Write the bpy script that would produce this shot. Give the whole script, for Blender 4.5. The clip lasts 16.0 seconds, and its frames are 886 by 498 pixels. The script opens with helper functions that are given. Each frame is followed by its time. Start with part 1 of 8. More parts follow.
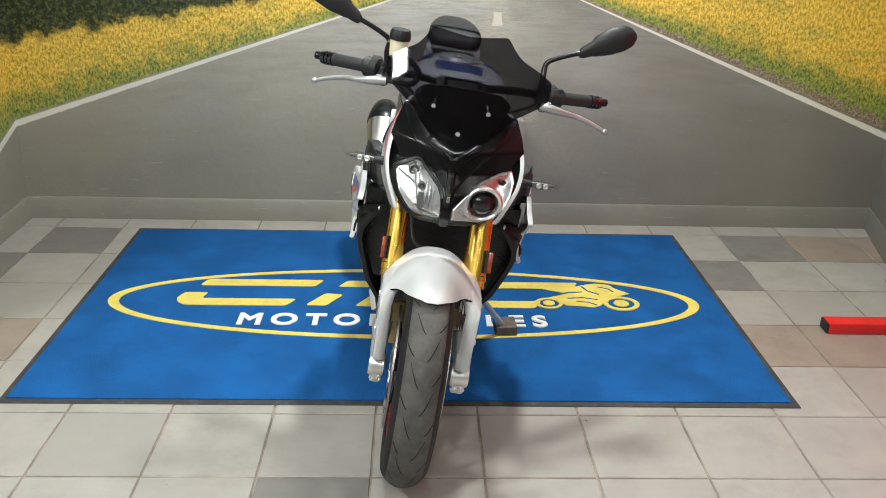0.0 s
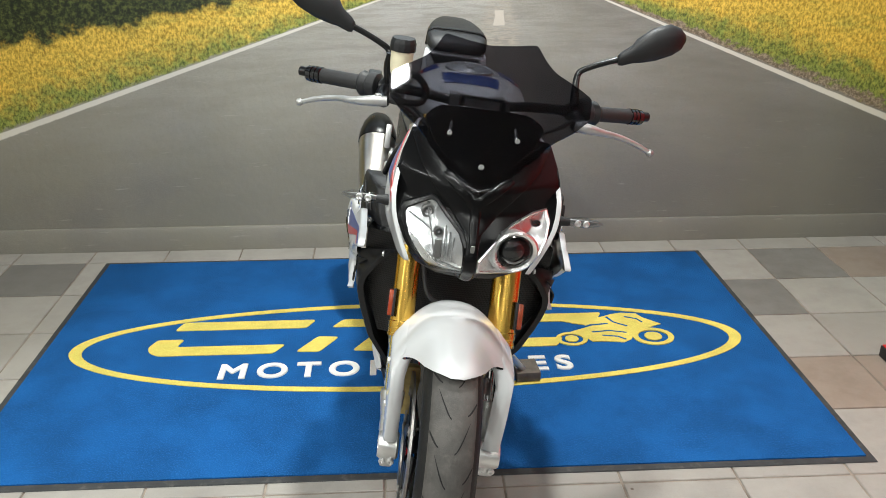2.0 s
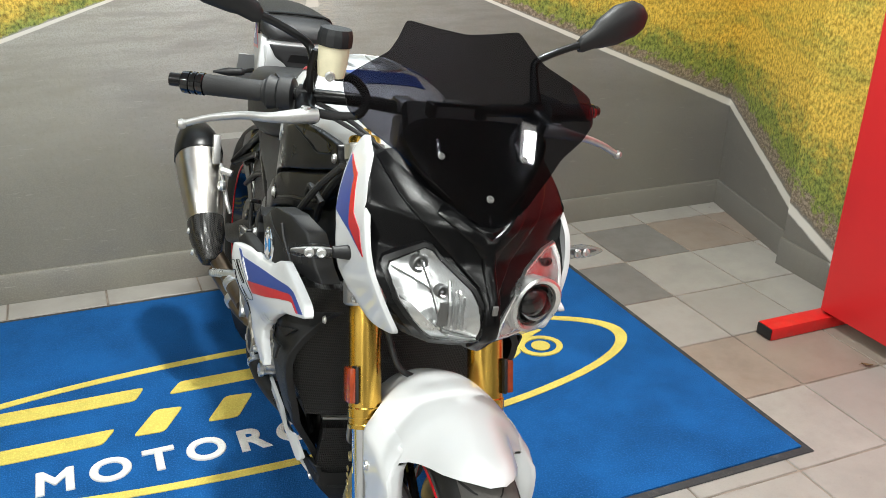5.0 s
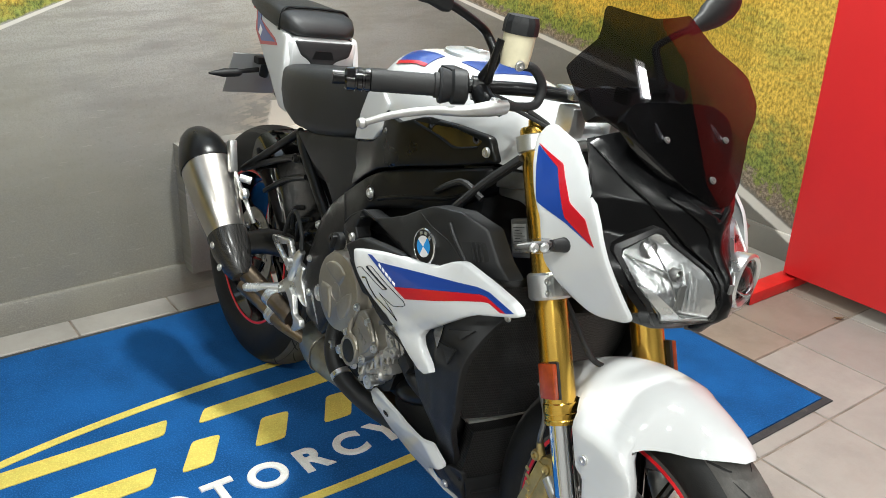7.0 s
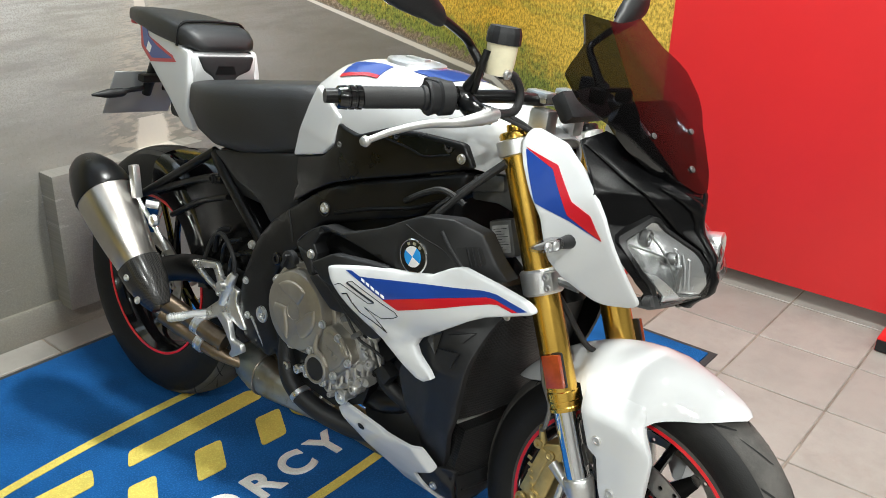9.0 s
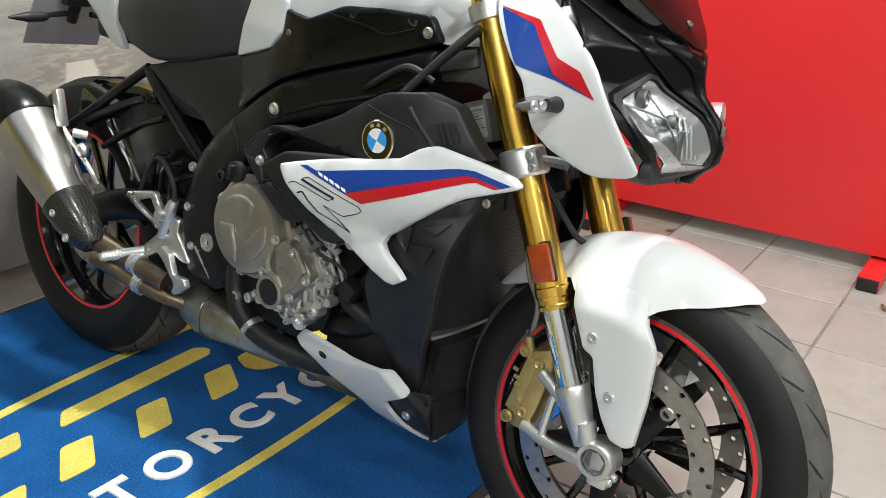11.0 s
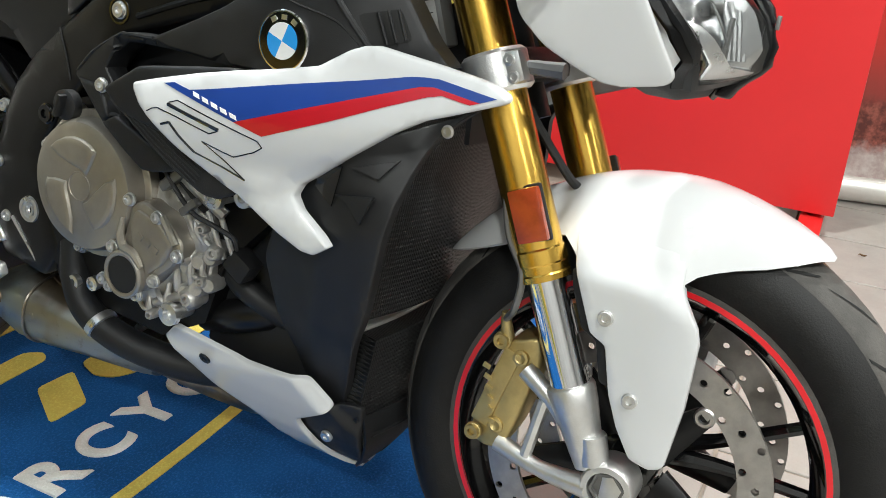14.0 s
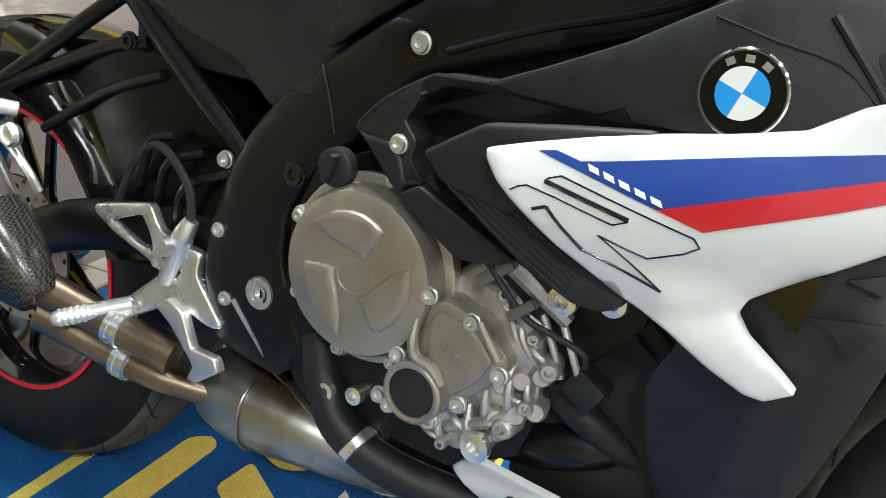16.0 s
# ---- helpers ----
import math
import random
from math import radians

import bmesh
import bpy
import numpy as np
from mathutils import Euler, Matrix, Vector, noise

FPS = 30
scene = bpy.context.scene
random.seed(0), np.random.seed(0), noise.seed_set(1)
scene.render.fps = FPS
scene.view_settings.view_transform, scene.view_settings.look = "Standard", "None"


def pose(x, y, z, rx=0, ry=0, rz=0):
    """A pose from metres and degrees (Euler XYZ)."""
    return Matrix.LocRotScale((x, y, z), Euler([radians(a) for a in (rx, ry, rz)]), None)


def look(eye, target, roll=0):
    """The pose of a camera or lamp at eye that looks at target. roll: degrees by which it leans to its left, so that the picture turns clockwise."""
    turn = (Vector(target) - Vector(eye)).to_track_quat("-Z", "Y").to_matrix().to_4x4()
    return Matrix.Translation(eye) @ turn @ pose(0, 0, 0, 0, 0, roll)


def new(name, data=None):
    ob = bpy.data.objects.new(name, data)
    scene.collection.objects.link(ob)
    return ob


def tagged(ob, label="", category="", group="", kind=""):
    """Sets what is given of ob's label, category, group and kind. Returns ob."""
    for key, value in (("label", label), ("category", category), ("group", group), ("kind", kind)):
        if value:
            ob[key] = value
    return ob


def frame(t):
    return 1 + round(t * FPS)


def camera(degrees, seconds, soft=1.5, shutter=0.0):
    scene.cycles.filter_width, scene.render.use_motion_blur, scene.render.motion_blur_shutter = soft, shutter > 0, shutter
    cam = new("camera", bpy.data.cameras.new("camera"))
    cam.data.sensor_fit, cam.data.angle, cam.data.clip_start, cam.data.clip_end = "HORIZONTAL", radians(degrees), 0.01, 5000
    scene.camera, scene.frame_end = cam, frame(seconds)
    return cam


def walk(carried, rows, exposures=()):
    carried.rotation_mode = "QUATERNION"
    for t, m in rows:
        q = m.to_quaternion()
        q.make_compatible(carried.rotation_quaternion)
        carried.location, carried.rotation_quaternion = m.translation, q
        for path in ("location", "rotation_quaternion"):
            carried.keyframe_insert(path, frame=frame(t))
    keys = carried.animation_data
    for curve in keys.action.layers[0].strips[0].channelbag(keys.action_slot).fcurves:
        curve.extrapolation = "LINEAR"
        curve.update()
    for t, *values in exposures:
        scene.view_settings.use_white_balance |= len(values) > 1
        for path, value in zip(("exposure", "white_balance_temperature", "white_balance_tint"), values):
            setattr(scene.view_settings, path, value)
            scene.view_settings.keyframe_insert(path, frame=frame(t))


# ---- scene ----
cam = camera(53.7, 16.0, 0.85)
PATH = [
    (0, (-0.238, -0.286, 1.404), (-0.17, 1.565, 0.65), 1.5),
    (0.5, (-0.286, -0.234, 1.4), (-0.218, 1.616, 0.643), 1.5),
    (1, (-0.313, -0.165, 1.391), (-0.237, 1.684, 0.633), 1.5),
    (1.5, (-0.301, -0.042, 1.379), (-0.212, 1.806, 0.621), 1.5),
    (2, (-0.297, 0.119, 1.37), (-0.193, 1.965, 0.607), 0.0),
    (2.5, (-0.311, 0.239, 1.358), (-0.16, 2.08, 0.59), 0.1),
    (3, (-0.373, 0.367, 1.346), (-0.167, 2.199, 0.571), 0.4),
    (3.5, (-0.452, 0.453, 1.333), (-0.169, 2.272, 0.551), -0.1),
    (4, (-0.498, 0.516, 1.32), (-0.035, 2.296, 0.536), 0.7),
    (4.2, (-0.51, 0.55, 1.313), (0.012, 2.312, 0.525), 1.0),
    (6.3, (-1.004, 0.783, 1.307), (0.01, 2.314, 0.516), 1.6),
    (6.5, (-1.049, 0.819, 1.293), (0.0, 2.328, 0.505), 1.8),
    (7, (-1.131, 0.956, 1.276), (-0.029, 2.426, 0.483), 2.0),
    (7.5, (-1.195, 1.015, 1.288), (-0.036, 2.44, 0.497), 2.0),
    (8, (-1.318, 1.083, 1.302), (0.009, 2.357, 0.516), 2.1),
    (8.2, (-1.368, 1.107, 1.306), (0.014, 2.327, 0.529), 2.3),
    (10.3, (-1.372, 1.193, 1.182), (0.1, 2.292, 0.392), 1.7),
    (10.5, (-1.362, 1.201, 1.143), (0.125, 2.289, 0.365), 1.6),
    (11, (-1.321, 1.232, 1.056), (0.194, 2.293, 0.295), 1.3),
    (11.5, (-1.248, 1.28, 0.97), (0.339, 2.23, 0.21), 1.4),
    (12, (-1.187, 1.29, 0.881), (0.469, 2.134, 0.143), 2.0),
    (12.5, (-1.177, 1.318, 0.837), (0.494, 2.148, 0.116), 2.2),
    (13, (-1.152, 1.348, 0.821), (0.521, 2.159, 0.086), 2.3),
    (13.5, (-1.099, 1.421, 0.848), (0.565, 2.207, 0.064), 3.3),
    (14, (-1.078, 1.501, 0.879), (0.584, 2.28, 0.085), 3.2),
    (14.5, (-1.06, 1.603, 0.902), (0.577, 2.395, 0.069), 2.6),
    (15, (-1.059, 1.712, 0.877), (0.589, 2.507, 0.07), 2.9),
    (15.5, (-0.985, 1.819, 0.86), (0.638, 2.677, 0.065), 2.2),
    (16, (-0.972, 1.916, 0.843), (0.657, 2.773, 0.061), 2.3),
]
walk(cam, [(t, look(eye, target, roll)) for t, eye, target, roll in PATH], [(0.0, -0.10), (3.0, -0.10), (4.0, 0.0), (7.0, -0.06), (10.5, 0.02), (13.0, 0.02), (14.0, 0.16), (15.0, 0.32), (16.0, 0.44)])

# ---- light ----
world = bpy.data.worlds.new("room_air")
scene.world = world
world.use_nodes = True
world.node_tree.nodes["Background"].inputs[0].default_value = (0.5, 0.52, 0.55, 1)
world.node_tree.nodes["Background"].inputs[1].default_value = 0.05
CEILING_Z = 2.8
# ceiling panels, all unseen: place and watts; the panel over the machine is the strongest
# the rest are assumed; those left of it are fill for its right flank
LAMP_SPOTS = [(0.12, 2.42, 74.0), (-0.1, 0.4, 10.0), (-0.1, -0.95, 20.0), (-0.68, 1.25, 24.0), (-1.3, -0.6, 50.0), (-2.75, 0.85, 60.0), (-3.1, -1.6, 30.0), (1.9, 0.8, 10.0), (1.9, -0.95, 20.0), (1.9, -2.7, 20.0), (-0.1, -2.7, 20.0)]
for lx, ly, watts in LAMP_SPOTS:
    lamp = bpy.data.lights.new("unseen_panel_lamp", "AREA")
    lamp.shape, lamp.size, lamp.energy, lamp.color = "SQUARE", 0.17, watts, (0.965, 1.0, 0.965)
    new("unseen_panel_lamp", lamp).matrix_world = pose(lx, ly, CEILING_Z - 0.05)


# ---- materials ----
def node(nt, kind, **props):
    n = nt.nodes.new(kind)
    for k, v in props.items():
        if k == "operation":
            n.operation = v
        elif k == "blend_type":
            n.blend_type = v
        elif k == "data_type":
            n.data_type = v
    return n


def plug(nt, sock, value):
    if hasattr(value, "is_output"):
        nt.links.new(value, sock)
    elif value is not None:
        sock.default_value = value


def calc(nt, op, a, b=None, c=None):
    n = node(nt, "ShaderNodeMath", operation=op)
    for s, v in zip(n.inputs, (a, b, c)):
        plug(nt, s, v)
    return n.outputs[0]


def blend(nt, fac, a, b, how="MIX"):
    n = node(nt, "ShaderNodeMix", data_type="RGBA", blend_type=how)
    plug(nt, n.inputs[0], fac)
    for s, v in ((n.inputs[6], a), (n.inputs[7], b)):
        plug(nt, s, (*v, 1) if isinstance(v, tuple) and len(v) == 3 else v)
    return n.outputs[2]


def step(nt, value, lo, hi):
    n = nt.nodes.new("ShaderNodeMapRange")
    n.interpolation_type = "SMOOTHSTEP"
    plug(nt, n.inputs[0], value)
    n.inputs[1].default_value, n.inputs[2].default_value = lo, hi
    return n.outputs[0]


def noise_of(nt, vec, scale, detail=4.0, rough=0.55):
    n = nt.nodes.new("ShaderNodeTexNoise")
    plug(nt, n.inputs["Vector"], vec)
    n.inputs["Scale"].default_value, n.inputs["Detail"].default_value, n.inputs["Roughness"].default_value = scale, detail, rough
    return n.outputs[0]


def fresh(name):
    m = bpy.data.materials.new(name)
    m.use_nodes = True
    nt = m.node_tree
    return m, nt, nt.nodes["Principled BSDF"]


def surface(name, color, rough=0.5, metal=0.0, var=0.12, scale=6.0, bump=0.0, bump_scale=300.0, coat=0.0, fleck=0.0, spec=0.5, rand=0.0, dust=0.0):
    """A plain material with blotches at one scale, grain at another, and a little relief."""
    m, nt, bsdf = fresh(name)
    obj = nt.nodes.new("ShaderNodeTexCoord").outputs["Object"]
    big, fine = noise_of(nt, obj, scale, 5.0, 0.6), noise_of(nt, obj, bump_scale, 3.0, 0.6)
    dark = tuple(c * (1 - var) for c in color)
    light = tuple(min(1.0, c * (1 + var)) for c in color)
    col = blend(nt, step(nt, big, 0.3, 0.7), dark, light)
    if fleck:
        col = blend(nt, calc(nt, "MULTIPLY", step(nt, fine, 0.45, 0.7), fleck), col, tuple(min(1.0, c * 1.8 + 0.02) for c in color))
    if dust:
        col = blend(nt, calc(nt, "MULTIPLY", step(nt, noise_of(nt, obj, scale * 3, 6.0, 0.7), 0.5, 0.75), dust), col, (0.32, 0.29, 0.25))
    if rand:
        r = nt.nodes.new("ShaderNodeObjectInfo").outputs["Random"]
        col = blend(nt, calc(nt, "MULTIPLY", r, rand), col, tuple(c * 0.6 for c in color))
    plug(nt, bsdf.inputs["Base Color"], col)
    rg = calc(nt, "MULTIPLY_ADD", big, 0.22 * rough, rough * 0.89)
    plug(nt, bsdf.inputs["Roughness"], rg)
    bsdf.inputs["Metallic"].default_value = metal
    bsdf.inputs["Specular IOR Level"].default_value = spec
    if coat:
        bsdf.inputs["Coat Weight"].default_value, bsdf.inputs["Coat Roughness"].default_value = coat, 0.04
    if bump:
        b = nt.nodes.new("ShaderNodeBump")
        b.inputs["Strength"].default_value, b.inputs["Distance"].default_value = 1.0, bump
        plug(nt, b.inputs["Height"], fine)
        plug(nt, bsdf.inputs["Normal"], b.outputs[0])
    return m


WHITE_PAINT = surface("white_paint", (0.575, 0.585, 0.592), 0.52, 0, 0.03, 3, coat=0.9, spec=0.3)
BLACK_PLASTIC = surface("black_plastic", (0.0110, 0.0114, 0.0124), 0.52, 0, 0.25, 9, 0.0002, 900, spec=0.40)
BLACK_MATT = surface("matt_black_fairing", (0.0026, 0.0026, 0.0029), 0.26, 0, 0.2, 7, 0.00005, 800, spec=0.2)
BLACK_SATIN = surface("black_satin", (0.0060, 0.0060, 0.0064), 0.28, 0, 0.2, 7, 0.0001, 500, dust=0.008, spec=0.3)
BLACK_GLOSS = surface("black_gloss", (0.004, 0.004, 0.0045), 0.10, 0, 0.1, 4, coat=0.5)
BLACK_FRAME = surface("black_frame_paint", (0.0052, 0.0052, 0.0055), 0.33, 0, 0.25, 10, 0.0002, 700, spec=0.28)
GOLD = surface("gold_anodised", (0.80, 0.50, 0.10), 0.24, 1.0, 0.08, 12, 0.00005, 600)
BRASS = surface("caliper_gold", (0.50, 0.39, 0.17), 0.42, 0.85, 0.15, 30, 0.0003, 500)
SILVER = surface("cast_alloy", (0.70, 0.70, 0.69), 0.36, 0.9, 0.10, 25, 0.0003, 500)
BRIGHT = surface("machined_alloy", (0.82, 0.82, 0.81), 0.28, 0.95, 0.08, 40)
LEVER_ALLOY = surface("lever_alloy", (0.50, 0.50, 0.49), 0.46, 0.85, 0.12, 30)
CHROME = surface("hard_chrome", (0.86, 0.87, 0.88), 0.07, 1.0, 0.03, 8)
COVER = surface("cover_magnesium_paint", (0.36, 0.335, 0.29), 0.40, 0.75, 0.10, 20, 0.0002, 700)
ENGINE = surface("engine_casting", (0.52, 0.51, 0.49), 0.46, 0.8, 0.2, 28, 0.0008, 260)
STEEL = surface("disc_steel", (0.40, 0.385, 0.37), 0.33, 0.95, 0.10, 60, 0.0001, 900)
EXHAUST = surface("stained_steel", (0.27, 0.24, 0.20), 0.34, 0.92, 0.4, 9, 0.0002, 300)
PIPE = surface("bronze_stained_steel", (0.23, 0.175, 0.125), 0.36, 0.92, 0.35, 11, 0.0002, 300)
CAN = surface("brushed_titanium", (0.58, 0.55, 0.51), 0.32, 1.0, 0.08, 14, 0.0001, 700)


def heated_steel():
    """Steel run through bronze and blue by heat, dull in blotches."""
    m, nt, bsdf = fresh("heat_tinted_steel")
    obj = nt.nodes.new("ShaderNodeTexCoord").outputs["Object"]
    big, small = noise_of(nt, obj, 9.0, 3.0, 0.5), noise_of(nt, obj, 60.0, 5.0, 0.65)
    col = blend(nt, step(nt, big, 0.38, 0.52), (0.22, 0.17, 0.115), (0.34, 0.335, 0.30))
    col = blend(nt, step(nt, big, 0.52, 0.68), col, (0.27, 0.32, 0.34))
    col = blend(nt, calc(nt, "MULTIPLY", step(nt, small, 0.55, 0.75), 0.45), col, (0.13, 0.10, 0.075))
    plug(nt, bsdf.inputs["Base Color"], col)
    bsdf.inputs["Metallic"].default_value = 0.9
    plug(nt, bsdf.inputs["Roughness"], calc(nt, "MULTIPLY_ADD", small, 0.30, 0.22))
    return m


HEATED = heated_steel()
RUBBER = surface("tyre_rubber", (0.0075, 0.0074, 0.0073), 0.55, 0, 0.25, 14, 0.0004, 420, dust=0.015, spec=0.3)
TREAD = surface("worn_tread", (0.062, 0.058, 0.053), 0.75, 0, 0.3, 18, 0.0005, 380, dust=0.08)
WIRE = surface("black_wire", (0.38, 0.38, 0.382), 0.42, 0.35, 0.2, 30, spec=0.6)
GROOVE = surface("tread_groove", (0.008, 0.008, 0.008), 0.9)
GRIP = surface("grip_rubber", (0.014, 0.014, 0.0145), 0.62, 0, 0.2, 20, 0.0006, 600)
VINYL = surface("seat_vinyl", (0.020, 0.0205, 0.022), 0.5, 0, 0.15, 8, 0.0005, 420)
AMBER = surface("amber_plastic", (0.30, 0.042, 0.010), 0.22, 0, 0.2, 40, 0.0003, 300, coat=0.5)
RED_TRIM = surface("red_trim", (0.72, 0.012, 0.02), 0.35, 0, 0.05, 10, coat=0.3)
DECAL_BLUE = surface("decal_blue", (0.008, 0.042, 0.24), 0.3, 0, 0.04, 5, coat=0.6)
DECAL_RED = surface("decal_red", (0.46, 0.006, 0.016), 0.3, 0, 0.04, 5, coat=0.6)
DECAL_SKY = surface("badge_blue", (0.02, 0.30, 0.75), 0.25, 0, 0.03, 5, coat=0.8)
DECAL_WHITE = surface("decal_white", (0.8, 0.8, 0.8), 0.3, 0, 0.03, 5, coat=0.5)
PLATE_GREY = surface("label_plate", (0.34, 0.34, 0.325), 0.4, 0.2, 0.25, 40, 0.0003, 300)
GREY_FILM = surface("pale_grey_film", (0.34, 0.345, 0.345), 0.35, 0, 0.05, 6, coat=0.3)
CREAM = surface("reservoir_plastic", (0.72, 0.66, 0.47), 0.35, 0, 0.1, 20)
GREY_METAL = surface("dull_grey_metal", (0.20, 0.20, 0.195), 0.42, 0.7, 0.15, 20)

MAT_BLUE = surface("mat_pile_blue", (0.008, 0.081, 0.256), 0.95, 0, 0.22, 5, 0.004, 240, fleck=0.5, spec=0.1)
MAT_YELLOW = surface("mat_pile_yellow", (0.66, 0.53, 0.12), 0.95, 0, 0.12, 8, 0.004, 240, fleck=0.3, spec=0.1)
MAT_WHITE = surface("mat_pile_white", (0.72, 0.72, 0.68), 0.95, 0, 0.10, 8, 0.004, 240, fleck=0.3, spec=0.1)
MAT_EDGE = surface("mat_rubber_edge", (0.03, 0.032, 0.034), 0.75, 0, 0.2, 10, 0.0006, 300, dust=0.2)
GROUT = surface("grout", (0.23, 0.19, 0.155), 0.9, 0, 0.4, 9, 0.001, 200)
WALL_PAINT = surface("wall_paint", (0.38, 0.38, 0.375), 0.7, 0, 0.05, 2, 0.0004, 200)
CEIL_PAINT = surface("ceiling_paint", (0.42, 0.42, 0.42), 0.8, 0, 0.03, 2)
BOARD_RED = surface("red_laminate", (0.63, 0.020, 0.022), 0.42, 0, 0.04, 1.5, 0.0001, 60)
FOOT_RED = surface("red_enamel", (0.62, 0.015, 0.015), 0.4, 0, 0.12, 12, dust=0.08)
WOOD_BLOCK = surface("dark_wood_block", (0.10, 0.085, 0.07), 0.8, 0, 0.3, 30, 0.001, 200)
PALE_ALLOY = surface("banner_alloy", (0.75, 0.74, 0.70), 0.38, 0.6, 0.06, 6)


def tile_material(name, color, stain, amount):
    """Glazed tile: cloudy body, speckle, brown scuffs; each tile a little different."""
    m, nt, bsdf = fresh(name)
    geo = nt.nodes.new("ShaderNodeNewGeometry").outputs["Position"]
    rnd = nt.nodes.new("ShaderNodeObjectInfo").outputs["Random"]
    cloud, speck, scuff = noise_of(nt, geo, 7.0, 6.0, 0.65), noise_of(nt, geo, 260.0, 2.0), noise_of(nt, geo, 2.3, 7.0, 0.72)
    tint = blend(nt, rnd, tuple(c * 0.90 for c in color), tuple(c * 1.08 for c in color))
    col = blend(nt, step(nt, cloud, 0.35, 0.75), tint, tuple(c * 0.86 for c in color))
    col = blend(nt, calc(nt, "MULTIPLY", step(nt, speck, 0.52, 0.72), 0.18), col, tuple(c * 0.6 for c in color))
    col = blend(nt, calc(nt, "MULTIPLY", step(nt, scuff, 0.50, 0.78), amount), col, stain)
    own = nt.nodes.new("ShaderNodeSeparateXYZ")
    nt.links.new(nt.nodes.new("ShaderNodeTexCoord").outputs["Object"], own.inputs[0])
    rim_way = calc(nt, "MAXIMUM", calc(nt, "ABSOLUTE", own.outputs[0]), calc(nt, "ABSOLUTE", own.outputs[1]))
    grime = step(nt, calc(nt, "MULTIPLY_ADD", calc(nt, "SUBTRACT", noise_of(nt, geo, 14.0, 6.0, 0.7), 0.5), 0.030, rim_way), 0.1395, 0.1475)
    chips = step(nt, noise_of(nt, geo, 38.0, 5.0, 0.8), 0.66, 0.70)
    col = blend(nt, calc(nt, "MULTIPLY", calc(nt, "MINIMUM", grime, 1.0), 0.20), col, (0.13, 0.095, 0.07))
    col = blend(nt, calc(nt, "MULTIPLY", chips, 0.30), col, (0.16, 0.13, 0.105))
    dots = nt.nodes.new("ShaderNodeTexVoronoi")
    plug(nt, dots.inputs["Vector"], geo)
    dots.inputs["Scale"].default_value = 5.0
    col = blend(nt, calc(nt, "SUBTRACT", 1.0, step(nt, dots.outputs[0], 0.012, 0.03)), col, (0.12, 0.09, 0.07))
    plug(nt, bsdf.inputs["Base Color"], col)
    plug(nt, bsdf.inputs["Roughness"], calc(nt, "MULTIPLY_ADD", cloud, 0.35, 0.25))
    b = nt.nodes.new("ShaderNodeBump")
    b.inputs["Distance"].default_value = 0.0012
    plug(nt, b.inputs["Height"], cloud)
    plug(nt, bsdf.inputs["Normal"], b.outputs[0])
    return m


TILE = tile_material("beige_tile", (0.33, 0.310, 0.282), (0.20, 0.158, 0.122), 0.35)
TILE_GREY = tile_material("grey_tile", (0.18, 0.17, 0.158), (0.13, 0.105, 0.085), 0.3)
TILE_BROWN = tile_material("brown_tile", (0.27, 0.22, 0.182), (0.17, 0.11, 0.075), 0.6)


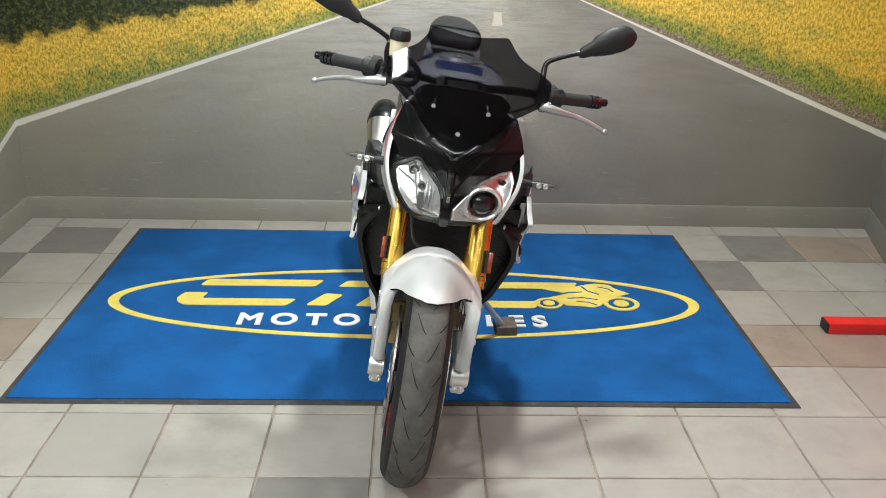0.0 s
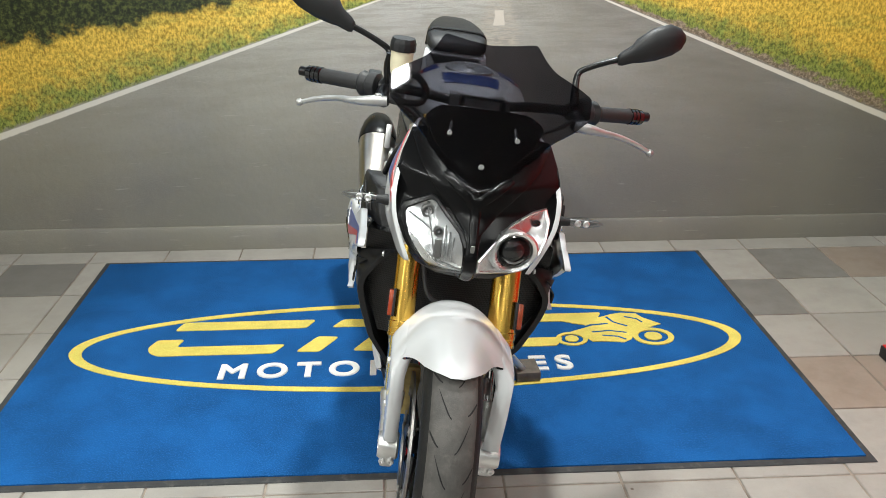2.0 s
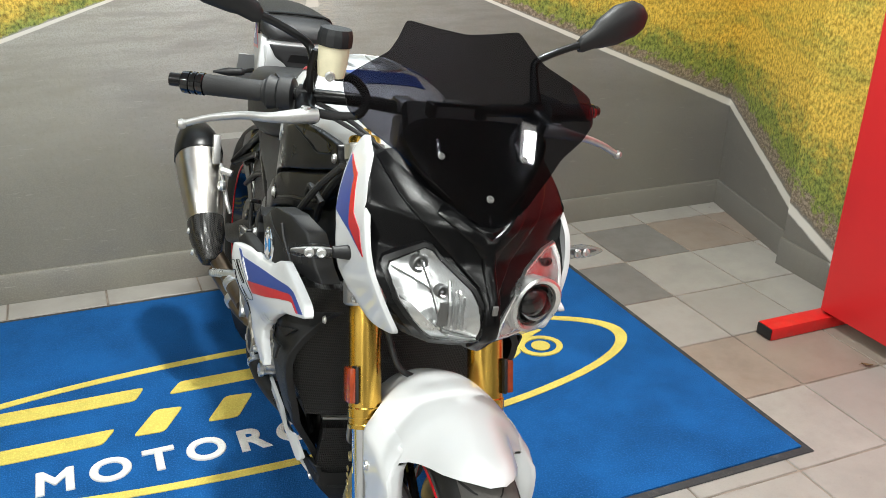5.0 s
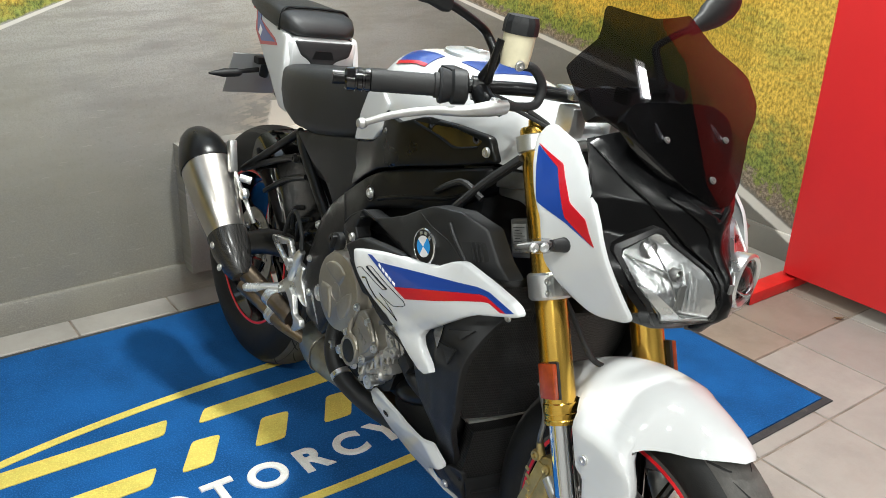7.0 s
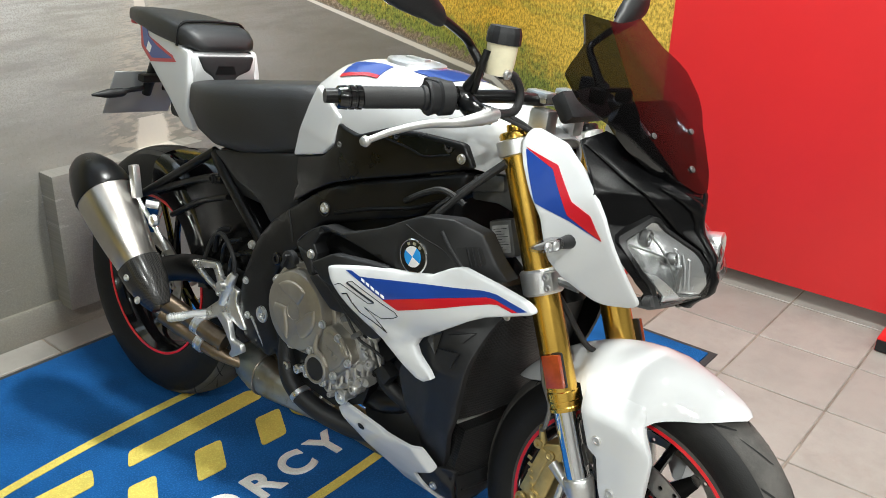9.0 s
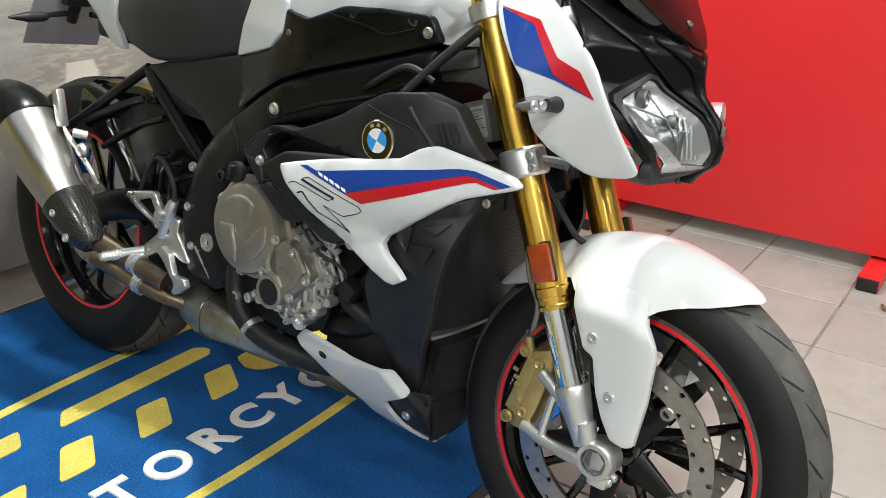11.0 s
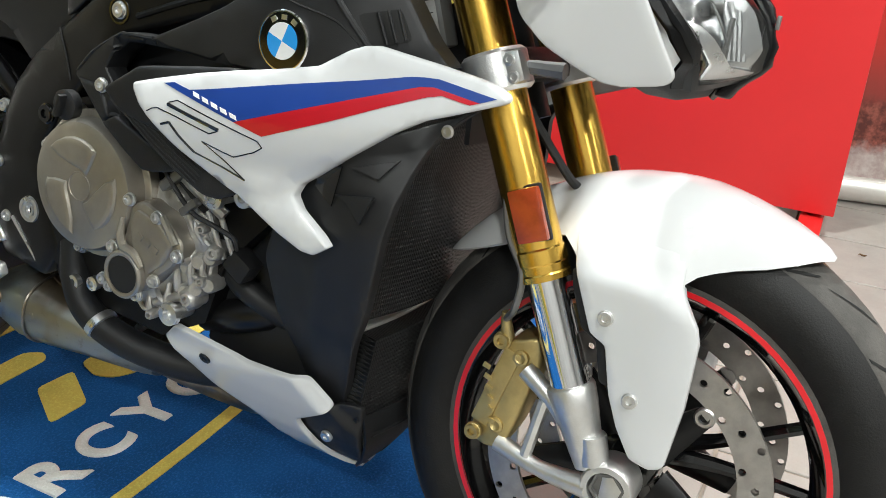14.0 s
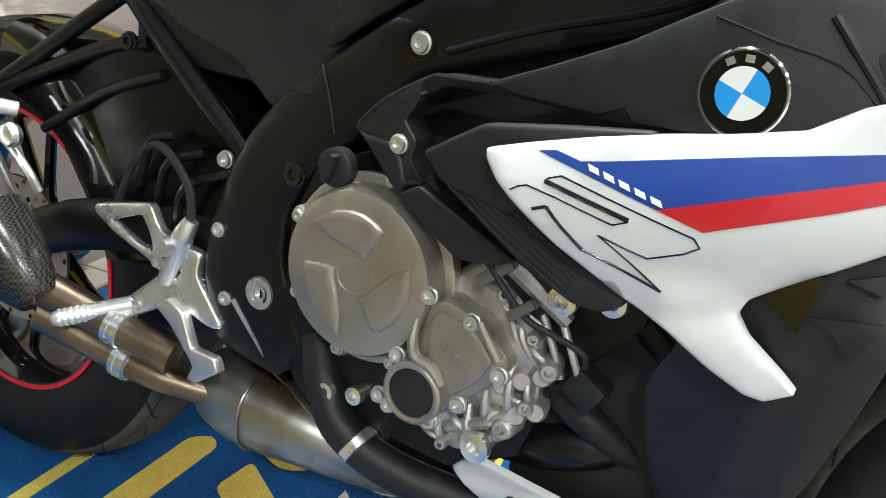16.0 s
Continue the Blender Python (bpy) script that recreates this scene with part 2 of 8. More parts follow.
def mural_material():
    """A printed photograph of an empty road: asphalt, edge lines, gravel verge, meadow and bushes, laid out from its vanishing point."""
    m, nt, bsdf = fresh("road_mural_print")
    uv = nt.nodes.new("ShaderNodeUVMap")
    uv.uv_map = "wall"
    sep = nt.nodes.new("ShaderNodeSeparateXYZ")
    nt.links.new(uv.outputs[0], sep.inputs[0])
    u, v = sep.outputs[0], sep.outputs[1]
    below = calc(nt, "MAXIMUM", calc(nt, "SUBTRACT", 1.138, v), 0.03)
    depth = calc(nt, "DIVIDE", 1.0, below)
    side = calc(nt, "MULTIPLY", calc(nt, "SUBTRACT", u, 0.1065), depth)

    def flat(a, b):
        n = nt.nodes.new("ShaderNodeCombineXYZ")
        plug(nt, n.inputs[0], a)
        plug(nt, n.inputs[1], b)
        return n.outputs[0]

    ground = flat(side, calc(nt, "MULTIPLY", depth, 2.2))
    sheet_uv = flat(u, v)
    tall = flat(calc(nt, "MULTIPLY", u, 1.0), calc(nt, "MULTIPLY", v, 0.62))
    wob = calc(nt, "SUBTRACT", noise_of(nt, sheet_uv, 22.0, 5.0, 0.7), 0.5)
    far = step(nt, v, 0.15, 1.1)
    # asphalt
    mott = noise_of(nt, ground, 1.3, 6.0, 0.6)
    grain = noise_of(nt, sheet_uv, 210.0, 3.0, 0.7)
    streak = noise_of(nt, flat(side, calc(nt, "MULTIPLY", depth, 14.0)), 1.0, 5.0, 0.7)
    road = blend(nt, far, (0.185, 0.174, 0.156), (0.48, 0.475, 0.45))
    road = blend(nt, calc(nt, "MULTIPLY", step(nt, mott, 0.38, 0.68), 0.45), road, (0.15, 0.143, 0.127))
    road = blend(nt, calc(nt, "MULTIPLY", step(nt, grain, 0.44, 0.60), 0.55), road, (0.27, 0.255, 0.235))
    road = blend(nt, calc(nt, "MULTIPLY", step(nt, streak, 0.68, 0.80), 0.22), road, (0.44, 0.415, 0.38))
    pit = noise_of(nt, sheet_uv, 85.0, 5.0, 0.8)
    road = blend(nt, calc(nt, "MULTIPLY", step(nt, pit, 0.50, 0.74), 0.30), road, (0.085, 0.080, 0.073))
    scratch = noise_of(nt, flat(calc(nt, "MULTIPLY", u, 9.0), calc(nt, "MULTIPLY", v, 75.0)), 1.0, 4.0, 0.7)
    road = blend(nt, calc(nt, "MULTIPLY", step(nt, scratch, 0.635, 0.67), 0.38), road, (0.46, 0.44, 0.40))
    blot = noise_of(nt, flat(calc(nt, "MULTIPLY", u, 2.0), calc(nt, "MULTIPLY", v, 6.0)), 1.4, 6.0, 0.7)
    road = blend(nt, calc(nt, "MULTIPLY", step(nt, blot, 0.45, 0.75), 0.20), road, (0.13, 0.122, 0.105))
    warm = noise_of(nt, sheet_uv, 1.1, 4.0, 0.6)
    road = blend(nt, calc(nt, "MULTIPLY", step(nt, warm, 0.40, 0.60), 0.40), road, (0.275, 0.256, 0.190))
    darker = calc(nt, "MULTIPLY", step(nt, side, -0.6, 2.2), 0.50)
    road = blend(nt, darker, road, (0.10, 0.094, 0.084))
    # broken centre line
    mid = calc(nt, "ABSOLUTE", calc(nt, "ADD", calc(nt, "ADD", side, 0.0), calc(nt, "MULTIPLY", wob, 0.10)))
    beat = calc(nt, "FRACT", calc(nt, "MULTIPLY", depth, 0.30))
    dash = calc(nt, "MULTIPLY", calc(nt, "GREATER_THAN", beat, 0.2), calc(nt, "LESS_THAN", beat, 0.545))
    patch = calc(nt, "MULTIPLY", calc(nt, "SUBTRACT", 1.0, step(nt, mid, 0.18, 0.36)), step(nt, noise_of(nt, ground, 9.0, 4.0), 0.46, 0.56))
    road = blend(nt, calc(nt, "MULTIPLY", calc(nt, "MULTIPLY", patch, step(nt, v, 0.42, 0.5)), 0.7), road, (0.44, 0.39, 0.33))
    road = blend(nt, calc(nt, "MULTIPLY", calc(nt, "MULTIPLY", calc(nt, "SUBTRACT", 1.0, step(nt, mid, 0.075, 0.10)), dash), step(nt, v, 0.42, 0.46)), road, (0.56, 0.52, 0.46))
    # meadow
    blade = noise_of(nt, tall, 95.0, 6.0, 0.75)
    tuft = noise_of(nt, sheet_uv, 16.0, 6.0, 0.7)
    away = calc(nt, "ADD", calc(nt, "SUBTRACT", calc(nt, "ABSOLUTE", side), 2.9), calc(nt, "MULTIPLY", calc(nt, "SUBTRACT", tuft, 0.5), 3.2))
    gold = blend(nt, step(nt, blade, 0.34, 0.64), (0.30, 0.18, 0.015), (0.90, 0.62, 0.11))
    gold = blend(nt, calc(nt, "MULTIPLY", step(nt, noise_of(nt, flat(calc(nt, "MULTIPLY", u, 2.2), calc(nt, "MULTIPLY", v, 7.0)), 1.0, 6.0, 0.7), 0.50, 0.66), 0.65), gold, blend(nt, step(nt, blade, 0.36, 0.64), (0.10, 0.11, 0.016), (0.52, 0.48, 0.10)))
    green = blend(nt, step(nt, blade, 0.34, 0.64), (0.045, 0.065, 0.014), (0.31, 0.36, 0.08))
    meadow = blend(nt, step(nt, away, 0.0, 1.45), green, gold)
    leaf = noise_of(nt, sheet_uv, 48.0, 6.0, 0.78)
    bush = blend(nt, step(nt, leaf, 0.44, 0.64), (0.010, 0.016, 0.007), (0.115, 0.135, 0.04))
    hedge = calc(nt, "ADD", calc(nt, "MULTIPLY", side, -1.0), calc(nt, "MULTIPLY", calc(nt, "SUBTRACT", noise_of(nt, sheet_uv, 9.0, 5.0, 0.65), 0.5), 7.0))
    meadow = blend(nt, step(nt, hedge, 5.4, 6.6), meadow, bush)
    # verge and lines
    gravel = blend(nt, step(nt, noise_of(nt, sheet_uv, 75.0, 5.0, 0.8), 0.4, 0.65), (0.13, 0.10, 0.07), (0.40, 0.32, 0.24))
    edge = calc(nt, "ADD", side, calc(nt, "MULTIPLY", wob, 0.22))
    col = blend(nt, step(nt, edge, 2.58, 2.66), road, gravel)
    fringe = calc(nt, "ADD", side, calc(nt, "MULTIPLY", wob, 1.1))
    col = blend(nt, step(nt, fringe, 2.74, 2.90), col, meadow)
    col = blend(nt, step(nt, calc(nt, "MULTIPLY", calc(nt, "ADD", side, calc(nt, "MULTIPLY", wob, 0.35)), -1.0), 2.97, 3.08), col, meadow)
    lw = calc(nt, "MULTIPLY", wob, 0.03)
    for at, half in ((2.535, 0.037), (-2.935, 0.042)):
        off = calc(nt, "ADD", calc(nt, "ABSOLUTE", calc(nt, "SUBTRACT", side, at)), lw)
        col = blend(nt, calc(nt, "SUBTRACT", 1.0, step(nt, off, half, half + 0.03)), col, (0.66, 0.63, 0.57))
    # distance above the horizon
    col = blend(nt, step(nt, calc(nt, "ADD", v, calc(nt, "MULTIPLY", wob, 0.2)), 1.12, 1.16), col, bush)
    col = blend(nt, step(nt, calc(nt, "ADD", v, calc(nt, "MULTIPLY", wob, 0.5)), 1.55, 1.7), col, (0.55, 0.66, 0.78))
    plug(nt, bsdf.inputs["Base Color"], col)
    bsdf.inputs["Roughness"].default_value = 0.48
    b = nt.nodes.new("ShaderNodeBump")
    b.inputs["Distance"].default_value = 0.0015
    plug(nt, b.inputs["Height"], noise_of(nt, sheet_uv, 30.0, 5.0))
    plug(nt, bsdf.inputs["Normal"], b.outputs[0])
    return m


MURAL = mural_material()


def tinted_clear(name, tint, gloss_ior=1.45, rough=0.02):
    """Thin clear plastic: light passes with a tint, and the front reflects."""
    m = bpy.data.materials.new(name)
    m.use_nodes = True
    nt = m.node_tree
    nt.nodes.clear()
    out, mix = nt.nodes.new("ShaderNodeOutputMaterial"), nt.nodes.new("ShaderNodeMixShader")
    clear, gloss, face_on = nt.nodes.new("ShaderNodeBsdfTransparent"), nt.nodes.new("ShaderNodeBsdfGlossy"), nt.nodes.new("ShaderNodeLayerWeight")
    clear.inputs[0].default_value = (*tint, 1)
    gloss.inputs["Roughness"].default_value = rough
    nt.links.new(calc(nt, "MULTIPLY_ADD", calc(nt, "POWER", face_on.outputs["Facing"], 4.0), 0.5, (gloss_ior - 1) * 0.07), mix.inputs[0])
    nt.links.new(clear.outputs[0], mix.inputs[1])
    nt.links.new(gloss.outputs[0], mix.inputs[2])
    nt.links.new(mix.outputs[0], out.inputs[0])
    return m


SMOKE = tinted_clear("smoked_screen", (0.29, 0.29, 0.315))
LENS = tinted_clear("clear_lens", (0.86, 0.87, 0.88), 1.5)


def mesh_weave_material():
    """Black radiator core behind a fine woven guard."""
    m, nt, bsdf = fresh("radiator_guard")
    uv = nt.nodes.new("ShaderNodeTexCoord").outputs["Object"]
    sep = nt.nodes.new("ShaderNodeSeparateXYZ")
    nt.links.new(uv, sep.inputs[0])
    p, q = sep.outputs[0], sep.outputs[2]
    wa = calc(nt, "SINE", calc(nt, "MULTIPLY", calc(nt, "ADD", p, calc(nt, "MULTIPLY", q, 0.6)), 900.0))
    wb = calc(nt, "SINE", calc(nt, "MULTIPLY", calc(nt, "SUBTRACT", p, calc(nt, "MULTIPLY", q, 0.6)), 900.0))
    hole = step(nt, calc(nt, "MULTIPLY", wa, wb), -0.25, 0.25)
    plug(nt, bsdf.inputs["Base Color"], blend(nt, hole, (0.002, 0.002, 0.002), (0.020, 0.020, 0.020)))
    bsdf.inputs["Roughness"].default_value = 0.45
    b = nt.nodes.new("ShaderNodeBump")
    b.inputs["Distance"].default_value = 0.002
    plug(nt, b.inputs["Height"], hole)
    plug(nt, bsdf.inputs["Normal"], b.outputs[0])
    return m


GUARD = mesh_weave_material()


def carbon_material():
    m, nt, bsdf = fresh("carbon_weave")
    uv = nt.nodes.new("ShaderNodeTexCoord").outputs["Object"]
    chk = nt.nodes.new("ShaderNodeTexChecker")
    plug(nt, chk.inputs["Vector"], uv)
    chk.inputs["Scale"].default_value = 260.0
    plug(nt, bsdf.inputs["Base Color"], blend(nt, chk.outputs[1], (0.012, 0.012, 0.012), (0.035, 0.033, 0.031)))
    bsdf.inputs["Roughness"].default_value = 0.22
    return m


CARBON = carbon_material()


def reflector_material():
    """Pressed headlight reflector: bright, with vertical flutes."""
    m, nt, bsdf = fresh("headlight_reflector")
    obj = nt.nodes.new("ShaderNodeTexCoord").outputs["Object"]
    vor = nt.nodes.new("ShaderNodeTexVoronoi")
    plug(nt, vor.inputs["Vector"], obj)
    vor.inputs["Scale"].default_value = 70.0
    bsdf.inputs["Base Color"].default_value = (0.80, 0.81, 0.81, 1)
    bsdf.inputs["Metallic"].default_value, bsdf.inputs["Roughness"].default_value = 1.0, 0.27
    b = nt.nodes.new("ShaderNodeBump")
    b.inputs["Distance"].default_value = 0.0006
    plug(nt, b.inputs["Height"], vor.outputs[0])
    plug(nt, bsdf.inputs["Normal"], b.outputs[0])
    return m


REFLECTOR = reflector_material()
GLOW = bpy.data.materials.new("lit_diffuser")
GLOW.use_nodes = True
GLOW.node_tree.nodes["Principled BSDF"].inputs["Emission Color"].default_value = (1, 0.97, 0.93, 1)
GLOW.node_tree.nodes["Principled BSDF"].inputs["Emission Strength"].default_value = 6.0


# ---- mesh helpers ----
def ease(v, lo, hi):
    t = min(1.0, max(0.0, (v - lo) / (hi - lo)))
    return t * t * (3 - 2 * t)


def part(name, bm, material, parent=None, label="", sharp=38.0):
    """Links a bmesh as one mesh object under a thing or a part."""
    top = parent
    while top is not None and top.parent is not None:
        top = top.parent
    if top is not None and top.name == "motorcycle":
        # the machine's left flank stands a little further out than its right one
        for v in bm.verts:
            v.co.x += 0.022 * ease(v.co.x, 0.06, 0.20)
    bmesh.ops.recalc_face_normals(bm, faces=bm.faces)
    limit = radians(sharp)
    for e in bm.edges:
        e.smooth = len(e.link_faces) == 2 and e.calc_face_angle(0.0) < limit
    for f in bm.faces:
        f.smooth = True
    me = bpy.data.meshes.new(name)
    bm.to_mesh(me)
    bm.free()
    me.materials.append(material)
    ob = new(name, me)
    if parent is not None:
        ob.parent = parent
    return tagged(ob, label) if label else ob


def thing(name, label, category, m=None, group="", kind=""):
    ob = new(name)
    ob.empty_display_size = 0.1
    if m is not None:
        ob.matrix_world = m
    return tagged(ob, label, category, group, kind)


def box(size, m=None, bevel=0.0, segs=2):
    bm = bmesh.new()
    bmesh.ops.create_cube(bm, size=1.0)
    bmesh.ops.scale(bm, vec=size, verts=bm.verts)
    if bevel:
        bmesh.ops.bevel(bm, geom=list(bm.edges), offset=bevel, segments=segs, profile=0.6, affect="EDGES")
    if m is not None:
        bmesh.ops.transform(bm, matrix=m, verts=bm.verts)
    return bm


def join(*bms):
    out = bms[0]
    for b in bms[1:]:
        me = bpy.data.meshes.new("tmp")
        b.to_mesh(me)
        b.free()
        out.from_mesh(me)
        bpy.data.meshes.remove(me)
    return out


def mirrored(bm):
    me = bpy.data.meshes.new("tmp")
    bm.to_mesh(me)
    out = bmesh.new()
    out.from_mesh(me)
    bpy.data.meshes.remove(me)
    for v in out.verts:
        v.co.x = -v.co.x
    bmesh.ops.reverse_faces(out, faces=out.faces)
    return out


def spline(points, per=6):
    """Catmull-Rom through the points."""
    p = [Vector(q) for q in points]
    if len(p) < 3:
        return p
    ext = [2 * p[0] - p[1], *p, 2 * p[-1] - p[-2]]
    out = []
    for a, b, c, d in zip(ext, ext[1:], ext[2:], ext[3:]):
        for k in range(per):
            t = k / per
            out.append(0.5 * (2 * b + (c - a) * t + (2 * a - 5 * b + 4 * c - d) * t * t + (3 * b - a - 3 * c + d) * t**3))
    out.append(p[-1])
    return out


def loft(rings, caps=True, closed=False):
    bm = bmesh.new()
    rows = [[bm.verts.new(p) for p in r] for r in rings]
    n = len(rows[0])
    pairs = list(zip(rows, rows[1:])) + ([(rows[-1], rows[0])] if closed else [])
    for a, b in pairs:
        for i in range(n):
            j = (i + 1) % n
            bm.faces.new((a[i], a[j], b[j], b[i]))
    if caps and not closed:
        bm.faces.new(rows[0][::-1])
        bm.faces.new(rows[-1])
    return bm


def tube(points, radius, segs=10, per=6, flat=1.0, ends=True):
    """A round bar through the points; radius may be a list, one for each given point. flat squeezes it sideways."""
    path = spline(points, per)
    if isinstance(radius, (list, tuple)):
        steps = len(path) - 1
        radii = [float(np.interp(i / steps * (len(radius) - 1), range(len(radius)), radius)) for i in range(len(path))]
    else:
        radii = [radius] * len(path)
    side = None
    rings = []
    for i, p in enumerate(path):
        way = (path[min(i + 1, len(path) - 1)] - path[max(i - 1, 0)]).normalized()
        if side is None:
            side = way.orthogonal().normalized() if abs(way.x) > 0.9 else Vector((1, 0, 0)).cross(way).cross(way).normalized()
        side = (side - way * side.dot(way)).normalized()
        up = way.cross(side)
        rings.append([p + (side * math.cos(a) * flat + up * math.sin(a)) * radii[i] for a in (2 * math.pi * k / segs for k in range(segs))])
    return loft(rings, ends)


def lathe(profile, at, axis, segs=32, caps=True):
    """profile: (distance along the axis, radius)."""
    axis = Vector(axis).normalized()
    s = axis.orthogonal().normalized()
    t = axis.cross(s)
    at = Vector(at)
    rings = [[at + axis * d + (s * math.cos(a) + t * math.sin(a)) * max(r, 1e-4) for a in (2 * math.pi * k / segs for k in range(segs))] for d, r in profile]
    return loft(rings, caps)


def within(px, py, poly):
    """Which of the points lie inside the polygon."""
    hit = np.zeros(len(px), bool)
    for (x0, y0), (x1, y1) in zip(poly, poly[1:] + poly[:1]):
        if y0 != y1:
            hit ^= ((y0 > py) != (y1 > py)) & (px < x0 + (py - y0) / (y1 - y0) * (x1 - x0))
    return hit


def rim_gap(px, py, poly):
    """The distance of each point from the polygon's rim."""
    best = np.full(len(px), 1e9)
    for (x0, y0), (x1, y1) in zip(poly, poly[1:] + poly[:1]):
        dx, dy = x1 - x0, y1 - y0
        t = np.clip(((px - x0) * dx + (py - y0) * dy) / (dx * dx + dy * dy + 1e-12), 0, 1)
        best = np.minimum(best, np.hypot(px - x0 - t * dx, py - y0 - t * dy))
    return best


def sheet(outline, place, off, cuts=2, bevel=0.0, holes=()):
    """A shell: an outline in two coordinates, filled evenly, laid on the surface place(a, b), off thick, its rim rounded by bevel."""
    from mathutils.geometry import delaunay_2d_cdt
    loops = [[(float(a), float(b)) for a, b in o] for o in (outline, *holes)]
    xs, ys = [p[0] for p in loops[0]], [p[1] for p in loops[0]]
    size = math.hypot(max(xs) - min(xs), max(ys) - min(ys))
    gap = max(0.0045, size / (16 * cuts)) if cuts else 1e9
    rims, edges, flat = [], [], []
    for o in loops:
        pts = []
        for (x0, y0), (x1, y1) in zip(o, o[1:] + o[:1]):
            n = max(1, int(math.hypot(x1 - x0, y1 - y0) / gap)) if cuts else 1
            pts += [(x0 + (x1 - x0) * k / n, y0 + (y1 - y0) * k / n) for k in range(n)]
        edges += [(len(flat) + i, len(flat) + (i + 1) % len(pts)) for i in range(len(pts))]
        flat += pts
        rims.append(pts)
    ranks = [0] * len(flat)

    def good(qx, qy, least):
        keep = within(qx, qy, loops[0])
        for o in loops[1:]:
            keep &= ~within(qx, qy, o)
        for o in loops:
            keep &= rim_gap(qx, qy, o) > least
        return keep

    if cuts:
        if bevel:
            for far, rank in ((bevel * 0.45, 1), (bevel * 1.3, 2)):
                qx, qy = [], []
                for pts in rims:
                    n = len(pts)
                    for i, (x, y) in enumerate(pts):
                        tx, ty = pts[(i + 1) % n][0] - pts[i - 1][0], pts[(i + 1) % n][1] - pts[i - 1][1]
                        d = math.hypot(tx, ty) + 1e-9
                        for sgn in (1, -1):
                            qx.append(x - sgn * ty / d * far)
                            qy.append(y + sgn * tx / d * far)
                qx, qy = np.array(qx), np.array(qy)
                keep = good(qx, qy, far * 0.93)
                flat += list(zip(qx[keep].tolist(), qy[keep].tolist()))
                ranks += [rank] * int(keep.sum())
        gx, gy = np.meshgrid(np.arange(min(xs), max(xs), gap), np.arange(min(ys), max(ys), gap * 0.87))
        gx = gx + (np.arange(gx.shape[0]) % 2)[:, None] * gap / 2
        gx, gy = gx.ravel(), gy.ravel()
        keep = good(gx, gy, max(gap * 0.5, bevel * 1.3 + gap * 0.4)) if len(gx) else np.zeros(0, bool)
        flat += list(zip(gx[keep].tolist(), gy[keep].tolist()))
        ranks += [2] * int(keep.sum())
    co, _, tris, from_v, _, _ = delaunay_2d_cdt([Vector(p) for p in flat], edges, [], 0, 1e-6)
    cx = np.array([sum(co[i].x for i in t) / len(t) for t in tris])
    cy = np.array([sum(co[i].y for i in t) / len(t) for t in tris])
    keep = good(cx, cy, 0.0)
    bm = bmesh.new()
    depth = Vector(off).normalized() if off is not None else Vector((0, 0, 0))
    vs = []
    for p, src in zip(co, from_v):
        rank = min([ranks[i] for i in src], default=2)
        sink = bevel * (1.0, 0.35, 0.0)[rank] if cuts else 0.0
        vs.append(bm.verts.new(Vector(place(p.x, p.y)) + depth * sink))
    for t, k in zip(tris, keep):
        if k:
            bm.faces.new([vs[i] for i in t])
    bmesh.ops.delete(bm, geom=[v for v in bm.verts if not v.link_faces], context="VERTS")
    if off is not None:
        got = bmesh.ops.extrude_face_region(bm, geom=list(bm.faces))
        bmesh.ops.translate(bm, vec=off, verts=[g for g in got["geom"] if isinstance(g, bmesh.types.BMVert)])
    return bm


def rounded(outline, r=0.01, n=4):
    """The outline with its corners cut round."""
    out = []
    k = len(outline)
    for i in range(k):
        a, b, c = (Vector((*outline[(i + d) % k], 0)) for d in (-1, 0, 1))
        ra = min(r, (a - b).length * 0.45)
        rc = min(r, (c - b).length * 0.45)
        p, q = b + (a - b).normalized() * ra, b + (c - b).normalized() * rc
        for j in range(n + 1):
            t = j / n
            w = p * (1 - t) ** 2 + b * 2 * t * (1 - t) + q * t * t
            out.append((w.x, w.y))
    return out


def grid(rows, thick=None):
    """An open surface through rows of points, given thickness along its normals."""
    bm = bmesh.new()
    vs = [[bm.verts.new(p) for p in r] for r in rows]
    for a, b in zip(vs, vs[1:]):
        for i in range(len(a) - 1):
            bm.faces.new((a[i], a[i + 1], b[i + 1], b[i]))
    if thick:
        bmesh.ops.recalc_face_normals(bm, faces=bm.faces)
        bmesh.ops.solidify(bm, geom=list(bm.faces), thickness=thick)
    return bm


def letters(text, size, m, depth=0.001, spacing=1.0, bold=0.0, shear=0.0):
    """Text in the built-in font as a bmesh."""
    cu = bpy.data.curves.new("text", "FONT")
    cu.body, cu.size, cu.extrude, cu.space_character, cu.bevel_depth, cu.shear = text, size, depth, spacing, bold, shear
    cu.bevel_resolution = 1
    ob = bpy.data.objects.new("text", cu)
    scene.collection.objects.link(ob)
    me = bpy.data.meshes.new_from_object(ob.evaluated_get(bpy.context.evaluated_depsgraph_get()))
    bpy.data.objects.remove(ob)
    bpy.data.curves.remove(cu)
    bm = bmesh.new()
    bm.from_mesh(me)
    bpy.data.meshes.remove(me)
    bmesh.ops.transform(bm, matrix=m, verts=bm.verts)
    return bm


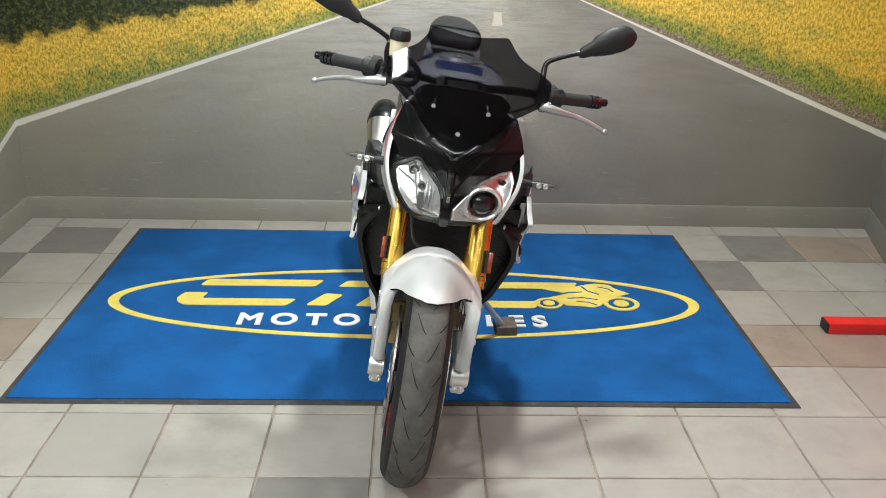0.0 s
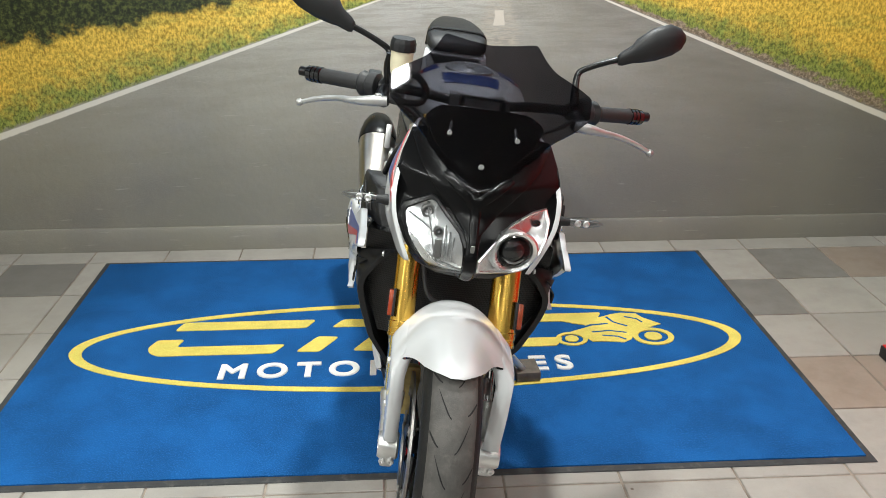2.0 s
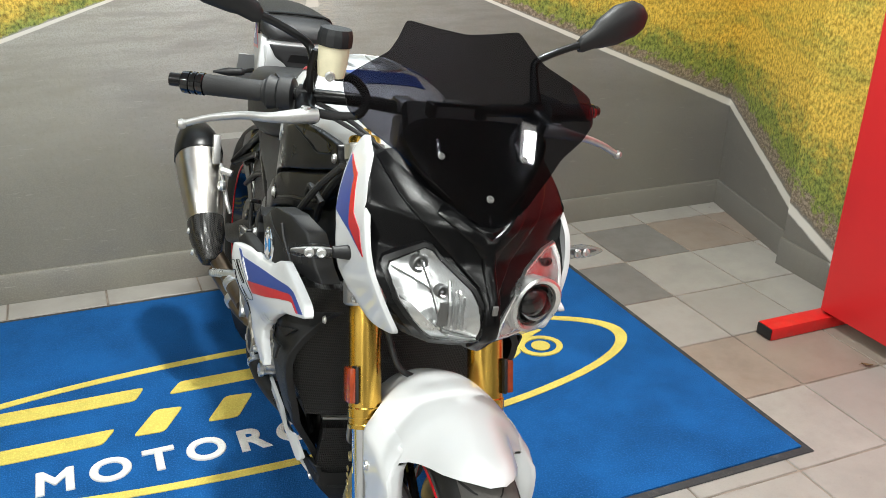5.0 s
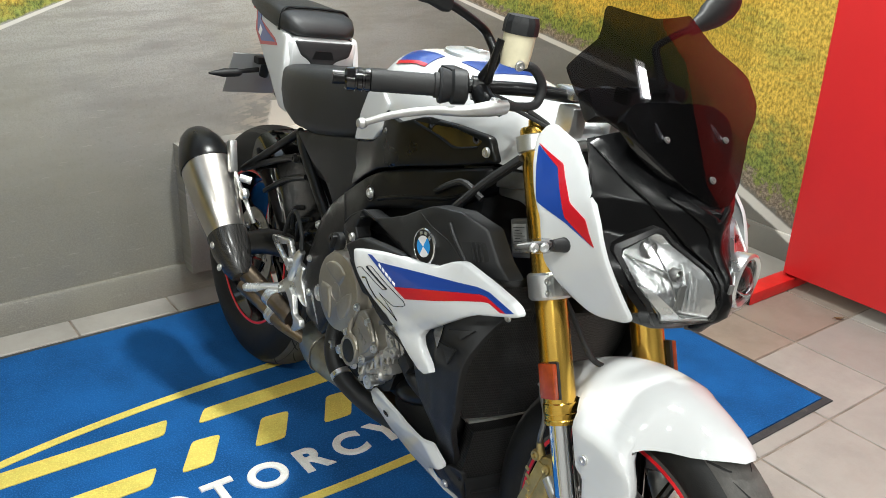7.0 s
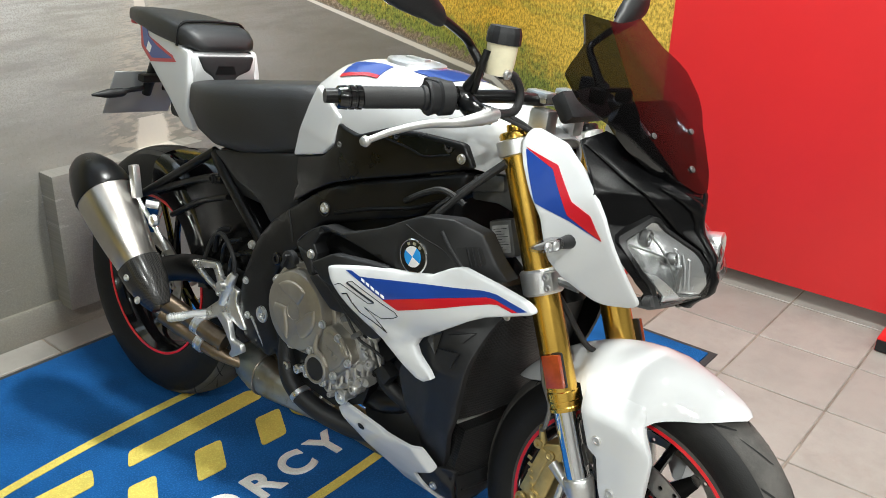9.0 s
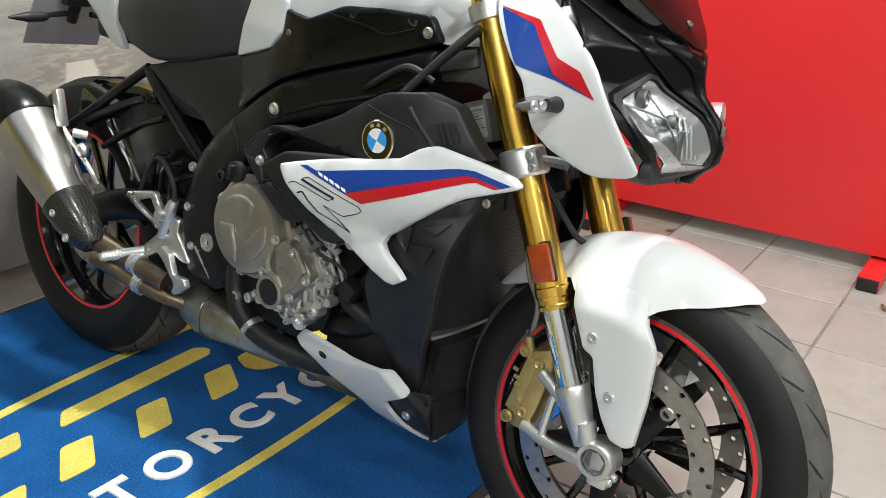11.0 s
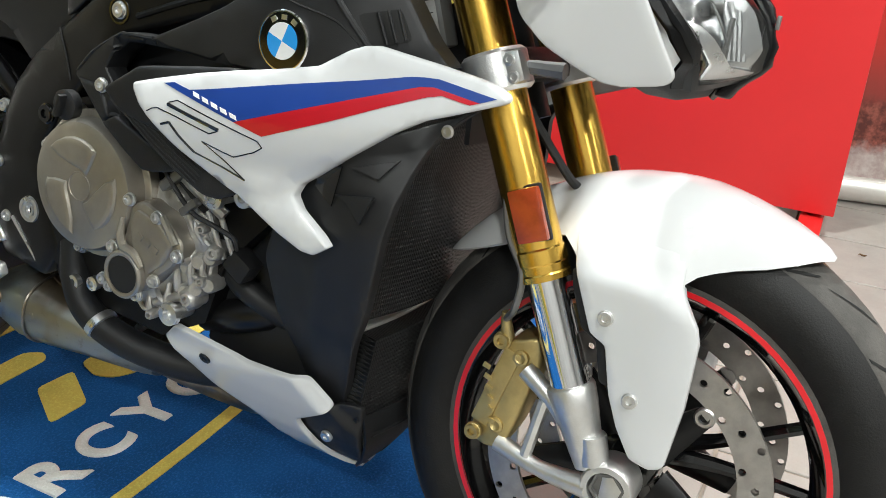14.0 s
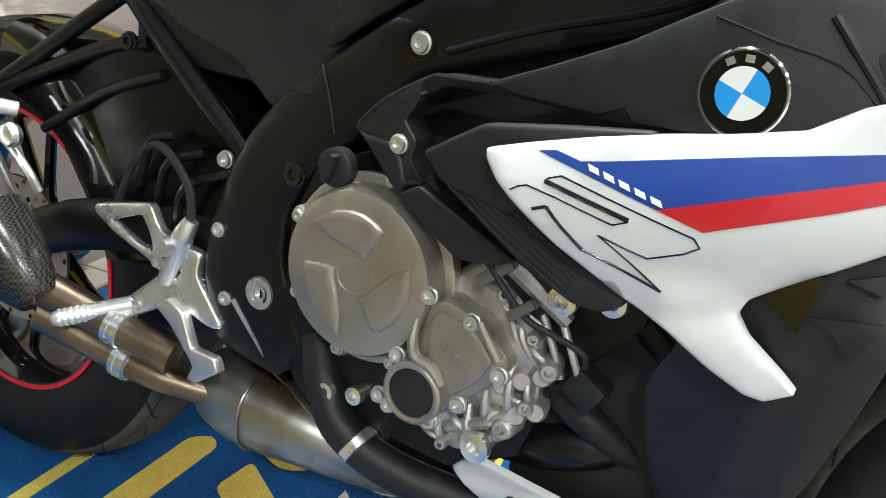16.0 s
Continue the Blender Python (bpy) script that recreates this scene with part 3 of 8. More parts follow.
# ---- room ----
def wall(name, a, b, low, high, material, u0=0.0, thick=0.12, label="", inward=1):
    """A wall from a to b (its inner face), thick away from the room; its map counts metres along it from u0, and up."""
    a, b = Vector((*a, 0)), Vector((*b, 0))
    way = (b - a).normalized()
    out = Vector((-way.y, way.x, 0)) * inward * thick
    bm = bmesh.new()
    layer = bm.loops.layers.uv.new("wall")
    vs = [bm.verts.new(p + Vector((0, 0, z))) for z in (low, high) for p in (a, b, b + out, a + out)]
    for f in ((0, 1, 5, 4), (1, 2, 6, 5), (2, 3, 7, 6), (3, 0, 4, 7), (4, 5, 6, 7), (3, 2, 1, 0)):
        bm.faces.new([vs[i] for i in f])
    for f in bm.faces:
        for lp in f.loops:
            lp[layer].uv = (u0 + (lp.vert.co - a).dot(way), lp.vert.co.z)
    return tagged(part(name, bm, material), label, "wall", "", "structure")


WALL_Y, LEFT_X, RIGHT_X = 3.49, -1.97, 1.882
floor = part("floor", box((9.0, 9.0, 0.1), pose(0.6, -0.6, -0.0535)), GROUT)
tagged(floor, "floor of worn beige square tiles with grey and brown ones", "floor", "", "structure")
ceiling = part("ceiling", box((9.0, 9.0, 0.1), pose(0.6, -0.6, CEILING_Z + 0.05)), CEIL_PAINT)
tagged(ceiling, "plain white ceiling", "ceiling", "", "structure")
MURAL_NOTE = "wall covered with a printed photograph of an empty road"
wall("wall_back", (LEFT_X, WALL_Y), (RIGHT_X, WALL_Y), 0, CEILING_Z, MURAL, LEFT_X, label=MURAL_NOTE)
wall("wall_left", (LEFT_X, 1.98), (LEFT_X, WALL_Y), 0, CEILING_Z, MURAL, LEFT_X - WALL_Y + 1.98, label=MURAL_NOTE)
# unseen side bay, assumed so that the two leftmost fill lamps have room
wall("wall_left_end", (-3.8, 1.98), (LEFT_X - 0.12, 1.98), 0, CEILING_Z, WALL_PAINT, thick=0.1, label="plain pale painted wall")
wall("wall_left_side", (-3.8, -4.4), (-3.8, 1.98), 0, CEILING_Z, WALL_PAINT, label="plain pale painted wall")
wall("wall_right_far", (RIGHT_X, WALL_Y), (1.72, 2.89), 0, CEILING_Z, MURAL, RIGHT_X, label=MURAL_NOTE)
wall("wall_right_near", (1.672, 2.87), (1.63, 1.98), 0, CEILING_Z, MURAL, 2.44, label=MURAL_NOTE, thick=0.3)
wall("wall_right_end", (1.63, 1.98), (4.6, 1.98), 0, CEILING_Z, WALL_PAINT, thick=0.1, label="plain pale painted wall")
wall("wall_side", (4.6, 1.98), (4.6, -4.4), 0, CEILING_Z, WALL_PAINT, label="plain pale painted wall")
wall("wall_front", (4.6, -4.4), (-3.8, -4.4), 0, CEILING_Z, WALL_PAINT, label="plain pale painted wall")


def skirting(name, a, b, u0, high=0.100, proud=0.014):
    """A tile skirting with a rounded top lip, covered by the same print."""
    a, b = Vector((*a, 0)), Vector((*b, 0))
    way = (b - a).normalized()
    inn = Vector((way.y, -way.x, 0))
    prof = [(0.001, 0.0), (proud, 0.0), (proud, high - 0.008), (proud - 0.004, high - 0.001), (proud - 0.009, high), (0.001, high)]
    bm = bmesh.new()
    layer = bm.loops.layers.uv.new("wall")
    rows = [[bm.verts.new(p + inn * d + Vector((0, 0, z))) for d, z in prof] for p in (a, b)]
    for i in range(len(prof)):
        j = (i + 1) % len(prof)
        bm.faces.new((rows[0][i], rows[1][i], rows[1][j], rows[0][j]))
    bm.faces.new(rows[0])
    bm.faces.new(rows[1][::-1])
    for f in bm.faces:
        for lp in f.loops:
            lp[layer].uv = (u0 + (lp.vert.co - a).dot(way), lp.vert.co.z)
    tagged(part(name, bm, MURAL), "low tiled skirting covered by the road print", "skirting", "", "structure")


skirting("baseboard_back", (LEFT_X, WALL_Y), (RIGHT_X, WALL_Y), LEFT_X)
skirting("baseboard_left", (LEFT_X, 1.98), (LEFT_X, WALL_Y), LEFT_X - WALL_Y + 1.98)
skirting("baseboard_right_far", (RIGHT_X, WALL_Y), (1.72, 2.89), RIGHT_X)
skirting("baseboard_right_near", (1.672, 2.87), (1.63, 1.98), 2.44)

# boxed-in ledge on the back wall, papered over
bm = bmesh.new()
layer = bm.loops.layers.uv.new("wall")
geo = bmesh.ops.create_cube(bm, size=1.0)
bmesh.ops.transform(bm, matrix=pose(-0.015, WALL_Y - 0.035, 0.29) @ Matrix.Diagonal((0.50, 0.07, 0.41, 1)), verts=bm.verts)
for f in bm.faces:
    for lp in f.loops:
        lp[layer].uv = (lp.vert.co.x, lp.vert.co.z - 0.02)
tagged(part("wall_box", bm, MURAL), "low boxed-in section of wall covered by the road print", "wall", "", "structure")

# bodies for the assumed panels, every one out of view
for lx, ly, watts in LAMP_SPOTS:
    body = thing("assumed_ceiling_light", "small square white ceiling light panel, unseen and assumed, switched on", "ceiling light", pose(lx, ly, CEILING_Z), "ceiling lights")
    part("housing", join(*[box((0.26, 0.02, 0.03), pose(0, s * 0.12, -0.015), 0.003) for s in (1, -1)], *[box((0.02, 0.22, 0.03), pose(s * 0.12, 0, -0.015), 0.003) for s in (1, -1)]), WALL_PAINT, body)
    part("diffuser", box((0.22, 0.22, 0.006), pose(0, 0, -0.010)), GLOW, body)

# ---- mat ----
MX, MY, MW, MD = -0.257, 2.6425, 2.374, 1.425
floor_mat = thing("door_mat", "large blue carpet mat with yellow oval emblem and rubber edge", "floor mat", pose(MX, MY, 0.0))


def rim(w, d, t, z):
    bm = bmesh.new()
    loops = [[bm.verts.new((sx * (w / 2 - i), sy * (d / 2 - i), zz)) for sx, sy in ((-1, -1), (1, -1), (1, 1), (-1, 1))] for i, zz in ((0, 0.0005), (0.002, z * 0.6), (t - 0.002, z), (t, z - 0.002), (t, 0.0005))]
    for a, b in zip(loops, loops[1:] + loops[:1]):
        for i in range(4):
            bm.faces.new((a[i], a[(i + 1) % 4], b[(i + 1) % 4], b[i]))
    return bm


part("edging", rim(MW, MD, 0.022, 0.005), MAT_EDGE, floor_mat, "black rubber edging")
part("carpet", box((MW - 0.044, MD - 0.044, 0.0075), pose(0, 0, 0.00425), 0.002), MAT_BLUE, floor_mat)


def on_mat(outline, name, material, z=0.0082, cuts=0):
    return part(name, sheet([(x - MX, y - MY) for x, y in outline], lambda a, b: (a, b, z), (0, 0, 0.0022), cuts), material, floor_mat)


ring = bmesh.new()
ER, EB, EW = 1.0835, 0.292, 0.032
inner, outer = [], []
for k in range(120):
    a = 2 * math.pi * k / 120
    outer.append(Vector((-0.0015 + ER * math.cos(a), -0.0185 + EB * math.sin(a), 0)))
    inner.append(Vector((-0.0015 + (ER - EW * 1.25) * math.cos(a), -0.0185 + (EB - EW * 0.78) * math.sin(a), 0)))
ring = loft([[p + Vector((0, 0, 0.0078)) for p in outer], [p + Vector((0, 0, 0.0100)) for p in outer], [p + Vector((0, 0, 0.0100)) for p in inner], [p + Vector((0, 0, 0.0078)) for p in inner]], closed=True)
part("emblem_oval", ring, MAT_YELLOW, floor_mat, "yellow oval outline")
# slanted bars of the emblem
BARS = [
    [(-1.020, 2.804), (-0.578, 2.804), (-0.606, 2.746), (-1.040, 2.746)],
    [(-1.080, 2.684), (-0.994, 2.684), (-1.010, 2.634), (-0.663, 2.634), (-0.697, 2.577), (-1.056, 2.577), (-1.088, 2.598), (-1.100, 2.632)],
    [(-0.486, 2.800), (-0.130, 2.800), (-0.108, 2.770), (-0.124, 2.746), (-0.522, 2.746)],
    [(-0.562, 2.684), (-0.494, 2.676), (-0.552, 2.580), (-0.626, 2.584)],
    [(-0.384, 2.684), (-0.312, 2.676), (-0.370, 2.578), (-0.447, 2.583)],
    [(-0.202, 2.682), (-0.128, 2.674), (-0.188, 2.576), (-0.263, 2.580)],
    [(-0.042, 2.804), (0.402, 2.804), (0.372, 2.746), (-0.062, 2.746)],
    [(-0.100, 2.684), (-0.014, 2.684), (-0.030, 2.634), (0.24, 2.634), (0.21, 2.577), (-0.076, 2.577), (-0.108, 2.598), (-0.120, 2.632)],
]
for n, o in enumerate(BARS):
    on_mat(rounded(o, 0.012, 2), "emblem_bar", MAT_YELLOW)
BIKE_SHAPE = [(0.245, 2.75), (0.3, 2.767), (0.36, 2.757), (0.4, 2.772), (0.43, 2.787), (0.47, 2.797), (0.52, 2.787), (0.535, 2.757), (0.56, 2.732), (0.585, 2.707), (0.555, 2.694), (0.535, 2.682), (0.52, 2.677), (0.5, 2.662), (0.475, 2.642), (0.46, 2.607), (0.43, 2.587), (0.37, 2.597), (0.33, 2.597), (0.315, 2.622), (0.3, 2.652), (0.27, 2.667), (0.31, 2.687), (0.33, 2.712), (0.29, 2.727)]
on_mat(BIKE_SHAPE, "emblem_rider", MAT_YELLOW, 0.0086)
for cx, cy, r in ((0.265, 2.619, 0.052), (0.535, 2.622, 0.068)):
    rings = [[Vector((cx - MX + q * math.cos(a), cy - MY + q * 0.86 * math.sin(a), z)) for a in (2 * math.pi * k / 28 for k in range(28))] for q, z in ((r, 0.0078), (r, 0.0114), (r * 0.72, 0.0114), (r * 0.72, 0.0078))]
    part("emblem_wheel", loft(rings, closed=True), MAT_YELLOW, floor_mat)
    part("emblem_hub", lathe([(0, r * 0.42), (0.0026, r * 0.42)], (cx - MX, cy - MY, 0.0092), (0, 0, 1), 20), MAT_YELLOW, floor_mat)
for gap in ([(0.300, 2.690), (0.345, 2.715), (0.405, 2.722), (0.408, 2.715), (0.350, 2.706), (0.305, 2.684)], [(0.415, 2.770), (0.430, 2.730), (0.470, 2.700), (0.464, 2.694), (0.424, 2.726), (0.407, 2.766)], [(0.340, 2.665), (0.400, 2.672), (0.455, 2.655), (0.453, 2.648), (0.400, 2.664), (0.342, 2.657)], [(0.475, 2.770), (0.515, 2.750), (0.528, 2.722), (0.521, 2.720), (0.509, 2.745), (0.472, 2.762)], [(0.370, 2.640), (0.420, 2.630), (0.445, 2.606), (0.439, 2.602), (0.416, 2.623), (0.369, 2.633)]):
    on_mat(gap, "emblem_gap", MAT_BLUE, 0.0090)
word = letters("MOTORCYCLES", 0.117, pose(-0.594, -0.2115, 0.0082), 0.0006, 1.44, 0.0042)
part("word", word, MAT_WHITE, floor_mat, "white word in pile letters")

# block under the side stand
puck = thing("stand_block", "small dark wooden block under the side stand foot", "block", pose(0.082, 2.40, 0.0115, 0, 0, 4))
part("block", box((0.072, 0.085, 0.030), pose(0, 0, 0.015), 0.003), WOOD_BLOCK, puck)

# ---- red display board ----
board = thing("display_board", "tall plain red laminated display board on red feet", "display board", pose(1.43, 1.972, 0, 0, 0, 0))
part("panel", box((0.035, 0.95, 1.95), pose(0.033, 0, 0.052 + 0.975), 0.003), BOARD_RED, board)
for yy, fx in ((0.468, 0.0), (-0.42, 0.06)):
    foot = part("foot", box((0.46, 0.062, 0.04), pose(0.022 + fx, yy, 0.021), 0.003), FOOT_RED, board, "red steel box-section foot")
    part("end_cap", box((0.006, 0.058, 0.036), pose(-0.211 + fx, yy, 0.021), 0.002), BLACK_PLASTIC, foot, "black plastic end cap")
    part("post", box((0.03, 0.05, 0.5), pose(0.068, yy, 0.29), 0.002), FOOT_RED, board)

# ---- roll-up banner ----
banner = thing("roll_up_banner", "printed roll-up banner in an alloy base, mostly red", "banner", pose(1.835, 1.20, 0, 0, 0, 11))


def banner_print():
    m, nt, bsdf = fresh("banner_print")
    obj = nt.nodes.new("ShaderNodeTexCoord").outputs["Object"]
    sep = nt.nodes.new("ShaderNodeSeparateXYZ")
    nt.links.new(obj, sep.inputs[0])
    z = sep.outputs[2]
    cloud, fine = noise_of(nt, obj, 5.0, 6.0, 0.65), noise_of(nt, obj, 26.0, 6.0, 0.7)
    zz = calc(nt, "ADD", z, calc(nt, "MULTIPLY", calc(nt, "SUBTRACT", cloud, 0.5), 0.16))
    low = blend(nt, step(nt, fine, 0.35, 0.7), (0.42, 0.33, 0.31), (0.60, 0.55, 0.52))
    mid = blend(nt, step(nt, fine, 0.38, 0.66), (0.10, 0.02, 0.015), (0.36, 0.10, 0.07))
    up = blend(nt, step(nt, z, 0.32, 0.55), (0.30, 0.04, 0.03), (0.62, 0.03, 0.02))
    col = blend(nt, step(nt, zz, 0.17, 0.21), low, mid)
    col = blend(nt, step(nt, zz, 0.29, 0.34), col, up)
    plug(nt, bsdf.inputs["Base Color"], col)
    bsdf.inputs["Roughness"].default_value = 0.4
    return m


part("print", box((0.004, 0.80, 1.90), pose(0, 0, 0.06 + 0.95), 0), banner_print(), banner, "glossy printed banner sheet")
part("base", tube([(0, -0.42, 0.045), (0, 0.42, 0.045)], 0.04, 16, flat=0.75), PALE_ALLOY, banner, "pale alloy base cassette")
for yy in (-0.22, 0.12):
    part("foot", box((0.16, 0.03, 0.006), pose(-0.05, yy, 0.004), 0.001), GREY_METAL, banner, "flat grey metal foot")
part("red_block", box((0.003, 0.52, 0.23), pose(-0.0045, -0.06, 0.585)), BOARD_RED, banner)
part("white_border", join(box((0.003, 0.008, 0.23), pose(-0.0045, 0.204, 0.585)), box((0.003, 0.528, 0.008), pose(-0.0045, -0.06, 0.704))), DECAL_WHITE, banner)
part("white_block", box((0.003, 0.528, 0.20), pose(-0.0045, -0.06, 0.368)), DECAL_WHITE, banner)
face = Matrix(((0, 0, -1, -0.0075), (-1, 0, 0, 0), (0, 1, 0, 0), (0, 0, 0, 1)))
part("big_letter", letters("S", 0.17, face @ pose(-0.135, 0.515, 0), 0.001, 1.0, 0.006), DECAL_WHITE, banner)
part("small_word", letters("even", 0.062, face @ pose(-0.165, 0.29, 0), 0.001, 1.1), BLACK_PLASTIC, banner)
part("small_word", letters("w", 0.062, face @ pose(0.005, 0.29, 0), 0.001, 1.1), BLACK_PLASTIC, banner)
for k in range(3):
    part("speed_mark", sheet([(-0.03, 0), (0.09, 0.012), (0.09, -0.012)], lambda a, b, k=k: (-0.0075, 0.17 - a - 0.02 * (2 - k) * 0.4, 0.435 - 0.035 * k + b), (0.001, 0, 0), 0), DECAL_RED, banner)
part("slanted_bar", sheet([(0, 0), (0.02, 0), (0.055, 0.10), (0.035, 0.10)], lambda a, b: (-0.0075, 0.065 - a, 0.355 + b), (0.001, 0, 0), 0), DECAL_RED, banner)
part("oval_mark", sheet([(0.145 * math.cos(2 * math.pi * k / 40), 0.042 * math.sin(2 * math.pi * k / 40)) for k in range(40)], lambda a, b: (-0.0045, 0.03 - a, 0.152 + b), (0.002, 0, 0), 0), DECAL_BLUE, banner, "small blue oval emblem with yellow bars")
part("oval_bars", join(*[sheet([(x, y), (x + 0.05, y), (x + 0.045, y - 0.008), (x - 0.005, y - 0.008)], lambda a, b: (-0.0075, 0.03 - a, 0.152 + b), (0.001, 0, 0), 0) for x, y in ((-0.09, 0.018), (-0.10, -0.002), (-0.03, 0.018), (-0.03, -0.002), (0.03, 0.018), (0.03, -0.002))]), MAT_YELLOW, banner)


def dry_leaf(x, y, turn, size):
    leaf = thing("dry_leaf", "small curled dry brown leaf lying on the tiles", "leaf", pose(x, y, 0.0015, 0, 0, turn), "leaves on the floor")
    rows = [[Vector((size * u, size * 0.32 * w * math.sin(math.pi * min(0.98, max(0.04, (u + 1) / 2))) , 0.002 + 0.004 * w * w + 0.003 * u * u)) for w in (-1, -0.4, 0, 0.4, 1)] for u in (-1, -0.6, -0.2, 0.2, 0.6, 1)]
    part("blade", grid(rows, 0.0006), DRY_LEAF, leaf)
    part("stalk", tube([(size, 0, 0.005), (size * 1.3, 0.002, 0.003)], 0.0009, 6), DRY_LEAF, leaf)


DRY_LEAF = surface("dry_leaf", (0.16, 0.085, 0.035), 0.8, 0, 0.3, 60)
for lx, ly, turn, size in ((1.18, 1.487, 20, 0.022), (1.319, 1.406, 75, 0.009), (1.383, 2.19, 140, 0.016)):
    dry_leaf(lx, ly, turn, size)

# ---- motorcycle: x to its left, y to its rear, z up; the front axle over y = 0; it leans on its side stand ----
BIKE_SCALE = 0.9729
BIKE_POSE = Matrix.Translation((-0.2639, 1.6562, 0.0148)) @ Matrix(((0.9898, 0.03297, 0.13857), (-0.02688, 0.9986, -0.04561), (-0.13988, 0.04142, 0.9893))).to_quaternion().to_matrix().to_4x4() @ Matrix.Scale(BIKE_SCALE, 4)
bike = thing("motorcycle", "white and black naked motorcycle, blue and red stripes, on side stand", "motorcycle", BIKE_POSE)
FORK = Vector((0, 0.430, 0.903)).normalized()
AXLE = Vector((0, 0, 0.285))
REAR = Vector((0, 1.385, 0.262))
X = Vector((1, 0, 0))
SIDES = (-1, 1)


def bolt(at, axis, r=0.007, h=0.006, parent=bike, material=None, socket=True):
    """A socket-head screw."""
    ob = part("bolt", lathe([(0, r * 1.15), (h * 0.4, r * 1.15), (h * 0.5, r), (h, r * 0.92), (h, r * 0.5), (h * 0.45, r * 0.45)], at, axis, 14), material or SILVER, parent)
    return ob


# -- wheels --
def tyre(center, prof, parent, name="tyre"):
    """Tyre from a half profile (offset, radius), from bead to crown, mirrored."""
    full = prof + [(-x, r) for x, r in reversed(prof[:-1])]
    rings = []
    for k in range(72):
        a = 2 * math.pi * k / 72
        rings.append([center + Vector((x, math.cos(a) * r, math.sin(a) * r)) for x, r in full])
    return part(name, loft(rings, closed=True), RUBBER, parent, "worn black sports tyre", 60)


def crown(prof, x):
    xs, rs = [p[0] for p in prof], [p[1] for p in prof]
    return float(np.interp(-abs(x), xs, rs))


def ring_band(center, x0, x1, r0, r1, segs=72):
    """A closed ring between two offsets and two radii."""
    rings = []
    for k in range(segs):
        a = 2 * math.pi * k / segs
        rings.append([center + Vector((x, math.cos(a) * r, math.sin(a) * r)) for x, r in ((x0, r0), (x1, r0), (x1, r1), (x0, r1))])
    return loft(rings, closed=True)


def tread(center, prof, parent, reach, count, name="tread"):
    """The scrubbed running band and its cut grooves."""
    xs = [reach * (k / 8 - 1) for k in range(17)]
    rings = []
    for k in range(72):
        a = 2 * math.pi * k / 72
        outer = [center + Vector((x, math.cos(a) * (crown(prof, x) + 0.0007), math.sin(a) * (crown(prof, x) + 0.0007))) for x in xs]
        innr = [center + Vector((x, math.cos(a) * (crown(prof, x) - 0.004), math.sin(a) * (crown(prof, x) - 0.004))) for x in reversed(xs)]
        rings.append(outer + innr)
    band = part(name, loft(rings, closed=True), TREAD, parent, "dusty scrubbed tread band", 60)
    bm = bmesh.new()
    rnd = random.Random(7)
    for k in range(count):
        base = 2 * math.pi * k / count
        for s, shift in ((1, 0.0), (-1, 0.5)):
            for f0, f1, swing, lag in ((0.10, 0.62, 0.20, 0.0), (0.50, 0.97, 0.15, 0.42)):
                pts = []
                for j in range(9):
                    t = j / 8
                    x = s * reach * (f0 + (f1 - f0) * t)
                    ang = base + (shift + lag) * 2 * math.pi / count - swing * (t**1.4)
                    pts.append((x, ang, 0.0030 * math.sin(math.pi * min(1, max(0.08, t)) * 0.94 + 0.1) + 0.0004))
                for (xa, aa, wa), (xb, ab, wb) in zip(pts, pts[1:]):
                    q = []
                    for x, a, w, d in ((xa, aa, wa, -1), (xa, aa, wa, 1), (xb, ab, wb, 1), (xb, ab, wb, -1)):
                        r = crown(prof, x) + 0.0013
                        a2 = a + d * w / r
                        q.append(bm.verts.new(center + Vector((x, math.cos(a2) * r, math.sin(a2) * r))))
                    bm.faces.new(q)
    tagged(part("groove", bm, GROOVE, band), kind="stuff")


def disc(center, x, r_in, r_out, thick=0.005, cells=42):
    """A drilled brake disc: every cell of the ring is a plate with or without a hole."""
    bm = bmesh.new()
    bands = 3
    side = 1 if x > 0 else -1

    def at(a, r, xx):
        return center + Vector((xx, math.cos(a) * r, math.sin(a) * r))

    for xx, flip in ((x - thick / 2, False), (x + thick / 2, True)):
        for i in range(cells):
            a0, a1 = 2 * math.pi * i / cells, 2 * math.pi * (i + 1) / cells
            for b in range(bands):
                q0, q1 = r_in + (r_out - r_in) * b / bands, r_in + (r_out - r_in) * (b + 1) / bands
                am, qm = (a0 + a1) / 2, (q0 + q1) / 2
                edge = [(a0, q0), (am, q0), (a1, q0), (a1, qm), (a1, q1), (am, q1), (a0, q1), (a0, qm)]
                if (i + 2 * b) % 3 == 0:
                    hr = 0.0043
                    hole = [(am + hr / qm * c, qm + hr * s) for c, s in ((-0.7, -0.7), (0, -1), (0.7, -0.7), (1, 0), (0.7, 0.7), (0, 1), (-0.7, 0.7), (-1, 0))]
                    ev, hv = [bm.verts.new(at(*e, xx)) for e in edge], [bm.verts.new(at(*h, xx)) for h in hole]
                    for k in range(8):
                        bm.faces.new((ev[k], ev[(k + 1) % 8], hv[(k + 1) % 8], hv[k]))
                else:
                    bm.faces.new([bm.verts.new(at(*e, xx)) for e in edge])
    for r in (r_in, r_out):
        for i in range(cells * 2):
            a0, a1 = math.pi * i / cells, math.pi * (i + 1) / cells
            bm.faces.new([bm.verts.new(at(a, r, xx)) for a, xx in ((a0, x - thick / 2), (a1, x - thick / 2), (a1, x + thick / 2), (a0, x + thick / 2))])
    bmesh.ops.remove_doubles(bm, verts=bm.verts, dist=1e-5)
    return bm


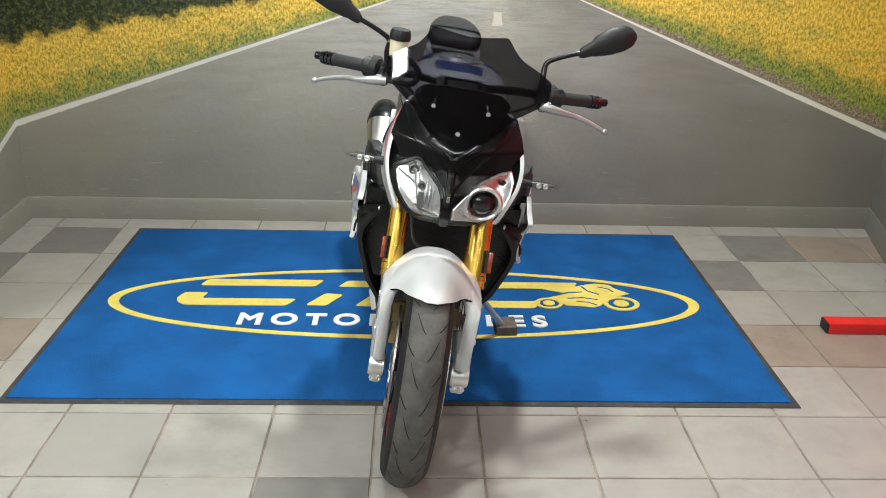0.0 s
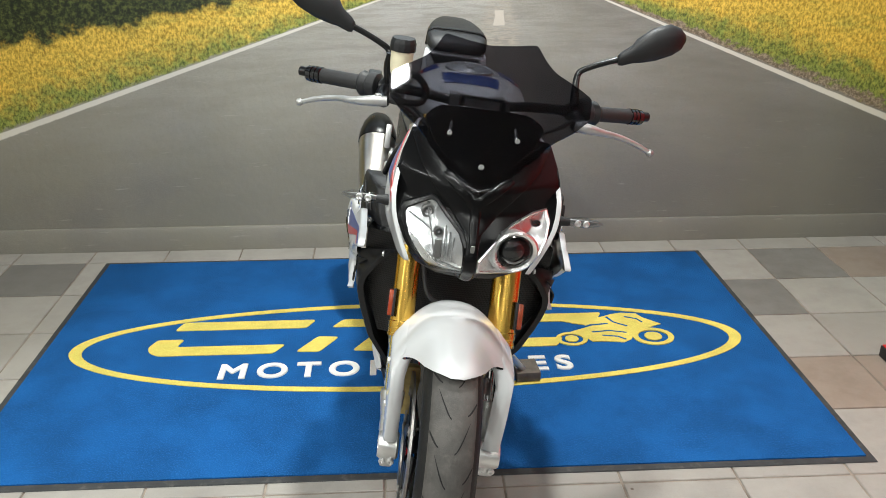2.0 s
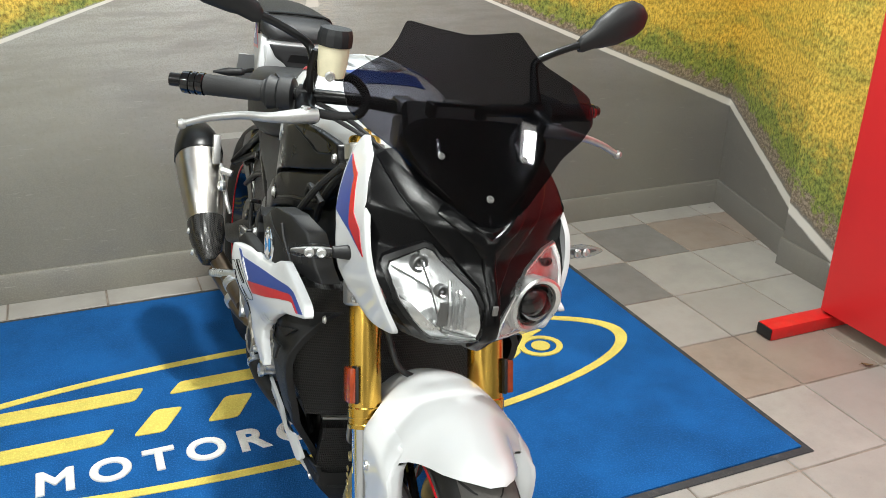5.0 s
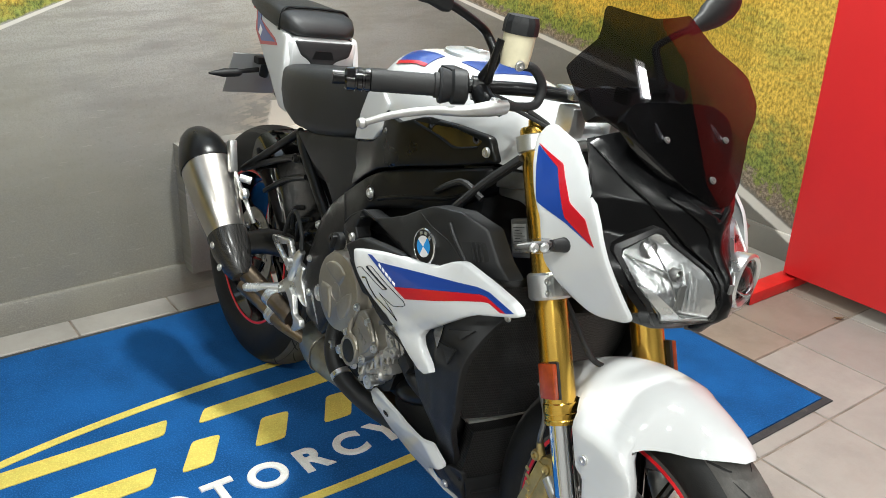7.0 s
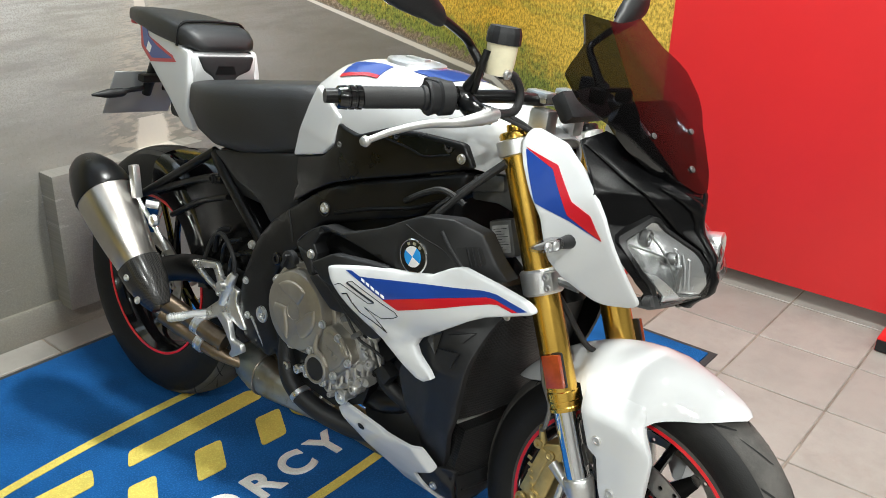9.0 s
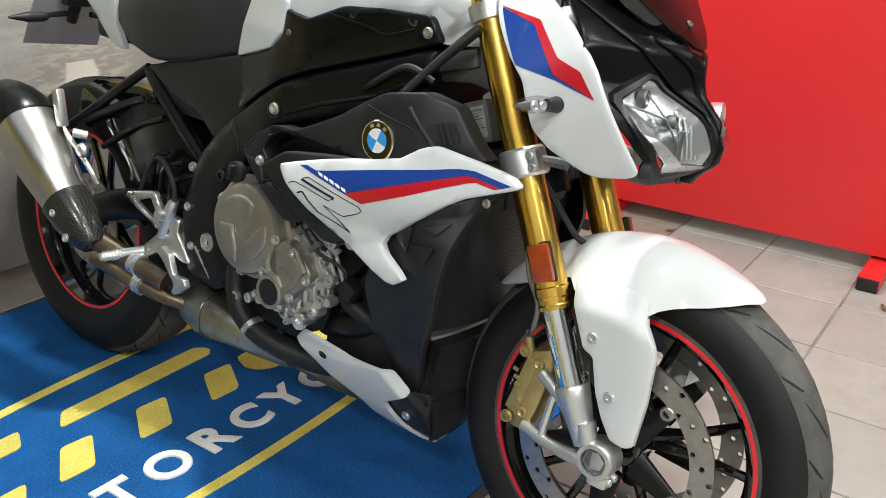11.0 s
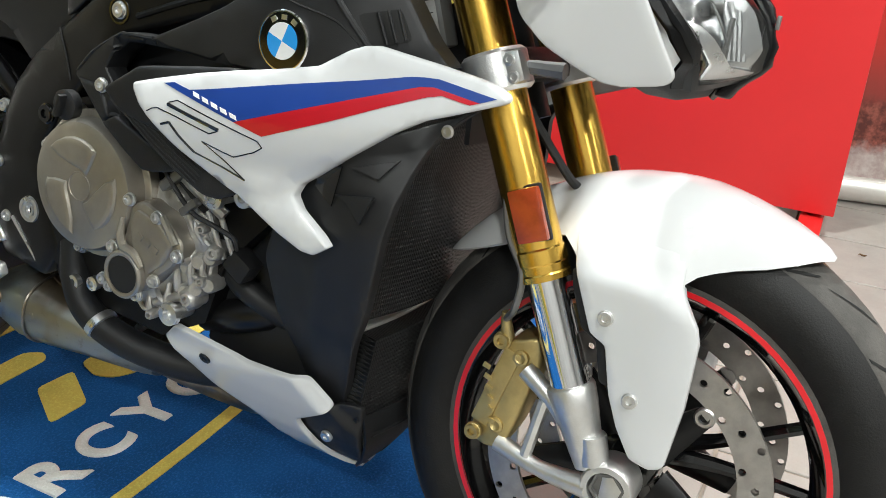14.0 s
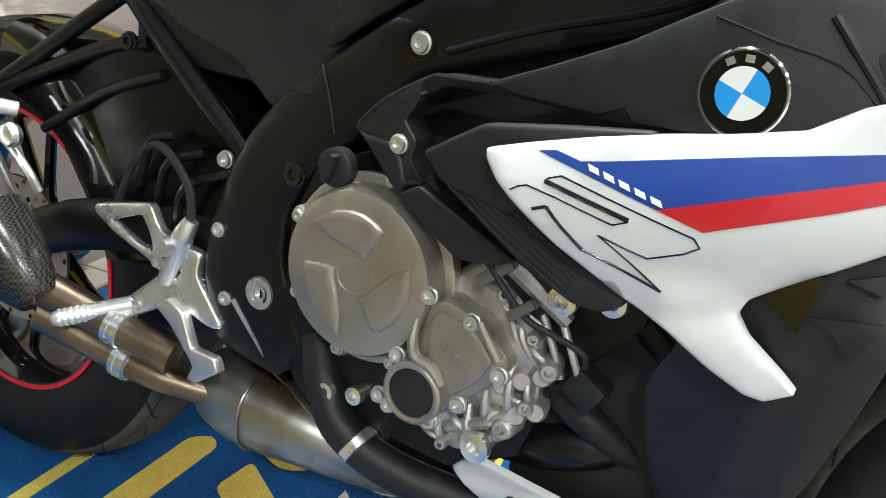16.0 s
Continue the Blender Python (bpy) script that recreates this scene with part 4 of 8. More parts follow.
FRONT_PROF = [(-0.044, 0.2115), (-0.049, 0.220), (-0.055, 0.232), (-0.0585, 0.246), (-0.0565, 0.261), (-0.048, 0.276), (-0.033, 0.289), (-0.016, 0.2970), (0.0, 0.299)]
REAR_PROF = [(-0.066, 0.2115), (-0.073, 0.225), (-0.079, 0.245), (-0.0815, 0.268), (-0.078, 0.290), (-0.066, 0.310), (-0.046, 0.3255), (-0.024, 0.333), (0.0, 0.3345)]


def wheel(name, center, prof, half, spokes, turn, reach, discs, inner=0.124, outer=0.160):
    w = part(name, join(
        loft([[center + Vector((x, math.cos(a) * r, math.sin(a) * r)) for x, r in ((-half, 0.2195), (-half + 0.004, 0.2205), (-half + 0.012, 0.209), (-half * 0.55, 0.198), (half * 0.55, 0.198), (half - 0.012, 0.209), (half - 0.004, 0.2205), (half, 0.2195), (half - 0.002, 0.2065), (half - 0.016, 0.199), (half * 0.5, 0.190), (-half * 0.5, 0.190), (-half + 0.016, 0.199), (-half + 0.002, 0.2065))] for a in (2 * math.pi * k / 80 for k in range(80))], closed=True),
        lathe([(-0.050, 0.022), (-0.048, 0.034), (-0.03, 0.040), (0, 0.036), (0.03, 0.040), (0.048, 0.034), (0.050, 0.022)], center, X, 28)), BLACK_GLOSS, bike, "gloss black alloy wheel with a red rim stripe", 30)
    tyre(center, prof, w)
    tread(center, prof, w, reach, 15)
    for s in SIDES:
        part("rim_stripe", ring_band(center, s * (half + 0.0016), s * (half - 0.003), 0.2085, 0.2145), RED_TRIM, w, "red rim stripe")
    for k in range(spokes):
        a = 2 * math.pi * k / spokes + turn
        for d in (-0.17, 0.17):
            p0 = center + Vector((0, math.cos(a + d * 1.1) * 0.034, math.sin(a + d * 1.1) * 0.034))
            p1 = center + Vector((0, math.cos(a + d * 0.95) * 0.10, math.sin(a + d * 0.95) * 0.10))
            p2 = center + Vector((0, math.cos(a + d * 1.25) * 0.196, math.sin(a + d * 1.25) * 0.196))
            part("spoke", tube([p0, p1, p2], [0.012, 0.0085, 0.0075], 8, 4), BLACK_GLOSS, w)
    for x in discs:
        d = part("brake_disc", disc(center, x, inner, outer), STEEL, w, "drilled steel brake disc", 50)
        for k in range(5):
            a = 2 * math.pi * k / 5 + turn + 0.63
            at = center + Vector((x, math.cos(a) * (inner - 0.008), math.sin(a) * (inner - 0.008)))
            part("bobbin", lathe([(-0.005, 0.0105), (0.003, 0.0115), (0.005, 0.0095), (0.005, 0.0062), (0.001, 0.005)], at, X * (1 if x > 0 else -1), 16), STEEL, d, "bright disc bolt")
            arm = center + Vector((x * 0.8, math.cos(a) * 0.040, math.sin(a) * 0.040))
            part("carrier_arm", tube([arm, at - X * (0.004 if x > 0 else -0.004)], [0.026, 0.012], 10, 3, 0.5), BLACK_FRAME, d)
    return w


wheel("front_wheel", AXLE, FRONT_PROF, 0.049, 5, 0.35, 0.050, (-0.066, 0.066))
wheel("rear_wheel", REAR, REAR_PROF, 0.069, 5, 0.1, 0.068, (-0.056,), 0.078, 0.110)


# -- fork, brakes, front fender --
def leg(side, s):
    return Vector((side * 0.105, 0.026, 0.298)) + FORK * s


for s in SIDES:
    at = leg(s, 0)
    tb = part("fork_tube", lathe([(0.207, 0.0225), (0.208, 0.0276), (0.214, 0.0279), (0.216, 0.0268), (0.224, 0.0268), (0.226, 0.0279), (0.240, 0.0279), (0.242, 0.0266), (0.30, 0.0264), (0.40, 0.0262), (0.45, 0.0268), (0.652, 0.0268), (0.656, 0.025)], at, FORK, 32), GOLD, bike, "gold anodised fork tube", 16)
    part("fork_cap", lathe([(0.655, 0.0262), (0.674, 0.0262), (0.678, 0.024), (0.680, 0.012), (0.690, 0.011), (0.691, 0.004)], at, FORK, 24), GOLD if s < 0 else BLACK_SATIN, tb)
    part("stanchion", lathe([(0.080, 0.0215), (0.208, 0.0215)], at, FORK, 28), CHROME, bike, "polished chrome fork stanchion")
    bot = part("fork_bottom", join(
        lathe([(0.000, 0.0165), (0.020, 0.0190), (0.045, 0.0220), (0.070, 0.0255), (0.088, 0.0264), (0.091, 0.0250), (0.091, 0.0222)], at + X * s * 0.001, FORK, 24),
        lathe([(-0.030, 0.026), (-0.026, 0.030), (0.008, 0.030), (0.013, 0.027), (0.013, 0.0205), (0.002, 0.0195), (-0.02, 0.0195)], AXLE + X * s * 0.112, X * s, 6 * 5),
        box((0.030, 0.034, 0.060), Matrix.Translation(AXLE + Vector((s * 0.104, -0.008, -0.012))), 0.008),
        tube([AXLE + Vector((s * 0.113, 0.022, 0.020)), AXLE + Vector((s * 0.108, 0.075, 0.066)), AXLE + Vector((s * 0.098, 0.118, 0.090))], [0.0125, 0.0095, 0.0115], 10, 5),
        tube([AXLE + Vector((s * 0.113, 0.022, -0.010)), AXLE + Vector((s * 0.108, 0.080, -0.013)), AXLE + Vector((s * 0.098, 0.135, -0.006))], [0.0135, 0.0095, 0.0115], 10, 5),
        tube([AXLE + Vector((s * 0.109, 0.088, 0.068)), AXLE + Vector((s * 0.107, 0.098, -0.004))], 0.007, 8),
        tube([AXLE + Vector((s * 0.111, 0.030, 0.050)), AXLE + Vector((s * 0.111, 0.020, 0.020))], 0.016, 10)), SILVER, bike, "silver cast fork bottom with caliper arms")
    part("hollow_axle", lathe([(-0.012, 0.0198), (-0.006, 0.0198), (-0.006, 0.0165), (-0.03, 0.0150)], AXLE + X * s * 0.1275, X * s, 6), GREY_METAL, bot)
    for dx in (-0.009, 0.009):
        bolt(AXLE + Vector((s * 0.104 + dx, -0.0245, -0.026)), (0, -1, 0), 0.0065, 0.005, bot)
    # caliper
    cal = [(0.104, 0.420), (0.138, 0.408), (0.166, 0.310), (0.166, 0.283), (0.152, 0.272), (0.124, 0.276), (0.112, 0.312), (0.104, 0.350), (0.097, 0.392)]
    c = part("brake_caliper", join(
        sheet(rounded([(a + 0.006, b - 0.004) for a, b in cal], 0.008, 3), lambda a, b, s=s: (s * (0.103 - 6.0 * (a - 0.136) ** 2), a, b), (-s * 0.046, 0, 0), 1, 0.003),
        lathe([(0, 0.010), (0.007, 0.009), (0.008, 0.006), (0.006, 0.004)], (s * 0.098, 0.126, 0.388), X * s, 16),
        lathe([(0, 0.010), (0.007, 0.009), (0.008, 0.006), (0.006, 0.004)], (s * 0.098, 0.140, 0.300), X * s, 16),
        box((0.010, 0.022, 0.10), Matrix.Translation((s * 0.100, 0.148, 0.345)) @ pose(0, 0, 0, 15), 0.003)), BRASS, bike, "gold four-piston brake caliper", 50)
    for k in range(6):
        part("raised_mark", box((0.002, 0.009, 0.006), Matrix.Translation((s * 0.106, 0.156 - 0.0033 * (5 - k) + 0.006, 0.305 + 0.0125 * k)) @ pose(0, 0, 0, 15), 0.0005), BRASS, c)
    for yy, zz in ((0.150, 0.402), (0.165, 0.284)):
        bolt((s * 0.103, yy, zz), X * s, 0.009, 0.008, c, BRASS)
    part("banjo", tube([(s * 0.100, 0.146, 0.405), (s * 0.104, 0.150, 0.425), (s * 0.106, 0.152, 0.436)], [0.008, 0.006, 0.004], 10), BRASS, c)
    # brake hose
    part("brake_hose", tube([(s * 0.106, 0.150, 0.428), (s * 0.122, 0.137, 0.45), (s * 0.124, 0.136, 0.49), (s * 0.122, 0.160, 0.53), (s * 0.118, 0.180, 0.61), (s * 0.09, 0.205, 0.68)], 0.0042, 8), GREY_METAL, bike, "braided brake hose")
    # reflector
    ref = part("side_reflector", box((0.010, 0.034, 0.056), Matrix.Translation((s * 0.134, 0.137, 0.554)) @ pose(0, 0, 0, -24.5), 0.003), AMBER, bike, "amber fork reflector")
    part("reflector_back", box((0.006, 0.038, 0.060), Matrix.Translation((s * 0.127, 0.138, 0.554)) @ pose(0, 0, 0, -24.5), 0.003), BLACK_PLASTIC, ref)
    # clamps
    low = part("lower_clamp", join(lathe([(0.405, 0.031), (0.409, 0.035), (0.444, 0.035), (0.448, 0.031)], at, FORK, 28),
                                   box((0.022, 0.026, 0.034), Matrix.Translation(leg(s, 0.427) + Vector((s * 0.016, -0.024, 0.010))) @ pose(0, 0, 0, -24.5), 0.007)), SILVER, bike, "silver lower fork clamp")
    for d in (-0.009, 0.009):
        bolt(leg(s, 0.427 + d) + Vector((s * 0.0275, -0.026, 0.010)), X * s, 0.0055, 0.004, low)
    part("clamp_stub", tube([leg(s, 0.43) + Vector((s * 0.005, -0.035, 0.01)), leg(s, 0.43) + Vector((s * 0.005, -0.075, 0.012))], [0.007, 0.009], 8), GREY_METAL, low)
    part("upper_clamp", lathe([(0.638, 0.0275), (0.640, 0.0325), (0.664, 0.033), (0.666, 0.028)], at, FORK, 28), SILVER, bike, "silver upper fork clamp")

part("lower_yoke", box((0.19, 0.06, 0.040), Matrix.Translation(leg(0, 0.427) + Vector((0, 0.015, 0))) @ pose(0, 0, 0, -24.5), 0.012), BLACK_FRAME, bike)
part("top_yoke", join(box((0.21, 0.055, 0.022), Matrix.Translation(leg(0, 0.642) + Vector((0, 0.014, 0.002))) @ pose(0, 0, 0, -24.5), 0.009),
                      *[box((0.034, 0.04, 0.05), Matrix.Translation((s * 0.045, 0.305, 0.925)), 0.008) for s in SIDES]), SILVER, bike, "silver top yoke with handlebar risers")
for s in SIDES:
    part("bar_clamp", box((0.032, 0.045, 0.02), Matrix.Translation((s * 0.045, 0.318, 0.968)), 0.006), BRIGHT, bike)
part("steering_stem", lathe([(0.36, 0.034), (0.62, 0.034), (0.66, 0.02)], leg(0, 0) + Vector((0, 0.032, 0)), FORK, 24), BLACK_FRAME, bike)


def fender_row(th, half, r_mid, drop):
    out = []
    for k in range(15):
        q = k / 7 - 1
        x = q * half
        r = r_mid - drop * abs(q) ** 2.4
        out.append(Vector((x, -math.cos(th) * r, 0.2945 + math.sin(th) * r)))
    return out


FENDER = [(61, 0.012, 0.305, 0.002), (63, 0.030, 0.3075, 0.010), (66, 0.046, 0.309, 0.026), (70, 0.060, 0.310, 0.043), (75, 0.070, 0.311, 0.058), (79, 0.078, 0.312, 0.070), (82, 0.087, 0.3128, 0.079), (84, 0.101, 0.3132, 0.088), (87, 0.1135, 0.314, 0.097), (91, 0.1165, 0.314, 0.100), (95, 0.1185, 0.314, 0.100), (100, 0.1190, 0.314, 0.100), (104, 0.1190, 0.314, 0.098), (107, 0.1180, 0.3138, 0.092), (110, 0.114, 0.3135, 0.080), (112, 0.104, 0.3135, 0.066), (115, 0.084, 0.313, 0.052), (122, 0.076, 0.313, 0.046), (130, 0.072, 0.3135, 0.042), (136, 0.064, 0.314, 0.034), (141, 0.053, 0.3145, 0.024), (145, 0.039, 0.315, 0.014), (148, 0.022, 0.3155, 0.005), (149.5, 0.008, 0.3155, 0.001)]
fd = part("front_fender", grid([fender_row(radians(a), h, r, d) for a, h, r, d in FENDER], 0.004), WHITE_PAINT, bike, "glossy white front fender", 50)
LEG_LINE = [(0.080, 0.562), (0.094, 0.540), (0.089, 0.526), (0.073, 0.491), (0.053, 0.448), (0.035, 0.440), (0.021, 0.390), (0.006, 0.357), (-0.014, 0.327), (-0.036, 0.322), (-0.049, 0.328), (-0.0545, 0.397), (-0.053, 0.468), (-0.048, 0.484), (-0.029, 0.508), (-0.0235, 0.518), (-0.022, 0.532), (-0.012, 0.556), (0.035, 0.566)]


def fender_side(a, b):
    """Half width of the fender's skin at the point (a, b) of its side view."""
    r, th = math.hypot(a, b - 0.2945), math.degrees(math.atan2(b - 0.2945, -a))
    half, top, drop = (float(np.interp(th, [f[0] for f in FENDER], [f[k] for f in FENDER])) for k in (1, 2, 3))
    return half * (max(0.0, top - r) / drop) ** (1 / 2.4)


def leg_x(a, b):
    flat = 0.1225 - 0.5 * max(0.0, -0.02 - a) ** 1.4 - 0.003 * max(0.0, (0.42 - b) / 0.1)
    skin = min(flat, fender_side(a, b) + 0.0022)
    w = ease(b, 0.492, 0.528)
    return flat + (skin - flat) * w - 0.0062 * ease(b, 0.536, 0.560)


for s in SIDES:
    lg = part("fender_leg", sheet(rounded(LEG_LINE, 0.0045, 2), lambda a, b, s=s: (s * leg_x(a, b), a, b), (-s * 0.006, 0, 0), 2, 0.0012), WHITE_PAINT, fd, "white fork guard", 34)
    front = [(-0.048, 0.329), (-0.0537, 0.397), (-0.0521, 0.467), (-0.047, 0.483), (-0.029, 0.507), (-0.0245, 0.516)]
    part("guard_edge", grid([[Vector((s * (leg_x(a, b) - 0.0015), a + 0.0008, b)), Vector((s * (leg_x(a, b) - 0.012), a - 0.001, b - 0.001)), Vector((s * (leg_x(a, b) - 0.022), a + 0.003, b - 0.002)), Vector((s * (leg_x(a, b) - 0.028), a + 0.012, b - 0.004))] for a, b in front], 0.003), WHITE_PAINT, fd)
    part("guard_bracket", sheet(rounded([(0.088, 0.506), (0.084, 0.488), (0.066, 0.446), (0.048, 0.438), (0.036, 0.395), (0.018, 0.390), (0.026, 0.445), (0.056, 0.490), (0.070, 0.506)], 0.004, 2), lambda a, b, s=s: (s * 0.1105, a, b), (-s * 0.006, 0, 0), 1, 0.001), BLACK_PLASTIC, fd, "black inner bracket")
    for a, b in ((0.040, 0.469), (-0.002, 0.391)):
        bolt((s * (leg_x(a, b) - 0.001), a, b), X * s, 0.0075, 0.005, fd)


# -- nose, lights, screen --
def nose_c(z):
    return float(np.interp(z, (0.685, 0.714, 0.728, 0.753, 0.785, 0.822, 0.872, 0.90, 0.95), (0.012, -0.009, -0.027, -0.029, -0.015, 0.022, 0.030, 0.06, 0.12)))


def nose_y(x, z):
    return nose_c(z) + 2.5 * x * x + 0.2 * abs(x)


BEAK = [(0.0, 0.694), (0.013, 0.697), (0.012, 0.779), (0.016, 0.797), (0.043, 0.821), (0.078, 0.854), (0.115, 0.894), (0.135, 0.930), (0.122, 0.938), (0.07, 0.90), (0.03, 0.880), (0.0, 0.872)]
beak = BEAK + [(-x, z) for x, z in reversed(BEAK[1:-1])]
part("beak", sheet(beak, lambda a, b: (a, nose_y(a, b) - 0.007 - 0.006 * max(0, 1 - abs(a) / 0.05), b), (0, 0.012, 0), 2, 0.002), BLACK_MATT, bike, "satin black centre beak")
part("beak_step", sheet([(-0.007, 0.775), (0.007, 0.775), (0.011, 0.832), (0.024, 0.850), (0.07, 0.884), (0.06, 0.896), (0, 0.862), (-0.06, 0.896), (-0.07, 0.884), (-0.024, 0.850), (-0.011, 0.832)], lambda a, b: (a, nose_y(a, b) - 0.019 + 0.06 * abs(a), b), (0, 0.01, 0), 1, 0.003), BLACK_MATT, bike)
part("beak_pin", box((0.008, 0.004, 0.014), pose(0, nose_c(0.776) - 0.016, 0.776), 0.001), GREY_METAL, bike)


def inside(o, x, z):
    hit = False
    for (a, b), (c, d) in zip(o, o[1:] + o[:1]):
        if (b > z) != (d > z) and x < a + (z - b) / (d - b) * (c - a):
            hit = not hit
    return hit


# right lamp
LAMP_R = [(-0.132, 0.798), (-0.128, 0.806), (-0.084, 0.834), (-0.074, 0.832), (-0.063, 0.820), (-0.027, 0.793), (-0.017, 0.774), (-0.013, 0.722), (-0.057, 0.711), (-0.071, 0.709), (-0.106, 0.745), (-0.120, 0.763)]


def grown(o, by):
    cx, cy = sum(p[0] for p in o) / len(o), sum(p[1] for p in o) / len(o)
    return [(cx + (x - cx) * by, cy + (y - cy) * by) for x, y in o]


def lamp_rim(o, by, lift, back):
    """A frame round an outline on the nose: a raised lip and a reveal running back."""
    n = len(o)
    return loft([[Vector((x, nose_y(x, z) + d, z)) for x, z in grown(o, g)] for g, d in ((by, 0.004), (by, lift), (1.03, lift - 0.001), (0.98, lift + 0.002), (0.96, back))], closed=False, caps=False)


LAMP_L = [(0.019, 0.726), (0.018, 0.752), (0.058, 0.794), (0.075, 0.806), (0.113, 0.821), (0.134, 0.824), (0.141, 0.804), (0.137, 0.777), (0.128, 0.753), (0.112, 0.725), (0.084, 0.713), (0.042, 0.722)]


def nose_shell():
    """The fairing between its lower and upper edge, with an opening for each lamp."""
    bm = bmesh.new()
    rows = []
    for i in range(65):
        x = 0.160 * (i / 32 - 1)
        lo = float(np.interp(abs(x), (0, 0.014, 0.03, 0.06, 0.085, 0.126, 0.152, 0.160), (0.690, 0.692, 0.710, 0.702, 0.700, 0.746, 0.792, 0.835)))
        hi = float(np.interp(abs(x), (0, 0.045, 0.09, 0.135, 0.152, 0.160), (0.91, 0.925, 0.95, 0.935, 0.89, 0.845)))
        rows.append([bm.verts.new((x, nose_y(x, lo + (hi - lo) * k / 48), lo + (hi - lo) * k / 48)) for k in range(49)])
    gaps = [grown(LAMP_R, 1.04), grown(LAMP_L, 1.0)]
    for a, b in zip(rows, rows[1:]):
        for k in range(48):
            m = (a[k].co + b[k + 1].co) / 2
            if not any(inside(g, m.x, m.z) for g in gaps):
                bm.faces.new((a[k], a[k + 1], b[k + 1], b[k]))
    bmesh.ops.delete(bm, geom=[v for v in bm.verts if not v.link_faces], context="VERTS")
    bmesh.ops.recalc_face_normals(bm, faces=bm.faces)
    bmesh.ops.solidify(bm, geom=list(bm.faces), thickness=0.004)
    return bm


part("nose_fairing", nose_shell(), BLACK_MATT, bike, "matt black nose fairing", 45)
hr = part("headlight", lamp_rim(LAMP_R, 1.14, -0.008, 0.010), BLACK_SATIN, bike, "clear faceted headlight in a black surround")


def bowl(o, deep, rings=7):
    """A faceted dish filling an outline."""
    rows = []
    for k in range(rings + 1):
        q = 1 - k / rings
        rows.append([Vector((x, nose_y(x, z) - 0.004 + deep * (1 - q * q), z)) for x, z in grown(o, max(q, 0.02))])
    return loft(rows, caps=False)


def finer(o, n=3):
    out = []
    for (a, b), (c, d) in zip(o, o[1:] + o[:1]):
        out += [(a + (c - a) * k / n, b + (d - b) * k / n) for k in range(n)]
    return out


part("reflector", bowl(finer(LAMP_R, 2), 0.022), REFLECTOR, hr, "bright pressed reflector", 32)
part("lens", sheet(rounded(grown(LAMP_R, 1.02), 0.004, 2), lambda a, b: (a, nose_y(a, b) - 0.009 - 0.004 * max(0, 1 - ((a + 0.072) / 0.06) ** 2 - ((b - 0.77) / 0.06) ** 2), b), None, 2), LENS, hr, "clear lens").visible_shadow = False
for bx, bz, br in ((-0.088, 0.808, 0.0115), (-0.064, 0.783, 0.0085)):
    ring = part("bulb_ring", lathe([(-0.006, br * 1.15), (0.004, br * 1.15), (0.006, br), (0.005, br * 0.72), (-0.002, br * 0.66)], (bx, nose_y(bx, bz) + 0.008, bz), (0.1, -1, 0.1), 24), GREY_METAL, hr, "dark bulb ring")
    part("bulb", lathe([(-0.004, br * 0.66), (0.002, br * 0.5), (0.005, br * 0.25), (0.006, 0.0005)], (bx, nose_y(bx, bz) + 0.008, bz), (0.1, -1, 0.1), 16), CHROME, ring)
part("bulb_slot", box((0.014, 0.004, 0.038), pose(-0.063, nose_y(-0.063, 0.755) + 0.004, 0.755), 0.002), GREY_METAL, hr)
part("lower_window", sheet([(-0.118, 0.765), (-0.104, 0.762), (-0.062, 0.728), (-0.016, 0.726), (-0.014, 0.720), (-0.070, 0.712), (-0.104, 0.746)], lambda a, b: (a, nose_y(a, b) - 0.0055, b), (0, 0.002, 0), 1), BRIGHT, hr)
for k in range(4):
    fx = -0.052 + 0.0085 * k
    top = 0.796 - 0.0075 * k
    part("flute", tube([(fx, nose_y(fx, 0.734) + 0.006, 0.734), (fx, nose_y(fx, 0.765) + 0.009, 0.765), (fx, nose_y(fx, top) + 0.006, top)], [0.0030, 0.0036, 0.0028], 8, 3), REFLECTOR, hr)
for line in ([(-0.124, 0.772), (-0.104, 0.757), (-0.063, 0.728), (-0.015, 0.727)], [(-0.092, 0.828), (-0.080, 0.790), (-0.070, 0.752), (-0.062, 0.730)], [(-0.128, 0.800), (-0.098, 0.792), (-0.078, 0.785)]):
    part("reflector_gap", tube([(a, nose_y(a, b) + 0.001, b) for a, b in line], 0.0014, 6, 3), GREY_METAL, hr)
# left lamp: a projector in a silver frame
hl = part("headlight", lamp_rim(LAMP_L, 1.06, -0.008, 0.012), BRIGHT, bike, "round projector headlight in a silver frame")
part("reflector", bowl(finer(LAMP_L, 2), 0.020), REFLECTOR, hl, "bright pressed reflector", 32)
LC = Vector((0.082, nose_y(0.082, 0.765) - 0.006, 0.765))
LV = (0.30, -1, 0.05)
part("lamp_ring", lathe([(-0.020, 0.040), (-0.004, 0.042), (0.004, 0.043), (0.007, 0.039), (0.004, 0.034), (-0.010, 0.033)], LC, LV, 36), BRIGHT, hl, "silver lamp ring")
part("projector_bezel", lathe([(-0.012, 0.0345), (0.001, 0.0335), (0.003, 0.0300), (-0.001, 0.0265), (-0.010, 0.0255)], LC, LV, 32), BLACK_GLOSS, hl, "black projector bezel")
part("projector", lathe([(-0.010, 0.0258), (-0.002, 0.0235), (0.005, 0.0165), (0.008, 0.008), (0.0088, 0.001)], LC, LV, 28), BLACK_GLOSS, hl, "dark glass projector lens")
